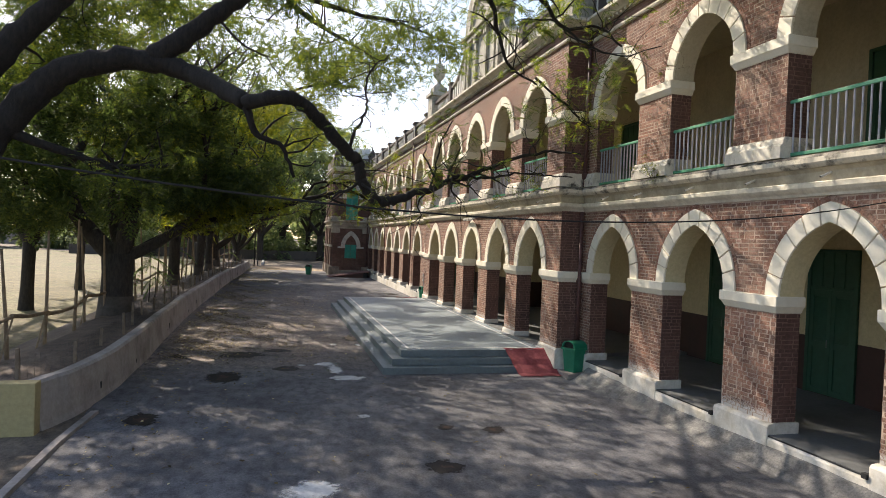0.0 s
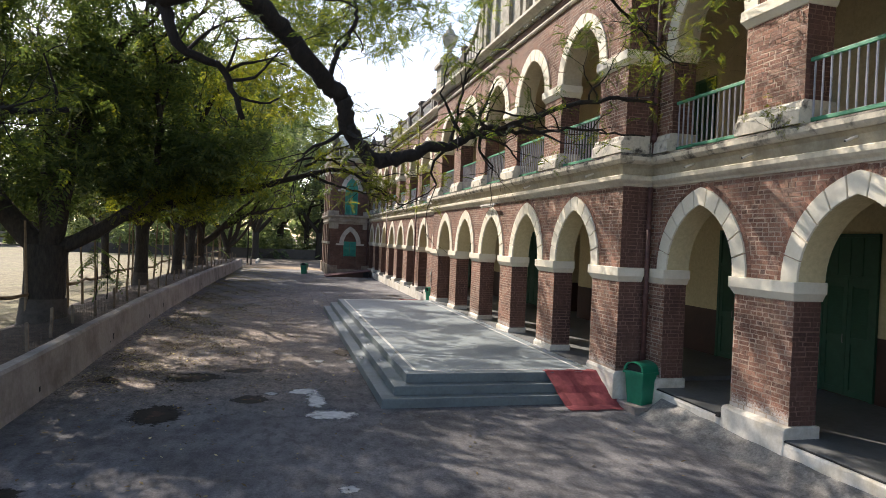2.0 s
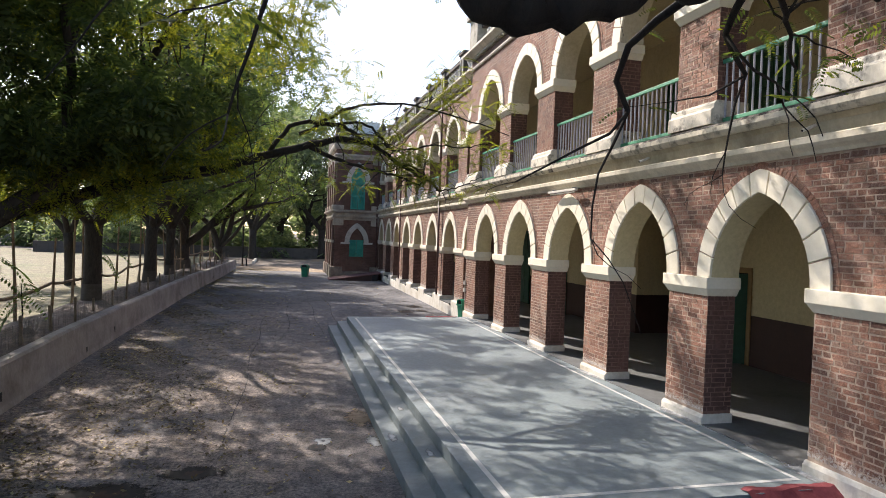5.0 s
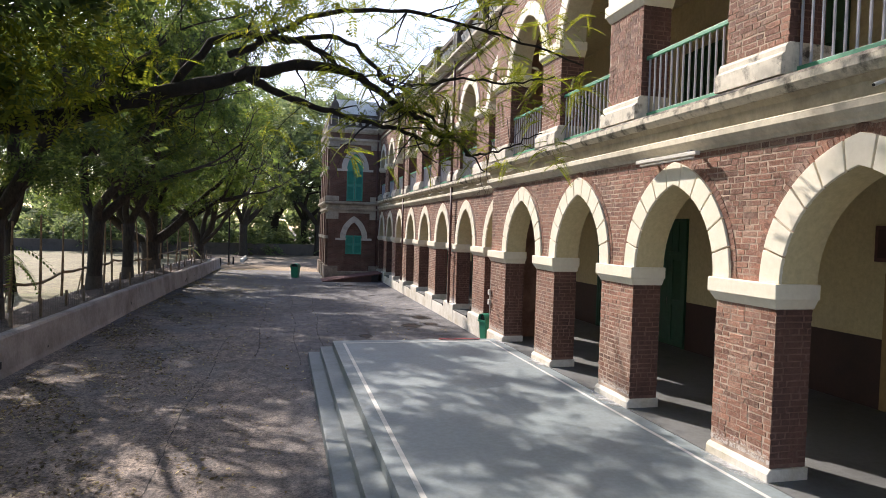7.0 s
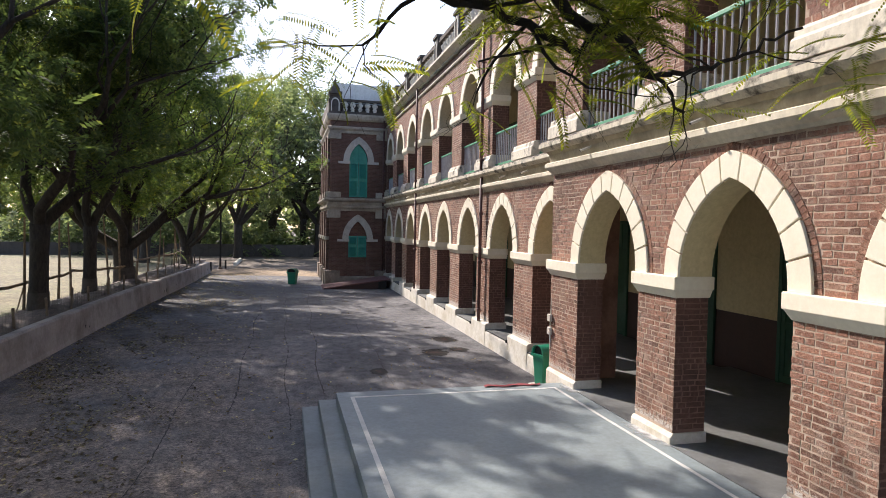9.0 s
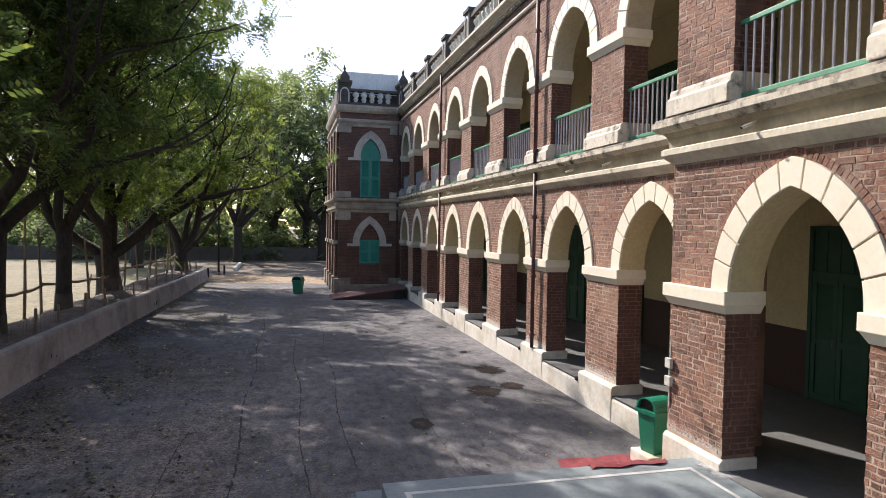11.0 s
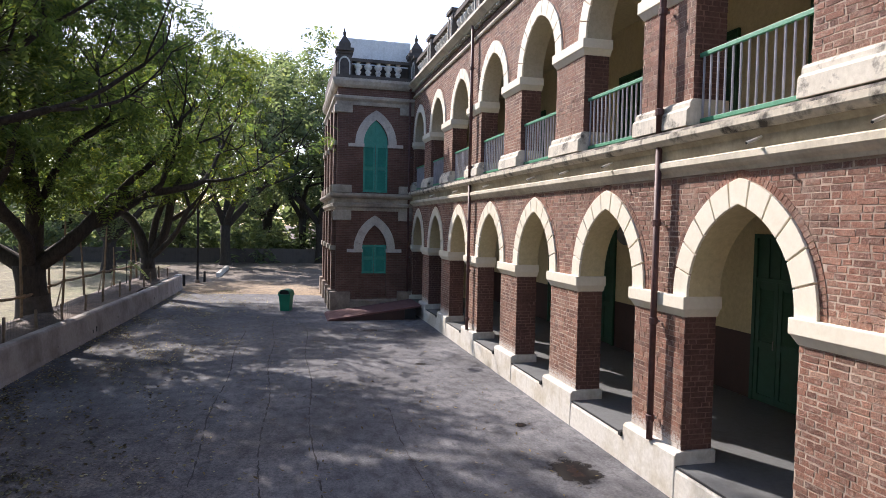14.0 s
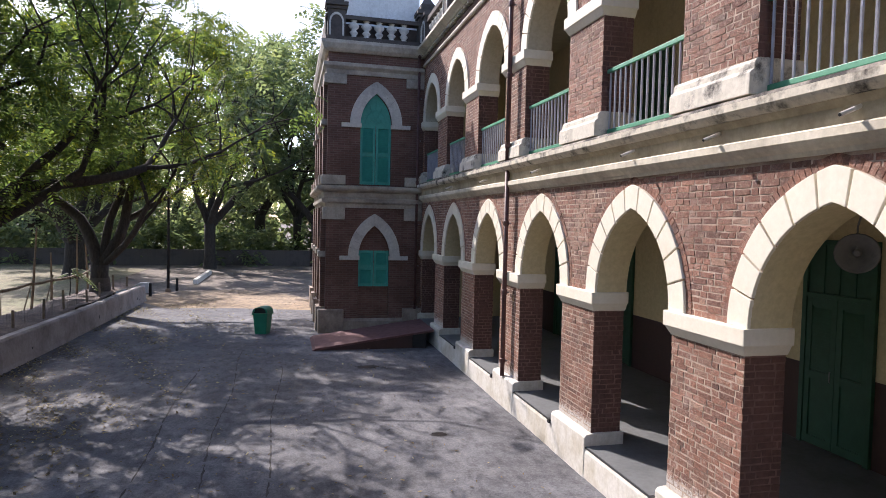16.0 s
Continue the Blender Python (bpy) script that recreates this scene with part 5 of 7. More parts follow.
tree((-3.75, 60.3, 0.5), 0.33, 1.2, [((0.55, 0.1, 1.0), 3.4, 0.7), ((-0.5, 0.1, 1.0), 3.4, 0.75), ((0.1, 0.6, 1.2), 3.2, 0.55), ((0.9, 0.0, 0.7), 3.4, 0.4)], 16, "tree with two upright stems and bright yellow-green foliage",
     [((2.4, 0, 5.6), (3.4, 3.0, 1.6), 50), ((1.4, 0.5, 9.4), (4.4, 3.4, 2.4), 115), ((-2.6, -0.5, 5.6), (2.8, 2.8, 2.2), 110), ((0.5, -0.5, 4.6), (2.2, 2.0, 1.0), 30), ((-2.5, 0.5, 8.6), (3.6, 3.0, 2.4), 105)], leaf=M_LEAFY, low=2.6)
tree((-9.6, 28.0, 0.0), 0.24, 2.6, [((0.8, 0.1, 0.9), 3.0, 0.7), ((-0.7, 0.2, 0.9), 3.0, 0.65), ((0.1, -0.7, 1.0), 3.0, 0.65)], 21, "large leafy tree on the field side of the fence",
     [((-0.4, 0, 8.2), (2.6, 3.4, 3.0), 80), ((2.0, -1.0, 4.8), (2.2, 2.4, 1.5), 34), ((-2.0, 0, 6.0), (3.2, 3.0, 2.6), 50), ((-1.0, -4.5, 7.0), (3.0, 2.4, 2.8), 55)], leaf=M_LEAF, sprays=500, group="trees beyond the yard")
tree((-9.4, 45.5, 0.0), 0.22, 2.6, [((0.8, 0.1, 0.9), 3.0, 0.7), ((-0.7, 0.2, 0.9), 3.0, 0.65), ((0.1, -0.7, 1.0), 3.0, 0.65)], 22, "large leafy tree on the field side of the fence",
     [((0.6, 0, 8.6), (3.2, 3.8, 3.2), 110), ((-2.0, 0, 6.0), (3.0, 3.0, 2.4), 40)], leaf=M_LEAFD, sprays=500, group="trees beyond the yard")

tree((-10.2, 37.0, 0.0), 0.20, 2.6, [((0.8, 0.1, 0.9), 2.8, 0.7), ((-0.7, 0.2, 0.9), 2.8, 0.65), ((0.1, -0.7, 1.0), 2.8, 0.65)], 23, "large leafy tree on the field side of the fence",
     [((0.4, 0, 9.0), (3.0, 3.6, 3.0), 90)], leaf=M_LEAFD, sprays=350, group="trees beyond the yard", depth=3)


def sapling(x, y, h, seed, fronds):
    """A thin stem with long drooping feathered leaves."""
    rng = np.random.default_rng(seed)
    th = root("sapling", (x, y, 0.40), "thin sapling with long drooping feathered leaves", "plant", "saplings on the bank")
    b = Build()
    b.tube([(0, 0, 0), (0.03, 0.05, h * 0.5), (0.0, 0.02, h)], [0.022, 0.017, 0.01], 6)
    part("stem", b.mesh("stem", [M_BARK]), th)
    pos = np.stack([np.zeros(fronds), np.zeros(fronds), rng.uniform(0.72, 1.0, fronds) * h], 1)
    part("leaves", quads_mesh("leaves", leaves_at(pos, rng, 11, 0.85, 0.24, 0.055, tilt=0.25, droop=0.55), [M_LEAF]), th)


sapling(-4.70, 24.7, 2.2, 3, 12)
sapling(-4.75, 26.1, 1.35, 4, 6)
sapling(-4.4, 59.0, 1.3, 5, 7)
sapling(-5.2, 34.2, 2.0, 6, 8)
BEYOND = ((-8.6, 73.0, 0.38, 0.9), (-2.2, 81.0, 0.40, 1.4), (-10.0, 79.0, 0.42, 1.0), (3.8, 88.0, 0.34, 1.7), (5.2, 84.0, 0.40, 1.5), (11.5, 80.0, 0.42, 1.25), (-17.0, 92.0, 0.5, 1.1), (0.5, 95.0, 0.5, 1.75), (-8.0, 100.0, 0.5, 1.2), (14.0, 96.0, 0.5, 1.4), (-30.0, 112.0, 0.6, 1.3), (-46.0, 100.0, 0.6, 1.3), (-40.0, 60.0, 0.6, 1.2), (-34.0, 36.0, 0.6, 1.2))
# trees far off take the leaf with haze in its colour
for i, (x, y, r, s) in enumerate(BEYOND):
    tree((x, y, 0), r, 2.2 * s, [((0.8, 0.1, 0.9), 3.4 * s, 0.7), ((-0.8, 0.1, 0.9), 3.4 * s, 0.7), ((0.1, -0.7, 1.0), 3.4 * s, 0.65), ((0.0, 0.5, 1.2), 3.8 * s, 0.65)], 30 + i, "large leafy tree standing beyond the yard",
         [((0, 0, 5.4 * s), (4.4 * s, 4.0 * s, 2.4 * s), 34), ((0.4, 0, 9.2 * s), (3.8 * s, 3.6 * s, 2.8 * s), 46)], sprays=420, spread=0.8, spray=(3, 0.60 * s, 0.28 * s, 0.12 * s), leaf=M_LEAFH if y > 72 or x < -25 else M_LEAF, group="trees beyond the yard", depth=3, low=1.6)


def shrubs():
    """Low growth that closes the view under the far trees."""
    rng = np.random.default_rng(77)
    blobs = [((x, 86.5 + 2.5 * math.sin(x * 1.3), 2.3 + 0.9 * math.sin(x * 2.1)), (2.4, 1.6, 2.6), 17) for x in range(-22, 24, 3)]
    blobs += [((x, 121.0 + 2 * math.sin(x), 3.0 + 1.2 * math.sin(x * 1.7)), (4.5, 2.5, 3.2), 11) for x in range(-74, -8, 6)]
    pos = clusters(rng, blobs, 1.7)
    back = [((x, 92.0 + 2.0 * math.sin(x * 0.9), 4.2 + 1.0 * math.sin(x * 1.9)), (3.0, 2.0, 2.8), 9) for x in range(-24, 26, 4)]
    pos = np.concatenate([pos, clusters(rng, back, 1.7)])
    hedge = [((x, 104.0 + 2.5 * math.sin(x * 0.7), 3.6 + 1.5 * math.sin(x * 1.3)), (3.4, 2.0, 4.2), 14) for x in range(-46, 44, 4)]
    pos = pos[pos[:, 2] > 0.1]
    deep = clusters(rng, hedge, 2.4)
    q = np.concatenate([leaves_at(pos, rng, 2, 0.7, 0.50, 0.24), leaves_at(deep[deep[:, 2] > 0.1], rng, 3, 1.1, 0.85, 0.42)])
    # the far leaf here too, haze included in the colour
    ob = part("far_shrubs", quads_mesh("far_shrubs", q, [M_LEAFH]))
    tagged(ob, "dark shrubs behind the far walls", "shrub", "", "stuff")


shrubs()


# ---- limbs that hang over the yard ----
def smooth_path(pts, k=5):
    P = [Vector(p) for p in pts]
    P = [P[0] * 2 - P[1]] + P + [P[-1] * 2 - P[-2]]
    out = []
    for i in range(1, len(P) - 2):
        a, b, c, d = P[i - 1:i + 3]
        for j in range(k):
            t = j / k
            out.append(0.5 * ((2 * b) + (c - a) * t + (2 * a - 5 * b + 4 * c - d) * t * t + (3 * b - a - 3 * c + d) * t ** 3))
    return out + [P[-2]]


def limb(b, rng, pts, r0, r1, tips, twigs=0, twig_len=1.0, sides=10, wobble=0.015, first=0.35, stout=0.035):
    path = smooth_path(pts)
    n = len(path)
    path = [p + Vector((rng.normal(0, wobble), rng.normal(0, wobble), rng.normal(0, wobble))) for p in path]
    rad = [r0 + (r1 - r0) * (i / (n - 1)) ** 0.75 for i in range(n)]
    rad = [r * (1 + 0.07 * math.sin(i * 1.9)) for i, r in enumerate(rad)]
    b.tube(path, rad, sides)
    for _ in range(twigs):
        i = int(rng.uniform(first, 0.98) * (n - 1))
        d = Vector((rng.normal(0, 0.8), rng.normal(0, 0.8), rng.normal(0.25, 0.7)))
        grow(b, rng, path[i], d, twig_len * rng.uniform(0.5, 1.0), min(rad[i] * 0.55, stout), 2, tips, 0.5, 5, 0.02, (1, 3), 0.5)
    return path


def overhang(name_label, limbs, seed, leaf_share, base, spray=(8, 0.19, 0.058, 0.02), leaf=M_LEAFY, trunk=None, blobs=(), onto=None, stout=0.035):
    """A tree whose limbs reach over the yard, or more limbs onto a tree that stands: limbs are (points, first radius, last radius, twigs, twig length)."""
    rng = np.random.default_rng(seed)
    th = onto or root("tree", (0, 0, 0), name_label, "tree", "trees along the boundary wall")
    at = tuple(-v for v in th.location)
    b, tips = Build(), []
    if trunk:
        b.tube(smooth_path(trunk[0]), np.interp(np.linspace(0, 1, 5 * (len(trunk[0]) - 1) + 1), np.linspace(0, 1, len(trunk[1])), trunk[1]).tolist(), 16)
    for pts, r0, r1, tw, tl in limbs:
        limb(b, rng, pts, r0, r1, tips, tw, tl, stout=stout)
    kind = "limb" if onto else "trunk"
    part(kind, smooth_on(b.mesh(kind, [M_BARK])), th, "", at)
    pos = [list(p) for p, _ in tips if rng.random() < leaf_share and p.z > 3.9 and p.x < 7.0]
    pos = np.array(pos) + rng.normal(0, 0.06, (len(pos), 3))
    far = clusters(rng, blobs)
    q = leaves_at(pos, rng, *spray, tilt=0.35)
    if len(far):
        q = np.concatenate([q, leaves_at(far, rng, 7, 0.27, 0.085, 0.032)])
    kind = "limb_leaves" if onto else "crown"
    part(kind, quads_mesh(kind, q, [leaf]), th, "", at)
    return th


crooked_limb = [
    ([(-6.3, 13.6, 4.2), (-5.89, 13.8, 4.37), (-5.45, 14.0, 5.1), (-4.91, 14.0, 5.78), (-4.45, 14.0, 6.22), (-3.78, 14.0, 6.51), (-2.98, 14.0, 6.6), (-2.25, 13.9, 6.43), (-1.43, 13.0, 5.96), (-1.04, 12.4, 5.64)], 0.37, 0.15, 0, 1),
    ([(-1.04, 12.4, 5.64), (-0.5, 12.1, 5.74), (-0.1, 12.3, 5.72), (0.35, 12.6, 5.43), (0.76, 12.8, 5.02), (1.01, 12.9, 4.85), (1.11, 12.95, 4.6), (1.17, 13.0, 4.41), (1.31, 13.0, 4.24), (1.51, 13.05, 4.06), (1.76, 13.05, 4.1)], 0.135, 0.098, 3, 0.8),
]
limb_end = [
    ([(1.76, 13.05, 4.1), (2.07, 13.08, 4.17), (2.26, 13.1, 4.28), (2.58, 13.25, 4.34), (2.93, 13.4, 4.52), (3.23, 13.5, 4.69), (3.61, 13.65, 4.76), (4.48, 13.8, 5.15), (5.5, 14.1, 5.45), (6.47, 14.2, 5.51)], 0.098, 0.025, 16, 1.0),
    ([(3.17, 13.5, 4.57), (3.68, 13.7, 4.71), (4.22, 13.9, 4.78), (4.85, 14.2, 4.93), (5.63, 14.3, 4.96), (6.33, 14.3, 4.95)], 0.045, 0.012, 9, 0.8),
]
side_limbs = [
    ([(0.85, 12.85, 4.94), (0.97, 12.95, 5.34), (1.11, 13.05, 5.61), (1.23, 13.1, 5.93), (1.2, 13.2, 6.22), (1.29, 13.3, 6.69), (1.69, 13.5, 7.07)], 0.04, 0.015, 16, 1.1),
    ([(2.6, 13.3, 4.33), (2.76, 13.4, 4.82), (2.89, 13.6, 5.39), (3.15, 13.7, 5.92)], 0.03, 0.012, 7, 0.7),
    ([(3.2, 13.5, 4.6), (3.7, 13.9, 4.5), (4.04, 14.2, 4.33)], 0.025, 0.01, 4, 0.5),
    ([(-1.03, 12.4, 5.57), (-0.83, 12.5, 5.1), (-0.37, 12.7, 4.93), (-0.14, 12.8, 4.4)], 0.075, 0.03, 5, 0.8),
    ([(-2.88, 14.0, 6.61), (-2.28, 14.0, 7.16), (-1.77, 14.0, 7.64), (-1.24, 14.0, 8.08), (-0.49, 14.1, 8.74), (0.67, 14.3, 9.3), (2.0, 14.5, 9.6)], 0.24, 0.09, 8, 1.4),
]
high_limbs = [
    ([(-6.4, 13.6, 4.4), (-6.01, 14.0, 5.73), (-5.49, 14.0, 6.46), (-5.13, 14.0, 6.92), (-4.49, 14.0, 7.63), (-3.96, 14.1, 8.34), (-2.4, 14.4, 9.6)], 0.36, 0.14, 8, 1.5),
    ([(-5.3, 14, 5.0), (-4.4, 14.3, 4.75), (-3.6, 14.6, 4.55), (-2.7, 15.0, 4.7)], 0.11, 0.04, 8, 1.0),
    ([(0.67, 14.3, 9.3), (2.2, 13.6, 9.2), (3.75, 13.5, 8.58), (4.03, 13.5, 7.91), (4.32, 13.5, 7.21), (5.0, 13.5, 6.83)], 0.09, 0.02, 14, 1.0),
]
roof_twigs = [
    # carries leaf masses that hang overhead out of view
    ([(0.67, 14.3, 9.3), (1.2, 12.0, 9.6), (1.8, 9.5, 9.7), (2.4, 6.8, 9.9), (3.6, 4.2, 10.0)], 0.12, 0.03, 16, 1.5),
    ([(2.2, 13.6, 9.2), (4.2, 13.3, 9.08), (4.91, 13.3, 8.68), (5.45, 13.2, 8.03), (6.2, 13.1, 8.13), (6.7, 12.9, 7.7)], 0.08, 0.02, 14, 1.0),
    ([(-2.4, 14.4, 9.6), (-1.0, 16.5, 9.6), (0.2, 19.0, 9.5), (1.6, 21.5, 9.7), (3.0, 23.0, 9.6)], 0.14, 0.03, 16, 1.4),
    ([(-1.0, 16.5, 9.4), (1.2, 17.5, 9.3), (3.0, 18.6, 9.5), (4.6, 19.2, 9.3)], 0.09, 0.02, 14, 1.3),
    ([(4.9, 13.4, 6.93), (5.6, 13.6, 6.58), (6.2, 13.7, 6.18), (6.6, 13.6, 5.98)], 0.03, 0.01, 10, 0.8),
    ([(5.45, 13.2, 8.03), (5.8, 12.6, 7.5), (6.2, 12.0, 7.2), (6.7, 11.4, 7.3)], 0.03, 0.01, 10, 0.8),
]
big_tree = overhang("huge old tree whose crooked dark limb hangs over the yard", crooked_limb + limb_end + side_limbs + high_limbs + roof_twigs, 51, 0.6, None, trunk=([(-7.6, 13.0, -0.2), (-7.4, 13.1, 1.2), (-7.0, 13.3, 2.8), (-6.3, 13.6, 4.6)], [0.95, 0.75, 0.66, 0.56]),
    # the first four masses are unseen, added overhead to block sky light
    blobs=[((1.5, 8.5, 9.9), (4.2, 4.2, 1.1), 110), ((4.9, 5.0, 9.8), (2.0, 4.0, 1.0), 110), ((5.4, 10.6, 9.6), (1.5, 3.0, 0.8), 80), ((4.0, -1.5, 9.8), (2.6, 4.0, 1.0), 90), ((-4.8, 17.4, 8.7), (2.6, 1.8, 1.2), 36), ((-2.6, 16.4, 10.0), (2.4, 2.0, 1.0), 34), ((-4.5, 15.5, 9.6), (3.2, 2.6, 1.6), 40), ((-0.8, 15.5, 9.6), (2.6, 2.0, 1.2), 40), ((4.6, 13.4, 8.9), (2.0, 1.4, 0.9), 14), ((-3.2, 15.3, 4.5), (1.2, 1.2, 0.7), 7), ((0.4, 20.0, 9.4), (3.8, 4.2, 1.1), 58), ((-8.0, 18.0, 8.6), (3.4, 4.0, 2.0), 210), ((-5.0, 20.0, 10.4), (3.0, 3.0, 1.2), 24), ((3.4, 19.2, 9.4), (2.2, 2.4, 0.7), 32), ((1.6, 19.6, 8.8), (2.2, 2.4, 0.8), 18), ((0.6, 23.0, 9.2), (1.8, 1.8, 0.8), 34), ((4.2, 20.8, 9.2), (1.4, 2.0, 0.7), 18), ((2.6, 24.6, 9.4), (2.0, 2.2, 0.8), 44), ((-2.6, 17.5, 9.4), (2.2, 2.2, 0.9), 30), ((-4.0, 20.5, 9.2), (2.6, 2.4, 1.0), 46), ((-6.6, 16.6, 7.6), (2.6, 1.8, 1.8), 100), ((-4.5, 18.6, 7.8), (2.2, 1.8, 1.4), 26), ((-9.5, 17.0, 6.0), (2.6, 2.4, 2.6), 100)])
wall_twigs = [
    ([(4.9, 13.4, 6.93), (5.6, 13.6, 6.58), (6.2, 13.7, 6.28), (6.55, 13.75, 6.08)], 0.016, 0.006, 11, 0.65),
    ([(6.2, 13.7, 6.28), (6.4, 13.6, 5.95), (6.5, 13.5, 5.65)], 0.010, 0.005, 6, 0.5),
]
overhang("", wall_twigs, 53, 0.8, None, spray=(12, 0.20, 0.034, 0.0100), leaf=M_FEATHER, onto=big_tree, stout=0.009)
reaching_limbs = [
    ([(-5.0, 21.9, 2.4), (-3.8, 22.4, 3.1), (-2.4, 22.8, 3.7), (-0.59, 22.9, 4.17), (0.05, 22.9, 4.39), (0.86, 22.9, 4.65), (1.69, 22.9, 4.88), (2.21, 22.9, 4.87), (2.69, 22.9, 4.63), (3.26, 22.9, 4.30), (3.74, 22.9, 4.02)], 0.15, 0.022, 12, 0.7),
    ([(1.15, 22.9, 4.74), (1.39, 22.9, 4.62), (1.70, 22.9, 4.50), (2.21, 22.9, 4.37), (2.76, 22.9, 4.29), (3.21, 22.9, 4.13), (3.44, 22.9, 4.16)], 0.055, 0.014, 9, 0.6),
    ([(0.4, 22.9, 4.55), (0.9, 23.0, 5.15), (1.48, 22.95, 5.17), (1.89, 22.9, 5.11), (2.20, 22.9, 4.88)], 0.045, 0.03, 4, 0.6),
]
leafy_twigs = [
    ([(1.48, 22.95, 5.17), (2.14, 22.9, 5.24), (2.52, 22.9, 4.99), (2.75, 22.9, 4.75), (3.08, 22.9, 4.80), (3.60, 22.9, 4.91), (4.26, 22.9, 4.91), (4.76, 22.9, 5.05)], 0.032, 0.009, 13, 0.6),
    ([(2.97, 22.9, 4.52), (3.26, 22.8, 4.38), (3.50, 22.9, 4.20), (3.68, 22.9, 4.07), (3.90, 22.9, 3.82)], 0.024, 0.008, 8, 0.5),
    ([(3.68, 22.9, 4.02), (3.92, 22.9, 4.04), (4.29, 22.9, 4.17), (4.59, 22.9, 4.33)], 0.018, 0.007, 7, 0.5),
    ([(1.0, 22.9, 4.95), (2.0, 23.2, 5.60), (3.0, 23.3, 5.75), (4.2, 23.2, 5.55), (5.2, 23.0, 5.25)], 0.04, 0.010, 14, 0.8),
    ([(-3.0, 22.6, 3.5), (-2.2, 23.6, 5.4), (-1.2, 24.4, 7.6), (0.6, 25.2, 9.0), (2.6, 26.0, 9.3)], 0.11, 0.03, 14, 1.4),
]
overhang("", reaching_limbs + leafy_twigs, 52, 0.85, None, spray=(19, 0.28, 0.046, 0.0125), leaf=M_FEATHER, onto=old_tree, stout=0.013,
    blobs=[((-2.7, 22.2, 3.9), (1.7, 0.7, 0.55), 40), ((-1.0, 22.6, 4.5), (1.2, 0.6, 0.5), 20), ((-2.0, 27.0, 6.8), (2.4, 2.0, 1.2), 26), ((1.2, 26.5, 7.0), (2.0, 1.4, 0.7), 8), ((-0.4, 27.6, 9.4), (2.8, 3.0, 1.0), 19), ((0.0, 23.5, 7.6), (1.4, 1.4, 1.3), 44), ((-2.6, 23.6, 7.2), (1.7, 1.3, 1.1), 50), ((-4.8, 22.6, 6.6), (1.6, 1.3, 1.1), 40)])

# ---- doors of the inner wall ----
def door_thing(y, z0, z1, width):
    th = root("door_leafed", (XI, y, z0), "closed green two-leaf wooden door with louvres", "door", "green veranda doors", "structure")
    h, b = z1 - z0, Build()
    for s in (-1, 1):
        b.box(-0.06, 0.0, s * (width / 2 + 0.04) - 0.04, s * (width / 2 + 0.04) + 0.04, 0.0, h)
    b.box(-0.06, 0.0, -width / 2, width / 2, h - 0.07, h)
    b.box(-0.055, 0.0, -width / 2, width / 2, h * 0.72, h * 0.72 + 0.07)
    part("door_frame", bevelled(b.mesh("door_frame", [M_GREEN]), 0.006), th)
    b = Build()
    b.box(-0.02, -0.004, -width / 2, width / 2, h * 0.72 + 0.07, h - 0.07)
    for k in range(1, 4):
        b.box(-0.035, -0.02, -width / 2 + width * k / 4 - 0.015, -width / 2 + width * k / 4 + 0.015, h * 0.72 + 0.07, h - 0.07)
    part("transom", b.mesh("transom", [M_GREEN]), th)
    for s in (-1, 1):
        b = Build()
        a, c = (-width / 2, -0.004) if s < 0 else (0.004, width / 2)
        t = h * 0.72
        b.box(-0.018, -0.004, a, c, 0.02, t)
        b.box(-0.04, -0.018, a, a + 0.09, 0.02, t)
        b.box(-0.04, -0.018, c - 0.09, c, 0.02, t)
        for z in (0.02, t * 0.45, t - 0.12):
            b.box(-0.038, -0.018, a + 0.09, c - 0.09, z, z + 0.12)
        z = t * 0.45 + 0.15
        while z < t - 0.16:
            n = len(b.v)
            b.v += [(-0.034, a + 0.09, z), (-0.034, c - 0.09, z), (-0.019, c - 0.09, z + 0.045), (-0.019, a + 0.09, z + 0.045)]
            b.f.append((n, n + 1, n + 2, n + 3))
            b.m.append(0)
            z += 0.05
        part("door_leaf", b.mesh("door_leaf", [M_GREEN]), th)
    b = Build()
    b.tube([(-0.06, 0.05, h * 0.33), (-0.075, 0.05, h * 0.33), (-0.075, 0.05, h * 0.38), (-0.06, 0.05, h * 0.38)], [0.008] * 4, 6)
    part("door_handle", b.mesh("door_handle", [M_STEEL]), th)
    return th


first_door = door_thing(10.9, 0.45, 3.46, 1.05)
for y in (7.9, 4.8, 14.05, 35.3, 38.3, 41.5, 44.5, 47.5, 50.5):
    copy_thing(first_door, pose(XI, y, 0.45))
for y in (17.0, 28.9, 31.85):
    copy_thing(first_door, pose(XI, y, 0.53 if y < 30 else 0.45))
upper_door = door_thing(12.7, 4.84, 7.35, 1.15)
for y in (6.6, 9.65, 18.7, 21.8, 24.9, 28.0, 34.1, 37.2, 40.2, 43.3, 46.4, 49.4):
    copy_thing(upper_door, pose(XI, y, 4.84))


def notice_board(y, z):
    th = root("notice_board", (XI - 0.004, y, z), "small dark framed notice board on the cream wall", "notice board")
    b = Build()
    b.box(-0.04, 0, -0.36, 0.36, -0.28, 0.28)
    part("frame", bevelled(b.mesh("frame", [M_PIPE]), 0.01), th)
    b = Build()
    b.box(-0.045, -0.039, -0.30, 0.30, -0.22, 0.22)
    part("panel", b.mesh("panel", [M_DADO]), th)


notice_board(23.2, 3.1)


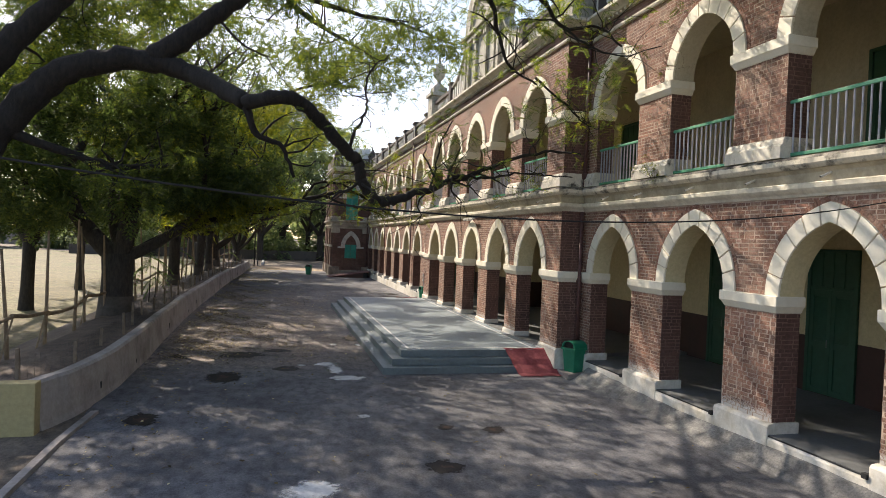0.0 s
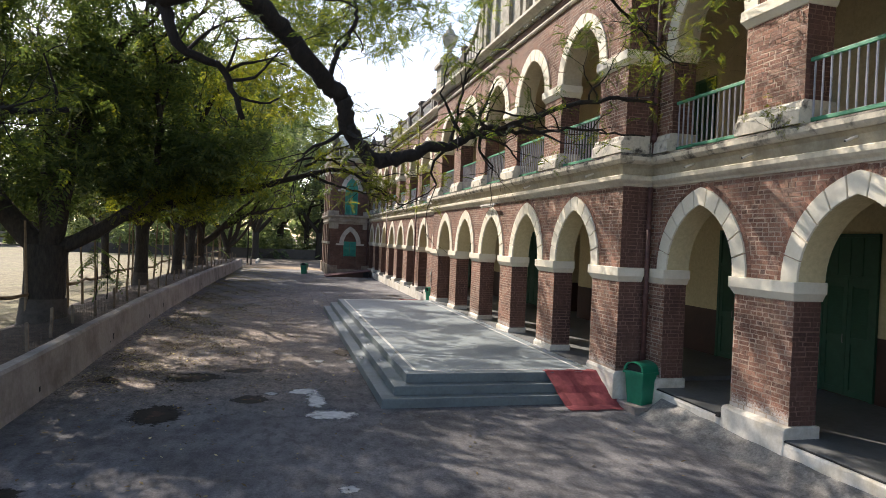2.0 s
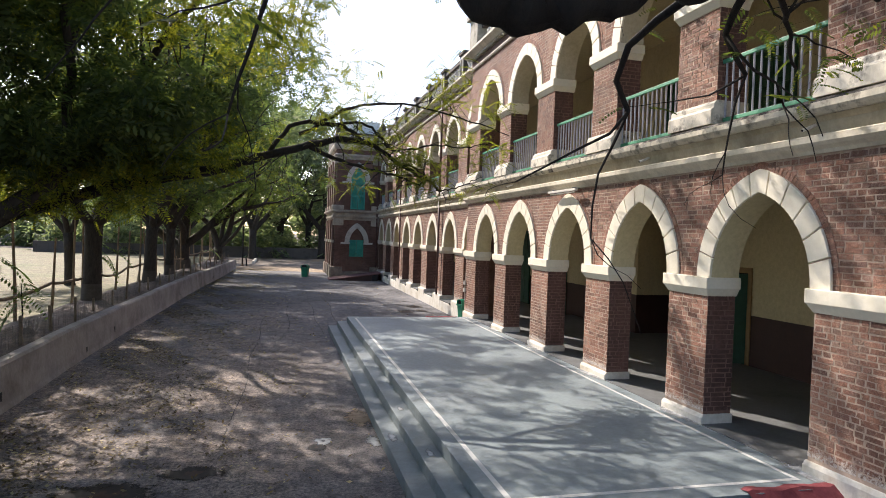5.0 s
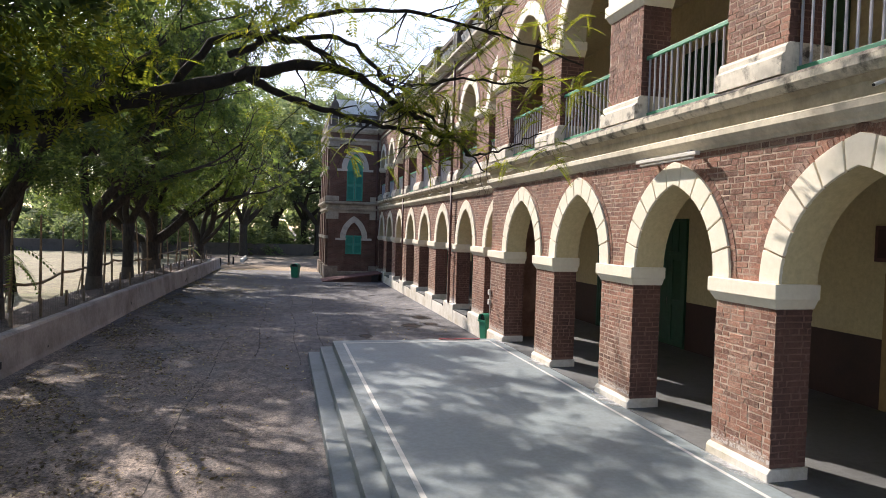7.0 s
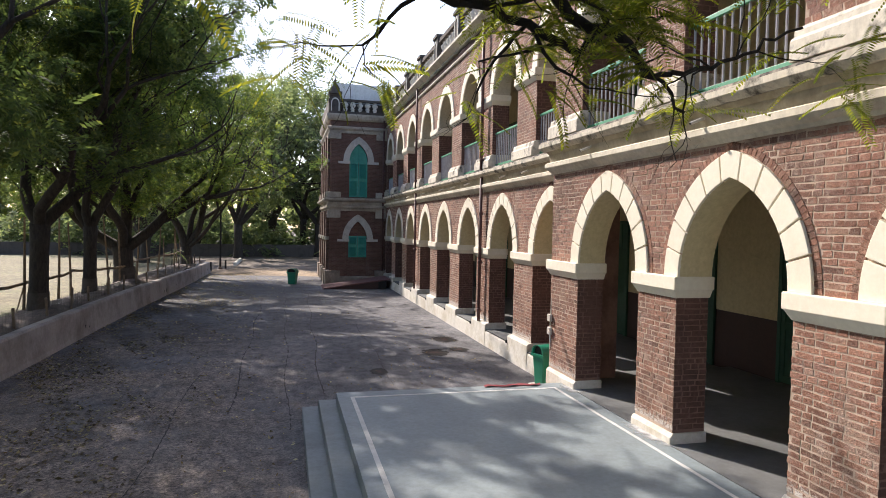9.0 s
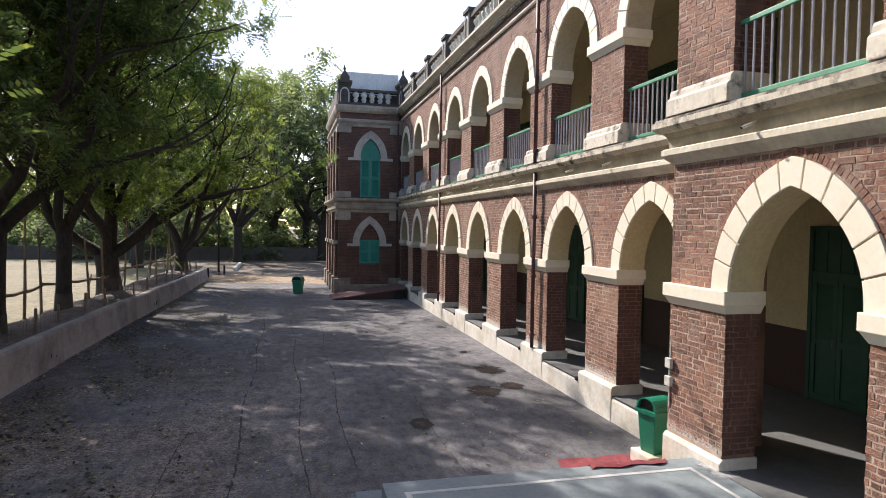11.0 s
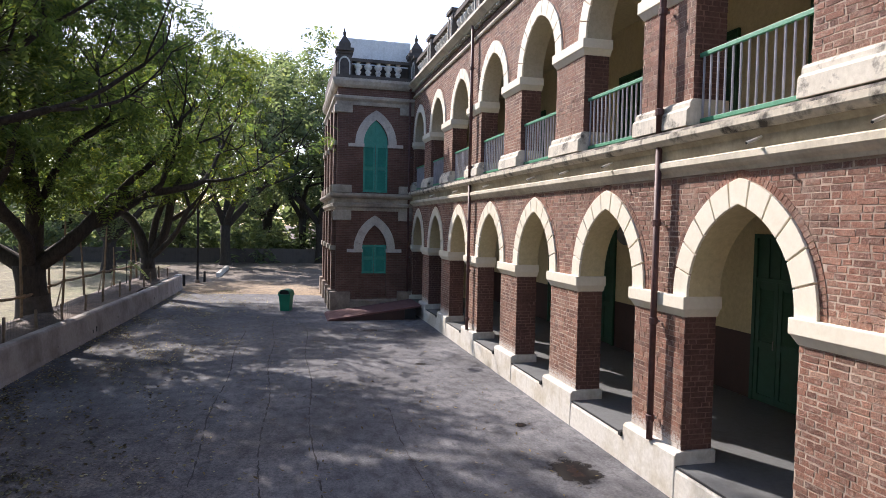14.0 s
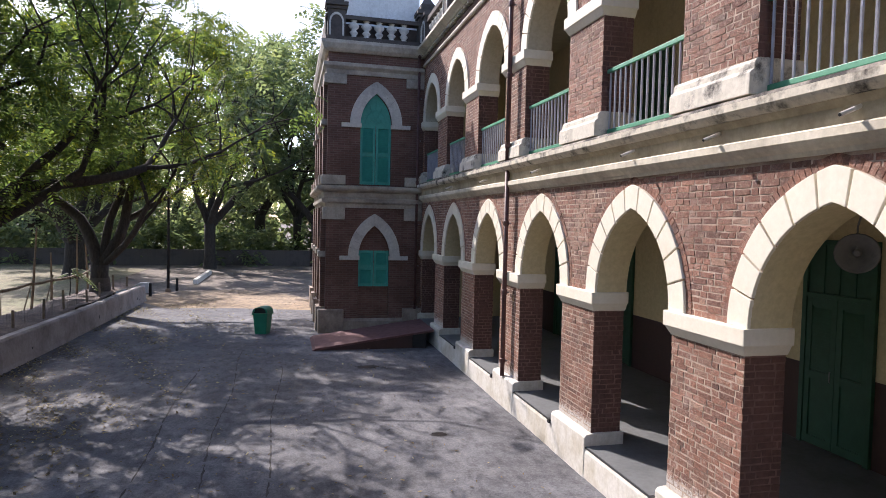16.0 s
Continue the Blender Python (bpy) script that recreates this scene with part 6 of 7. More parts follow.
def doorway(y, z0, width, height):
    """A doorway with an ochre surround, a black panel for its unlit room and a leaf that stands ajar."""
    th = root("open_doorway", (XI, y, z0), "dark open doorway with an ochre surround and a leaf ajar", "doorway", "", "structure")
    for s in (-1, 1):
        b = Build()
        b.box(-0.03, 0.0, s * (width / 2 + 0.06) - 0.06, s * (width / 2 + 0.06) + 0.06, 0.0, height + 0.12)
        part("jamb", bevelled(b.mesh("jamb", [M_OCHRE]), 0.006), th)
    b = Build()
    b.box(-0.028, 0.0, -width / 2 - 0.002, width / 2 + 0.002, height, height + 0.118)
    part("lintel", bevelled(b.mesh("lintel", [M_OCHRE]), 0.006), th)
    # a black sheet on the wall in place of the dark room
    b = Build()
    b.box(-0.012, -0.002, -width / 2, width / 2, 0.0, height)
    part("opening", b.mesh("opening", [M_BLACK]), th, "black panel standing in for the unlit room")
    b = Build()
    b.box(-0.04, 0.0, 0.0, 0.52, 0.02, height - 0.02)
    b.box(-0.052, -0.04, 0.07, 0.45, 0.15, 0.85)
    b.box(-0.052, -0.04, 0.07, 0.45, 1.0, height - 0.14)
    leaf = part("door_leaf", bevelled(b.mesh("door_leaf", [M_GREEN]), 0.005), th, "dark green panelled leaf", (-0.03, -width / 2, 0))
    leaf.rotation_euler = (0, 0, radians(58))


doorway(22.75, 0.53, 1.0, 2.0)


# ---- veranda railings upstairs ----
def railing(x, y, width):
    th = root("veranda_railing", (x, y, 4.845), "veranda railing with grey bars and green rails", "railing", "upstairs railings")
    for name, z in (("bottom_rail", 0.06), ("top_rail", 0.90)):
        b = Build()
        b.box(-0.025, 0.025, -width / 2, width / 2, z - 0.025, z + 0.03)
        part(name, bevelled(b.mesh(name, [M_RAILG]), 0.006), th, "green painted rail")
    b = Build()
    b.tube([(0, 0, 0.08), (0, 0, 0.88)], [0.016, 0.016], 6)
    me = b.mesh("bar", [M_BAR])
    n = round(width / 0.135)
    for i in range(n):
        part("bar", me, th, "", (0, -width / 2 + width * (i + 0.5) / n, 0))
    for s in (-1, 1):
        b = Build()
        b.box(-0.02, 0.02, s * (width / 2 - 0.03) - 0.02, s * (width / 2 - 0.03) + 0.02, 0.0, 0.06)
        part("foot", b.mesh("foot", [M_RAILG]), th)
    return th


first_rail = railing(XM + 0.10, NEAR[0], 2 * LOWHALF)
for y in NEAR[1:] + FAR:
    copy_thing(first_rail, pose(XM + 0.10, y, 4.845))
for y in BAY:
    copy_thing(first_rail, pose(XB + 0.10, y, 4.845))


# ---- pipes, spouts and fittings on the front ----
def rain_pipe(x, y, z0, z1, label="rusty maroon rainwater pipe clamped to the brick pier"):
    th = root("rain_pipe", (x, y, z0), label, "pipe", "rain pipes")
    h, b = z1 - z0, Build()
    b.tube([(0, 0, 0), (0, 0, h)], [0.044, 0.044], 10)
    part("pipe", smooth_on(b.mesh("pipe", [M_PIPE])), th)
    z = 0.25
    while z < h:
        b = Build()
        b.lathe([(0.045, 0), (0.060, 0.01), (0.060, 0.09), (0.045, 0.10)], 10)
        part("collar", b.mesh("collar", [M_PIPE]), th, "", (0, 0, z))
        b = Build()
        b.box(0.0, 0.10, -0.012, 0.012, 0.03, 0.06)
        part("clamp", b.mesh("clamp", [M_STEEL]), th, "", (0, 0, z))
        z += 1.35
    return th


for y in (36.85, 45.95):
    rain_pipe(XM - 0.12, y, 0.60, 4.62)
    rain_pipe(XM - 0.13, y, 4.80, 9.0)
rain_pipe(XM - 0.09, YB0 - 0.10, 4.85, 9.0)
rain_pipe(XM - 0.14, YB0 - 0.12, 0.44, 4.2)
rain_pipe(XM - 0.20, YT - 0.10, 0.5, 9.0)


def spout_thing(x, y):
    th = root("drain_spout", (x, y, 4.52), "short pale drain spout in the cornice", "spout", "drain spouts")
    b = Build()
    b.tube([(0.03, 0, 0.03), (-0.19, 0, -0.06)], [0.019, 0.019], 8)
    part("pipe", b.mesh("pipe", [M_PLINTH]), th)
    b = Build()
    b.tube([(-0.191, 0, -0.0605), (-0.195, 0, -0.0622)], [0.014, 0.014], 8)
    part("mouth", b.mesh("mouth", [M_BLACK]), th)
    return th


s0 = spout_thing(XM - 0.06, 35.0)
for y in (4.6, 6.1, 7.9, 9.4, 11.0, 12.8, 14.2, 33.5, 38.2, 39.8, 41.4, 44.4, 47.4, 50.4):
    copy_thing(s0, pose(XM - 0.06, y, 4.52))
for y in (16.6, 20.0, 26.4, 29.2):
    copy_thing(s0, pose(XB - 0.06, y, 4.52))


def tube_lamp():
    th = root("tube_lamp", (XB - 0.14, 23.15, 4.14), "unlit tube lamp on a bracket above the arch", "lamp")
    b = Build()
    b.box(-0.05, 0.02, -0.68, 0.68, 0.0, 0.05)
    part("housing", bevelled(b.mesh("housing", [M_WHITEW]), 0.008), th)
    b = Build()
    b.tube([(-0.02, -0.6, -0.025), (-0.02, 0.6, -0.025)], [0.016, 0.016], 8)
    part("tube", b.mesh("tube", [M_WHITEW]), th)
    for s in (-1, 1):
        b = Build()
        b.box(-0.02, 0.14, s * 0.5 - 0.02, s * 0.5 + 0.02, 0.05, 0.075)
        part("bracket", b.mesh("bracket", [M_STEEL]), th)


tube_lamp()


def loudspeaker():
    th = root("horn_loudspeaker", (7.86, 38.72, 3.40), "grey horn loudspeaker hanging under the arch", "loudspeaker")
    th.scale = (0.78, 0.78, 0.78)
    b = Build()
    b.lathe([(0.055, 0.30), (0.06, 0.22), (0.10, 0.12), (0.20, 0.02), (0.225, 0.0), (0.205, 0.012), (0.09, 0.13), (0.03, 0.16)], 20)
    horn = part("horn", smooth_on(b.mesh("horn", [M_HORN])), th)
    b = Build()
    b.lathe([(0.03, 0.05), (0.045, 0.08), (0.04, 0.15)], 12)
    part("centre_plug", b.mesh("centre_plug", [M_HORN]), horn)
    turn = Vector((-0.72, -0.69, 0.0)).to_track_quat("-Z", "Y").to_euler()
    horn.rotation_euler = turn
    b = Build()
    b.tube([(0.1, 0.1, 0.02), (0.1, 0.1, 0.30), (0.06, 0.0, 0.50)], [0.012] * 3, 6)
    part("bracket", b.mesh("bracket", [M_STEEL]), th)


loudspeaker()


def ledge_weed(y, seed):
    """A dry weed that has rooted in a crack of the cornice."""
    rng = np.random.default_rng(seed)
    th = root("weed", (XM - 0.15, y, 4.795), "dry straggling weed rooted in the cornice ledge", "weed", "weeds on the cornice")
    b, tips = Build(), []
    for _ in range(9):
        grow(b, rng, Vector((rng.normal(0, 0.02), rng.normal(0, 0.05), 0.0)), Vector((rng.normal(-0.2, 0.3), rng.normal(0, 1.0), rng.uniform(0.25, 0.8))), rng.uniform(0.18, 0.32), 0.005, 2, tips, 0.6, 4, 0.02, (1, 3), 0.5)
    part("stems", b.mesh("stems", [M_TRUNK]), th)
    pos = np.array([list(p) for p, _ in tips if rng.random() < 0.7])
    part("leaves", quads_mesh("leaves", leaves_at(pos, rng, 3, 0.05, 0.03, 0.010), [M_FEATHER]), th)


ledge_weed(12.25, 7)


# ---- bins ----
def bin_body(w, h, taper):
    b = Build()
    n = 0
    lo, hi = w * taper / 2, w / 2
    b.v += [(x * lo, y * lo, 0.0) for x, y in ((-1, -1), (1, -1), (1, 1), (-1, 1))] + [(x * hi, y * hi, h) for x, y in ((-1, -1), (1, -1), (1, 1), (-1, 1))]
    b.f += [(3, 2, 1, 0)] + [(i, (i + 1) % 4, 4 + (i + 1) % 4, 4 + i) for i in range(4)]
    n = len(b.v)
    k = hi - 0.02
    b.v += [(x * k, y * k, h) for x, y in ((-1, -1), (1, -1), (1, 1), (-1, 1))] + [(x * k * 0.9, y * k * 0.9, h * 0.55) for x, y in ((-1, -1), (1, -1), (1, 1), (-1, 1))]
    b.f += [(4 + i, 4 + (i + 1) % 4, n + (i + 1) % 4, n + i) for i in range(4)] + [(n + i, n + (i + 1) % 4, n + 4 + (i + 1) % 4, n + 4 + i) for i in range(4)] + [(n + 4, n + 5, n + 6, n + 7)]
    b.m += [0] * 14
    return bevelled(b.mesh("body", [M_BIN]), 0.02, 40)


def hood_mesh(w, h0, rise):
    """A rounded hood, open at its front, towards -x."""
    b, hi, k = Build(), w / 2 + 0.012, 10
    prof = [(hi * math.cos(math.pi * i / k), h0 + rise * math.sin(math.pi * i / k) ** 0.7) for i in range(k + 1)]
    for i in range(k):
        (ya, za), (yb, zb) = prof[i], prof[i + 1]
        b.quad((-hi, ya, za), (-hi, yb, zb), (hi, yb, zb), (hi, ya, za))
        za2, zb2 = h0 + 0.03 + (za - h0) * 0.74, h0 + 0.03 + (zb - h0) * 0.74
        b.quad((-hi, ya, za), (-hi, ya * 0.8, za2), (-hi, yb * 0.8, zb2), (-hi, yb, zb))
        b.quad((hi, ya, za), (hi, yb, zb), (hi, yb, h0), (hi, ya, h0))
        b.quad((-hi, ya * 0.8, za2), (-hi + 0.05, ya * 0.8, za2), (-hi + 0.05, yb * 0.8, zb2), (-hi, yb * 0.8, zb2))
        b.quad((-hi + 0.06, ya * 0.9, za - 0.02), (-hi + 0.06, yb * 0.9, zb - 0.02), (-hi + 0.06, yb * 0.9, h0), (-hi + 0.06, ya * 0.9, h0), 1)
    b.box(-hi - 0.01, hi + 0.01, -hi - 0.01, hi + 0.01, h0 - 0.05, h0)
    return b.mesh("hood", [M_BIN, M_BLACK])


def hooded_bin(x, y, z, turn, w, h, label, stand):
    th = root("litter_bin", (x, y, z), label, "bin", "green litter bins")
    part("body", bin_body(w, h * 0.74, 0.78), th)
    part("hood", hood_mesh(w, h * 0.76, h * 0.22), th)
    if stand:
        b = Build()
        b.tube([(0.02, w / 2 + 0.03, -z), (0.02, w / 2 + 0.03, h * 0.8)], [0.022, 0.022], 8)
        b.box(-0.06, 0.06, w / 2 - 0.02, w / 2 + 0.05, h * 0.5, h * 0.56)
        part("post", b.mesh("post", [M_POST]), th)
    th.rotation_euler = (0, 0, radians(turn))
    return th


hooded_bin(7.0, 15.12, 0.13, 20, 0.42, 0.80, "green plastic litter bin with a rounded hood beside the bay", False)
b = Build()
b.box(6.70, 7.20, 14.78, 15.44, -0.02, 0.13)
tagged(part("concrete_block", bevelled(b.mesh("concrete_block", [M_WALL]), 0.02)), "flat concrete block under the green bin", "block")
hooded_bin(6.80, 31.22, 0.20, 12, 0.35, 0.80, "green plastic litter bin with a rounded hood at the bay corner", False)
b = Build()
b.box(6.56, 7.08, 30.98, 31.46, -0.02, 0.20)
tagged(part("concrete_block", bevelled(b.mesh("concrete_block", [M_PLINTH]), 0.02)), "low concrete block under the corner bin", "block")


yard_bin = hooded_bin(2.35, 54.6, 0.0, 70, 0.46, 0.86, "green plastic litter bin with a rounded hood out in the yard", False)

# ---- carpet and ramp ----
def carpet(rows, label):
    """rows: (y, z, x of one edge, x of the other) from the top of the platform to the ground."""
    b, n = Build(), 14
    for j in range(len(rows) - 1):
        for i in range(n):
            p = []
            for ii, jj in ((i, j), (i + 1, j), (i + 1, j + 1), (i, j + 1)):
                y, z, xa, xb = rows[jj]
                t = ii / n
                w = abs(0.012 * math.sin(t * 9 + jj * 1.3) + 0.008 * math.sin(t * 23))
                p.append((xa + (xb - xa) * t, y + 0.03 * math.sin(ii * 0.9), z + w))
            b.quad(*p)
    me = smooth_on(b.mesh("carpet", [M_RED]))
    tagged(part("carpet", me), label, "carpet", "red carpets")


def carpet_rows(y0, way, xa, xb, xc, xd, reach=1.12):
    """The fall of the cloth over three steps, from y0 outwards."""
    fall = ((0.0, 0.524), (0.10, 0.526), (0.20, 0.46), (0.34, 0.375), (0.46, 0.31), (0.60, 0.205), (0.74, 0.13), (0.90, 0.04), (1.02, 0.014), (reach, 0.012))
    return [(y0 + way * d, z, xa + (xc - xa) * d / reach, xb + (xd - xb) * d / reach) for d, z in fall]


carpet(carpet_rows(16.24, -1, 5.5, 6.62, 5.62, 6.80), "faded red carpet laid over the front steps of the platform")
carpet(carpet_rows(30.03, 1, 5.2, 6.2, 5.5, 6.9, 1.62), "faded red carpet laid over the back steps of the platform")


def conduit():
    th = root("conduit", (XB - 0.012, YB1 - 0.04, 1.0), "white conduit with two switch boxes on the bay corner", "conduit")
    b = Build()
    b.tube([(0, 0, 0.0), (0, 0.01, 0.5), (0.02, 0.0, 0.95)], [0.014] * 3, 6)
    part("pipe", b.mesh("pipe", [M_WHITEW]), th)
    for z in (0.28, 0.52):
        b = Build()
        b.box(-0.05, 0.0, -0.07, 0.05, z, z + 0.13)
        part("switch_box", bevelled(b.mesh("switch_box", [M_WHITEW]), 0.008), th)


conduit()


def ramp_thing():
    th = root("access_ramp", (0, 0, 0), "low brick ramp with a faded red surface", "ramp")
    b = Build()
    b.prism([(3.85, -0.02), (6.95, -0.02), (6.95, 0.46), (3.95, 0.03)], "y", 51.75, 53.6)
    part("body", b.mesh("body", [M_DADO]), th)
    b = Build()
    b.prism([(3.75, -0.01), (3.82, 0.0), (7.15, 0.465), (7.15, 0.53), (3.85, 0.065)], "y", 51.68, 53.7)
    part("surface", bevelled(b.mesh("surface", [M_RAMP]), 0.01), th)
    # a black sheet painted as the unlit recess
    b = Build()
    b.box(6.55, 6.93, 51.72, 51.76, 0.02, 0.40)
    part("opening", b.mesh("opening", [M_BLACK]), th)


ramp_thing()

# ---- puddles, stains and spills on the yard ----
def blot_mesh():
    b, n = Build(), 40
    b.v += [(1.6 * math.cos(2 * math.pi * i / n), 1.6 * math.sin(2 * math.pi * i / n), 0.0) for i in range(n)]
    b.f.append(tuple(range(n)))
    b.m.append(0)
    return b


WET_ME, LIMEGLINT_ME = blot_mesh().mesh("damp_patch", [M_WET]), blot_mesh().mesh("lime_spill", [M_LIMEGLINT])


def blot(x, y, rx, ry, me, name, label, z=0.004):
    ob = part(name, me, None, label, (x, y, z))
    ob.scale = (rx * 1.35, ry * 1.35, 1.0)
    return tagged(ob, label, "stain", "stains on the yard")


WETL, LIMEGLINTL = "dark damp patch on the worn asphalt", "pale lime spill and painted puddle glint on the worn asphalt"
for i, (x, y, rx, ry) in enumerate(((-2.6, 12.4, 0.30, 0.42), (-1.48, 15.67, 0.42, 0.62), (2.1, 9.4, 0.30, 0.28), (-1.23, 18.4, 0.60, 0.46), (-2.74, 18.3, 0.3, 0.3), (3.43, 11.05, 0.2, 0.22), (-0.3, 19.0, 0.4, 0.25), (5.66, 35.55, 0.36, 0.46), (6.36, 37.37, 0.34, 0.50), (6.38, 35.85, 0.26, 0.32), (3.95, 33.7, 0.20, 0.35), (6.36, 39.5, 0.11, 0.13), (5.0, 49.6, 0.30, 0.18), (2.6, 11.3, 0.16, 0.18), (-0.05, 16.5, 0.34, 0.30), (1.27, 19.75, 0.13, 0.16), (5.6, 44.5, 0.16, 0.12))):
    blot(x, y, rx, ry, WET_ME, "damp_patch", WETL, 0.004 + 0.0002 * i)
# the one at y 8.8 is sky reflected in a puddle, painted pale
for i, (x, y, rx, ry) in enumerate(((1.39, 20.0, 0.14, 0.18), (1.25, 12.15, 0.13, 0.14), (0.1, 8.8, 0.42, 0.34), (0.3, 16.9, 0.14, 0.14))):
    blot(x, y, rx, ry, LIMEGLINT_ME, "lime_spill", LIMEGLINTL, 0.0075 + 0.0002 * i)


M_SPLASH = blot_mat("lime_splash", (0.34, 0.345, 0.345), (0.52, 0.525, 0.52), 0.9, soft=0.26)
SPLASH_ME = blot_mesh().mesh("lime_splash", [M_SPLASH])
for i, (a, c) in enumerate(zip([YB0] + BAY, BAY + [YB1])):
    ob = part("lime_splash", SPLASH_ME, None, "", (XB - 0.02, (a + c) / 2, 0.5275))
    ob.scale = (0.30, 0.85 if 0 < i < 5 else 0.5, 1.0)
    tagged(ob, "whitewash splashed round the pier foot", "stain", "whitewash splashes")


M_SPILL = blot_mat("thick_lime_and_glint", (0.46, 0.46, 0.455), (0.66, 0.66, 0.65), 0.9, soft=0.16)
SPILL_ME = blot_mesh().mesh("lime_spill", [M_SPILL])
# the last one paints more of that puddle's sky reflection
for i, (x, y, rx, ry) in enumerate(((0.90, 17.0, 0.32, 0.26), (1.10, 16.3, 0.20, 0.60), (1.32, 15.35, 0.46, 0.32), (0.15, 8.8, 0.40, 0.34))):
    blot(x, y, rx, ry, SPILL_ME, "lime_spill", LIMEGLINTL, 0.0105 + 0.0003 * i)
M_SAND = blot_mat("spilled_sand", (0.20, 0.145, 0.10), (0.31, 0.235, 0.165), 0.95, soft=0.2)
SAND_ME = blot_mesh().mesh("sand_spill", [M_SAND])
blot(2.05, 21.1, 0.28, 0.6, SAND_ME, "sand_spill", "brown sand spilled beside the platform step", 0.0105)
for x, y, z, rx, ry in ((2.33, 19.5, 0.176, 0.09, 0.34), (2.60, 18.3, 0.346, 0.08, 0.22), (2.60, 20.4, 0.346, 0.07, 0.18), (2.12, 19.9, 0.009, 0.16, 0.4)):
    ob = part("plaster_chip", SPLASH_ME, None, "", (x, y, z))
    ob.scale = (rx, ry, 1.0)
    tagged(ob, "pale chipped plaster on the platform step", "stain", "chipped plaster")


def fallen_leaves():
    rng = np.random.default_rng(7)
    n = 7000
    p = np.stack([rng.uniform(-3.3, 6.6, n), rng.uniform(6, 62, n), np.full(n, 0.012)], 1)
    edge = rng.random(n) < 0.45
    p[edge, 0] = -3.2 + np.abs(rng.normal(0, 1.7, edge.sum()))
    p = p[~((p[:, 0] > 2.1) & (p[:, 1] > 15.4) & (p[:, 1] < 30.8)) & (p[:, 0] > -3.3) & (rng.random(n) < np.clip((p[:, 1] - 14.0) / 5.0, 0.25, 1.0))]
    rot = rotations(len(p), rng, 0.12)
    tpl = np.array([[-0.045, 0, 0], [0, -0.016, 0.006], [0.05, 0, 0], [0, 0.016, 0.006]])
    q = np.einsum("nij,lj->nli", rot, tpl) * rng.uniform(0.25, 1.15, len(p))[:, None, None] + p[:, None, :]
    ob = part("fallen_leaves", quads_mesh("fallen_leaves", q, [M_DRY]))
    tagged(ob, "scattered dry brown leaves on the yard", "leaves", "", "stuff")


def crumbs():
    """Leaf crumbs and grit, thick along the trees and in drifts."""
    rng = np.random.default_rng(17)
    n = 260000
    p = np.stack([rng.uniform(-3.4, 5.5, n), rng.uniform(7, 62, n), np.full(n, 0.008)], 1)
    drift = np.sin(p[:, 0] * 1.7 + np.sin(p[:, 1] * 0.9)) * np.sin(p[:, 1] * 0.8 + 1.3 * np.sin(p[:, 0] * 0.7)) + 0.6 * np.sin(p[:, 0] * 5.1 + p[:, 1] * 2.3)
    want = np.clip((1.6 - p[:, 0]) / 4.5, 0.03, 1.0) * np.clip(0.35 + 0.5 * drift, 0.03, 1.0)
    want *= np.clip((p[:, 1] - 16.8) / 2.5, 0.06, 1.0)
    p = p[rng.random(n) < want * 0.9]
    p = p[~((p[:, 0] > 2.2) & (p[:, 1] > 15.4) & (p[:, 1] < 30.8)) & (p[:, 0] > -4.0 + 0.02 * (p[:, 1] - 12.0))]
    rot = rotations(len(p), rng, 0.25)
    tpl = np.array([[-0.022, -0.008, 0], [0.006, -0.014, 0.004], [0.024, 0.006, 0.010], [-0.008, 0.013, 0.003]])
    q = np.einsum("nij,lj->nli", rot, tpl) * (0.5 + 1.4 * rng.random(len(p)) ** 2)[:, None, None] + p[:, None, :]
    tagged(part("litter", quads_mesh("litter", q, [M_CRUMB])), "crumbs of dry leaves and grit on the yard", "litter", "", "stuff")


M_CRUMB = leaf_mat("leaf_crumb", (0.04, 0.03, 0.022), (0.10, 0.075, 0.05), (0.34, 0.29, 0.22), (0.45, 0.40, 0.33))
crumbs()
M_DRY = leaf_mat("dry_leaf", (0.06, 0.04, 0.022), (0.12, 0.08, 0.04), (0.22, 0.17, 0.09), (0.3, 0.26, 0.16))
fallen_leaves()


# ---- fences along the bank ----
def short_post(y, dx, h, lean):
    th = root("fence_post", (lwx(y) - 0.50 + dx, y, 0.56), "short brown weathered fence stake on the bank", "post", "short fence posts")
    b = Build()
    b.prism([(-0.03, -0.2), (0.03, -0.2), (0.026 + lean, h - 0.02), (0.012 + lean, h), (-0.03 + lean, h - 0.01)], "y", -0.026, 0.026)
    part("post", bevelled(b.mesh("post", [M_POST]), 0.006), th)
    return th


rng_f = np.random.default_rng(5)
for i in range(30):
    short_post(12.3 + 1.72 * i, rng_f.normal(0, 0.05), 0.62 + rng_f.uniform(-0.08, 0.14), rng_f.normal(0, 0.03))


def net():
    b, r = Build(), 0.0015
    y = 12.3
    while y < 62:
        x = lwx(y) - 0.50
        b.box(x - r, x + r, y - r, y + r, 0.56, 1.14)
        y += 0.16
    for k in range(6):
        z = 0.58 + 0.105 * k
        line = [12.4 + 1.55 * i for i in range(33)]
        b.tube([(lwx(v) - 0.50, v, z) for v in line], [r] * 33, 4)
    tagged(part("wire_net", b.mesh("wire_net", [M_WIRE])), "thin wire netting between the short posts", "fence", "", "stuff")


net()


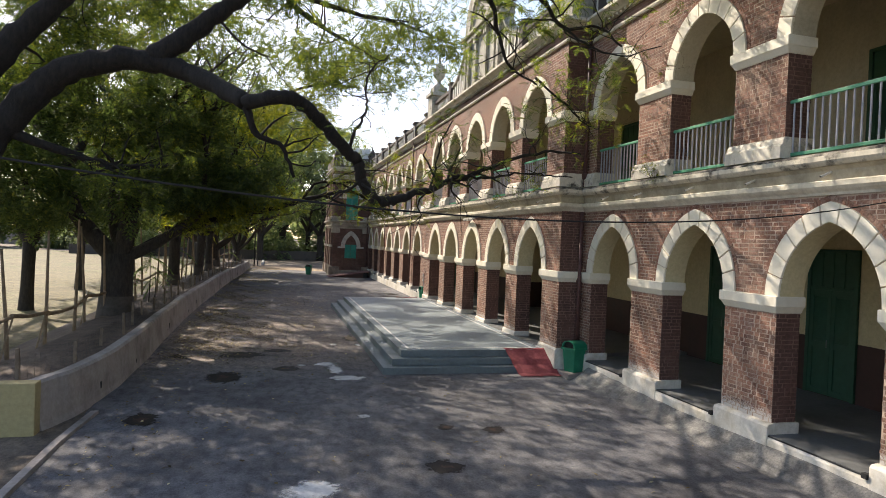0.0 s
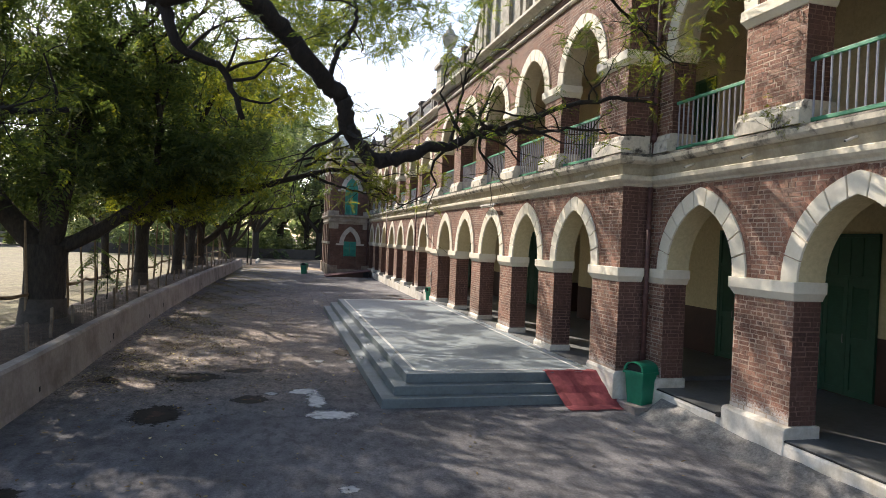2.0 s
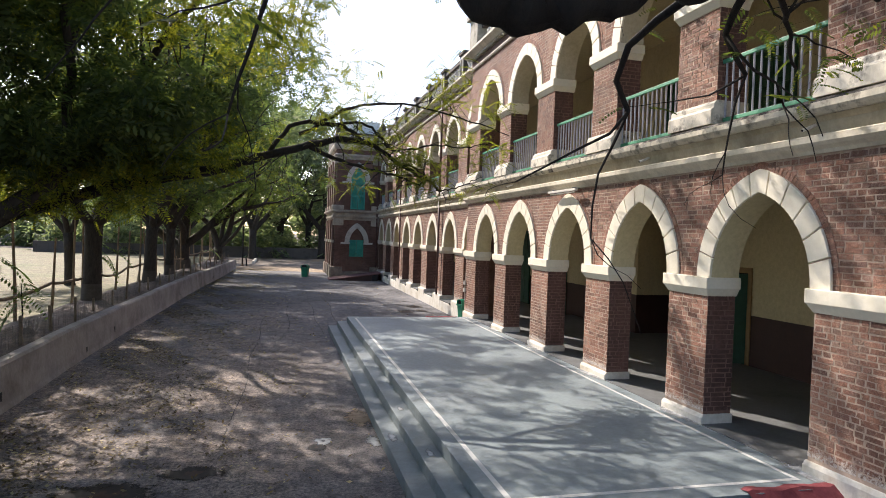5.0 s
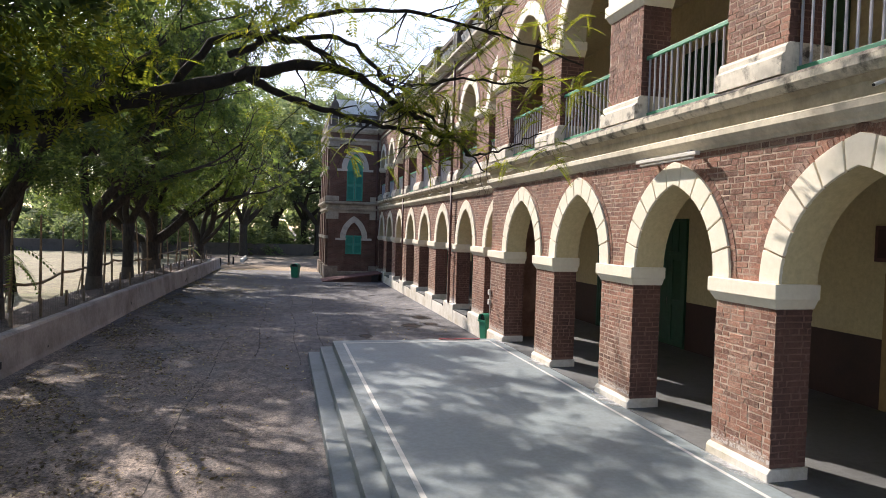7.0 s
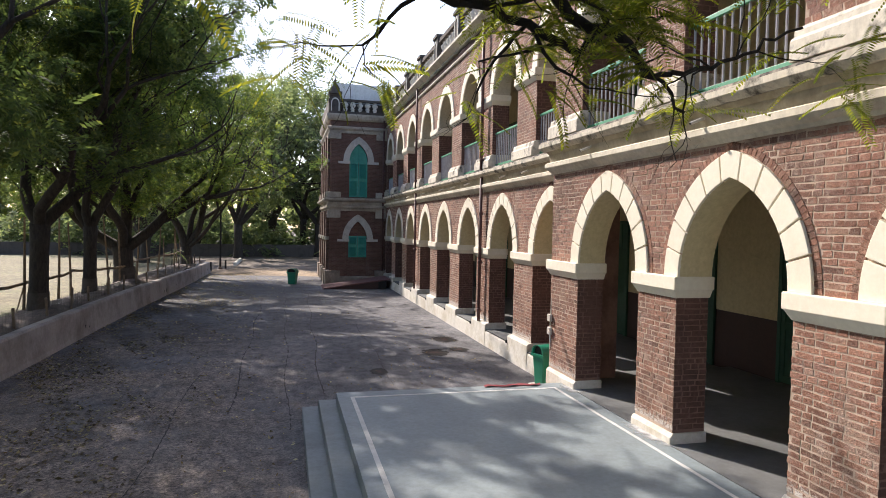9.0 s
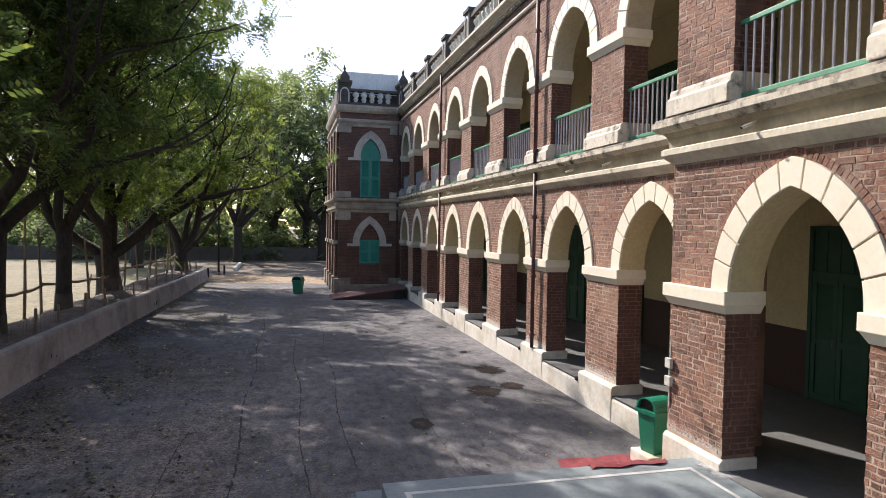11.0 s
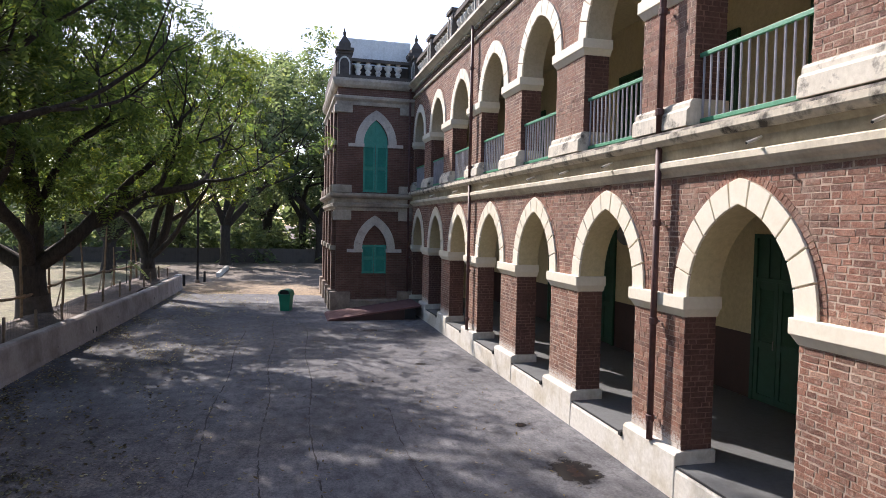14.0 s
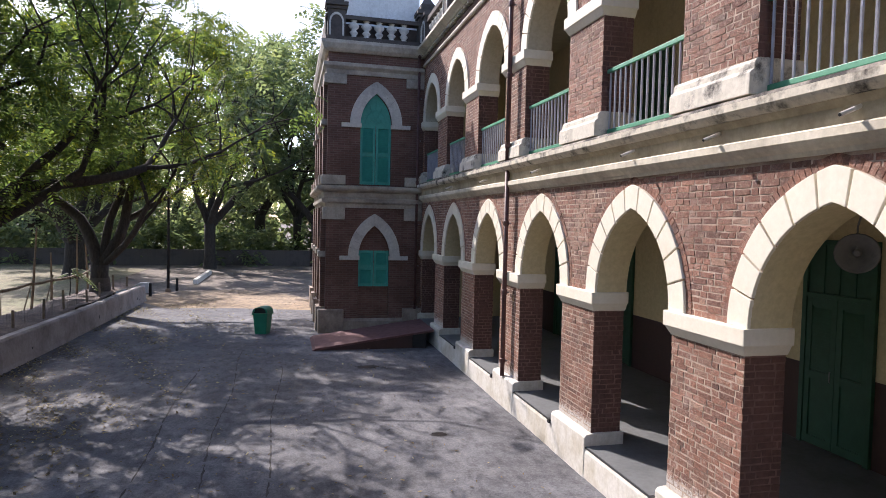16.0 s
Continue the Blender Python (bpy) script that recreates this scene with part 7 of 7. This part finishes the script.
def bamboo_fence():
    th = root("bamboo_fence", (0, 0, 0), "rough bamboo fence of tall thin poles with a tied rail", "fence")
    rng = np.random.default_rng(9)
    y, prev = 12.5, None
    while y < 64:
        x, h = lwx(y) - 1.75 + rng.normal(0, 0.08), rng.uniform(2.2, 3.6)
        lx, ly = rng.normal(0, 0.14), rng.normal(0, 0.22)
        b = Build()
        b.tube([(x, y, 0.0), (x + lx * 0.4 + 0.02, y + ly * 0.4, h * 0.45), (x + lx, y + ly, h)], [0.048, 0.042, 0.026], 6)
        part("pole", b.mesh("pole", [M_BAMBOO]), th)
        if rng.random() < 0.35:
            b = Build()
            b.tube([(x + 0.05, y - 0.9, 0.3), (x + 0.03, y + 0.1, 1.5)], [0.024, 0.018], 6)
            part("brace", b.mesh("brace", [M_BAMBOO]), th)
        zr = 1.36 + rng.normal(0, 0.06)
        if prev:
            b = Build()
            b.tube([prev, ((prev[0] + x) / 2, (prev[1] + y) / 2, (prev[2] + zr) / 2 - 0.04), (x + 0.04, y + 0.12, zr)], [0.046, 0.042, 0.038], 6)
            part("rail", b.mesh("rail", [M_BAMBOO]), th)
        prev = (x + 0.04, y, zr + rng.normal(0, 0.02))
        y += rng.uniform(1.3, 2.0)
    return th


bamboo_fence()

# ---- cable over the yard ----
b = Build()
span = [-7.2 + 0.5 * i for i in range(29)] + [XM - 0.02]
b.tube([(x, 5.24 + 0.204 * x, 3.563 - 0.042 * x + 0.016 * x * x) for x in span], [0.0075] * 30, 6)
tagged(part("cable", b.mesh("cable", [M_CABLE])), "sagging black cable strung to the brick wall", "cable")

# ---- far end of the yard and beyond the field ----
b = Build()
b.box(-24.0, 26.0, 84.0, 84.3, -0.1, 1.15)
tagged(part("wall_far", b.mesh("wall_far", [M_PARAPET])), "low blackened wall at the end of the grounds", "wall", "", "structure")
b = Build()
b.box(-75.0, -14.0, 118.0, 118.4, -0.1, 2.6)
b.box(-75.4, -75.0, -10.0, 118.4, -0.1, 2.6)
tagged(part("wall_field", b.mesh("wall_field", [M_WALL])), "grey wall beyond the playing field", "wall", "", "structure")


def lamp_post(x, y, h):
    th = root("pole_post", (x, y, 0.0), "slender dark post at the end of the wall", "post")
    b = Build()
    b.tube([(0, 0, -0.05), (0.01, 0, h * 0.5), (0, 0, h)], [0.07, 0.06, 0.05], 8)
    part("pole", b.mesh("pole", [M_BARK]), th)
    b = Build()
    b.lathe([(0.13, -0.02), (0.12, 0.14), (0.07, 0.16)], 8)
    part("foot", b.mesh("foot", [M_POST]), th)


lamp_post(-2.4, 66.3, 4.8)
b = Build()
for y in (70.0, 72.2, 74.4):
    b.prism([(-0.12, -0.02), (0.12, -0.02), (0.10, 0.24), (-0.10, 0.24)], "y", y, y + 2.16)
tagged(part("kerb", b.mesh("kerb", [M_PLINTH]), None, "", (-1.7, 0, 0)), "pale kerb beside the earth path", "kerb", "", "structure")
b = Build()
b.box(-4.6, -3.2, 66.0, 66.25, -0.02, 0.45)
tagged(part("wall_stub", bevelled(b.mesh("wall_stub", [M_ROOFWALL]), 0.02)), "short pale blue-grey wall stub", "wall", "", "structure")
for x, y in ((-2.85, 64.6), (-2.1, 66.9)):
    th = root("bollard", (x, y, 0), "small dark bollard at the end of the wall", "bollard", "bollards")
    b = Build()
    b.lathe([(0.07, -0.02), (0.06, 0.5), (0.07, 0.52), (0.05, 0.58)], 10)
    part("post", b.mesh("post", [M_CABLE]), th)

# ---- bricks of the front ----
rng_b = random.Random(3)


def lay(wall, x, y0, y1, centres, z0, z1, spring, rise, jambs, near):
    """Bricks on one face; those within near (a stretch along the wall) are pieces of their own, the rest one mesh."""
    def keep(u, v):
        return not in_arch(u, v, centres, spring, rise, RING + 0.03)
    edges = [y0] + [e for c in sorted(centres) if c > y0 for e in (c - LOWHALF, c + LOWHALF)] + [y1]
    rects = []
    for k in range(0, len(edges), 2):
        rects += brick_rects(edges[k], edges[k + 1], z0, spring - 0.262, lambda u, v: True, rng_b)
    rects += brick_rects(y0, y1, spring, z1, keep, rng_b)
    single = [r for r in rects if near[0] < (r[0] + r[1]) / 2 < near[1] and near[2] < (r[2] + r[3]) / 2 < near[3]][:300]
    chosen = set(single)
    b = brick_boxes([r for r in rects if r not in chosen], lambda u, v, o: (x - o, u, v), rng_b)
    rowlock(centres, spring, rise, x, b, rng_b)
    # jamb bricks use the darker copy, shade being part of its colour
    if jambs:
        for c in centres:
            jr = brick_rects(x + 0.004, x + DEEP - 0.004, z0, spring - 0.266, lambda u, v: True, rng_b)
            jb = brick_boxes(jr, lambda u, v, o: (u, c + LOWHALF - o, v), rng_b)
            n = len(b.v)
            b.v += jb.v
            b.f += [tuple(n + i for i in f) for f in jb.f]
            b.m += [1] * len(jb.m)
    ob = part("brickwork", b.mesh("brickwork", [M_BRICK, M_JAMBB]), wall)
    tagged(ob, "", "", "", "stuff")
    shapes = {}
    for u0, u1, v0, v1 in single:
        key = round(u1 - u0, 2)
        if key not in shapes:
            shapes[key] = brick_boxes([(-key / 2, key / 2, -0.0295, 0.0295)], lambda u, v, o: (-o, u, v), rng_b).mesh("brick", [M_BRICK1])
        part("brick", shapes[key], wall, "", (x, (u0 + u1) / 2, (v0 + v1) / 2))


LOWB, UPB = 0.62, 5.20
lay(W1, XM, Y0 + 9, YB0, cs, LOWB, 4.21, SPRING1, RISE1, True, (8.7, 10.2, 0.6, 2.3))
lay(W2, XB, YB0, YB1, BAY, 0.70, 4.21, SPRING1, RISE1, True, (24.0, 25.1, 0.6, 4.2))
lay(W3, XM, YB1, YT, FAR, LOWB, 4.21, SPRING1, RISE1, True, (36.2, 37.6, 0.6, 2.4))
lay(W4, XM, Y0 + 9, YB0, cs, UPB, 8.56, SPRING2, RISE2, True, (8.5, 10.1, 5.0, 6.5))
lay(W5, XB, YB0, YB1, BAY, UPB, 8.56, SPRING2, RISE2, True, (23.9, 25.3, 5.0, 6.5))
lay(W6, XM, YB1, YT, FAR, UPB, 8.56, SPRING2, RISE2, True, (36.2, 37.6, 5.0, 6.5))
# the bay's side that faces down the yard, in the brick coloured for shade
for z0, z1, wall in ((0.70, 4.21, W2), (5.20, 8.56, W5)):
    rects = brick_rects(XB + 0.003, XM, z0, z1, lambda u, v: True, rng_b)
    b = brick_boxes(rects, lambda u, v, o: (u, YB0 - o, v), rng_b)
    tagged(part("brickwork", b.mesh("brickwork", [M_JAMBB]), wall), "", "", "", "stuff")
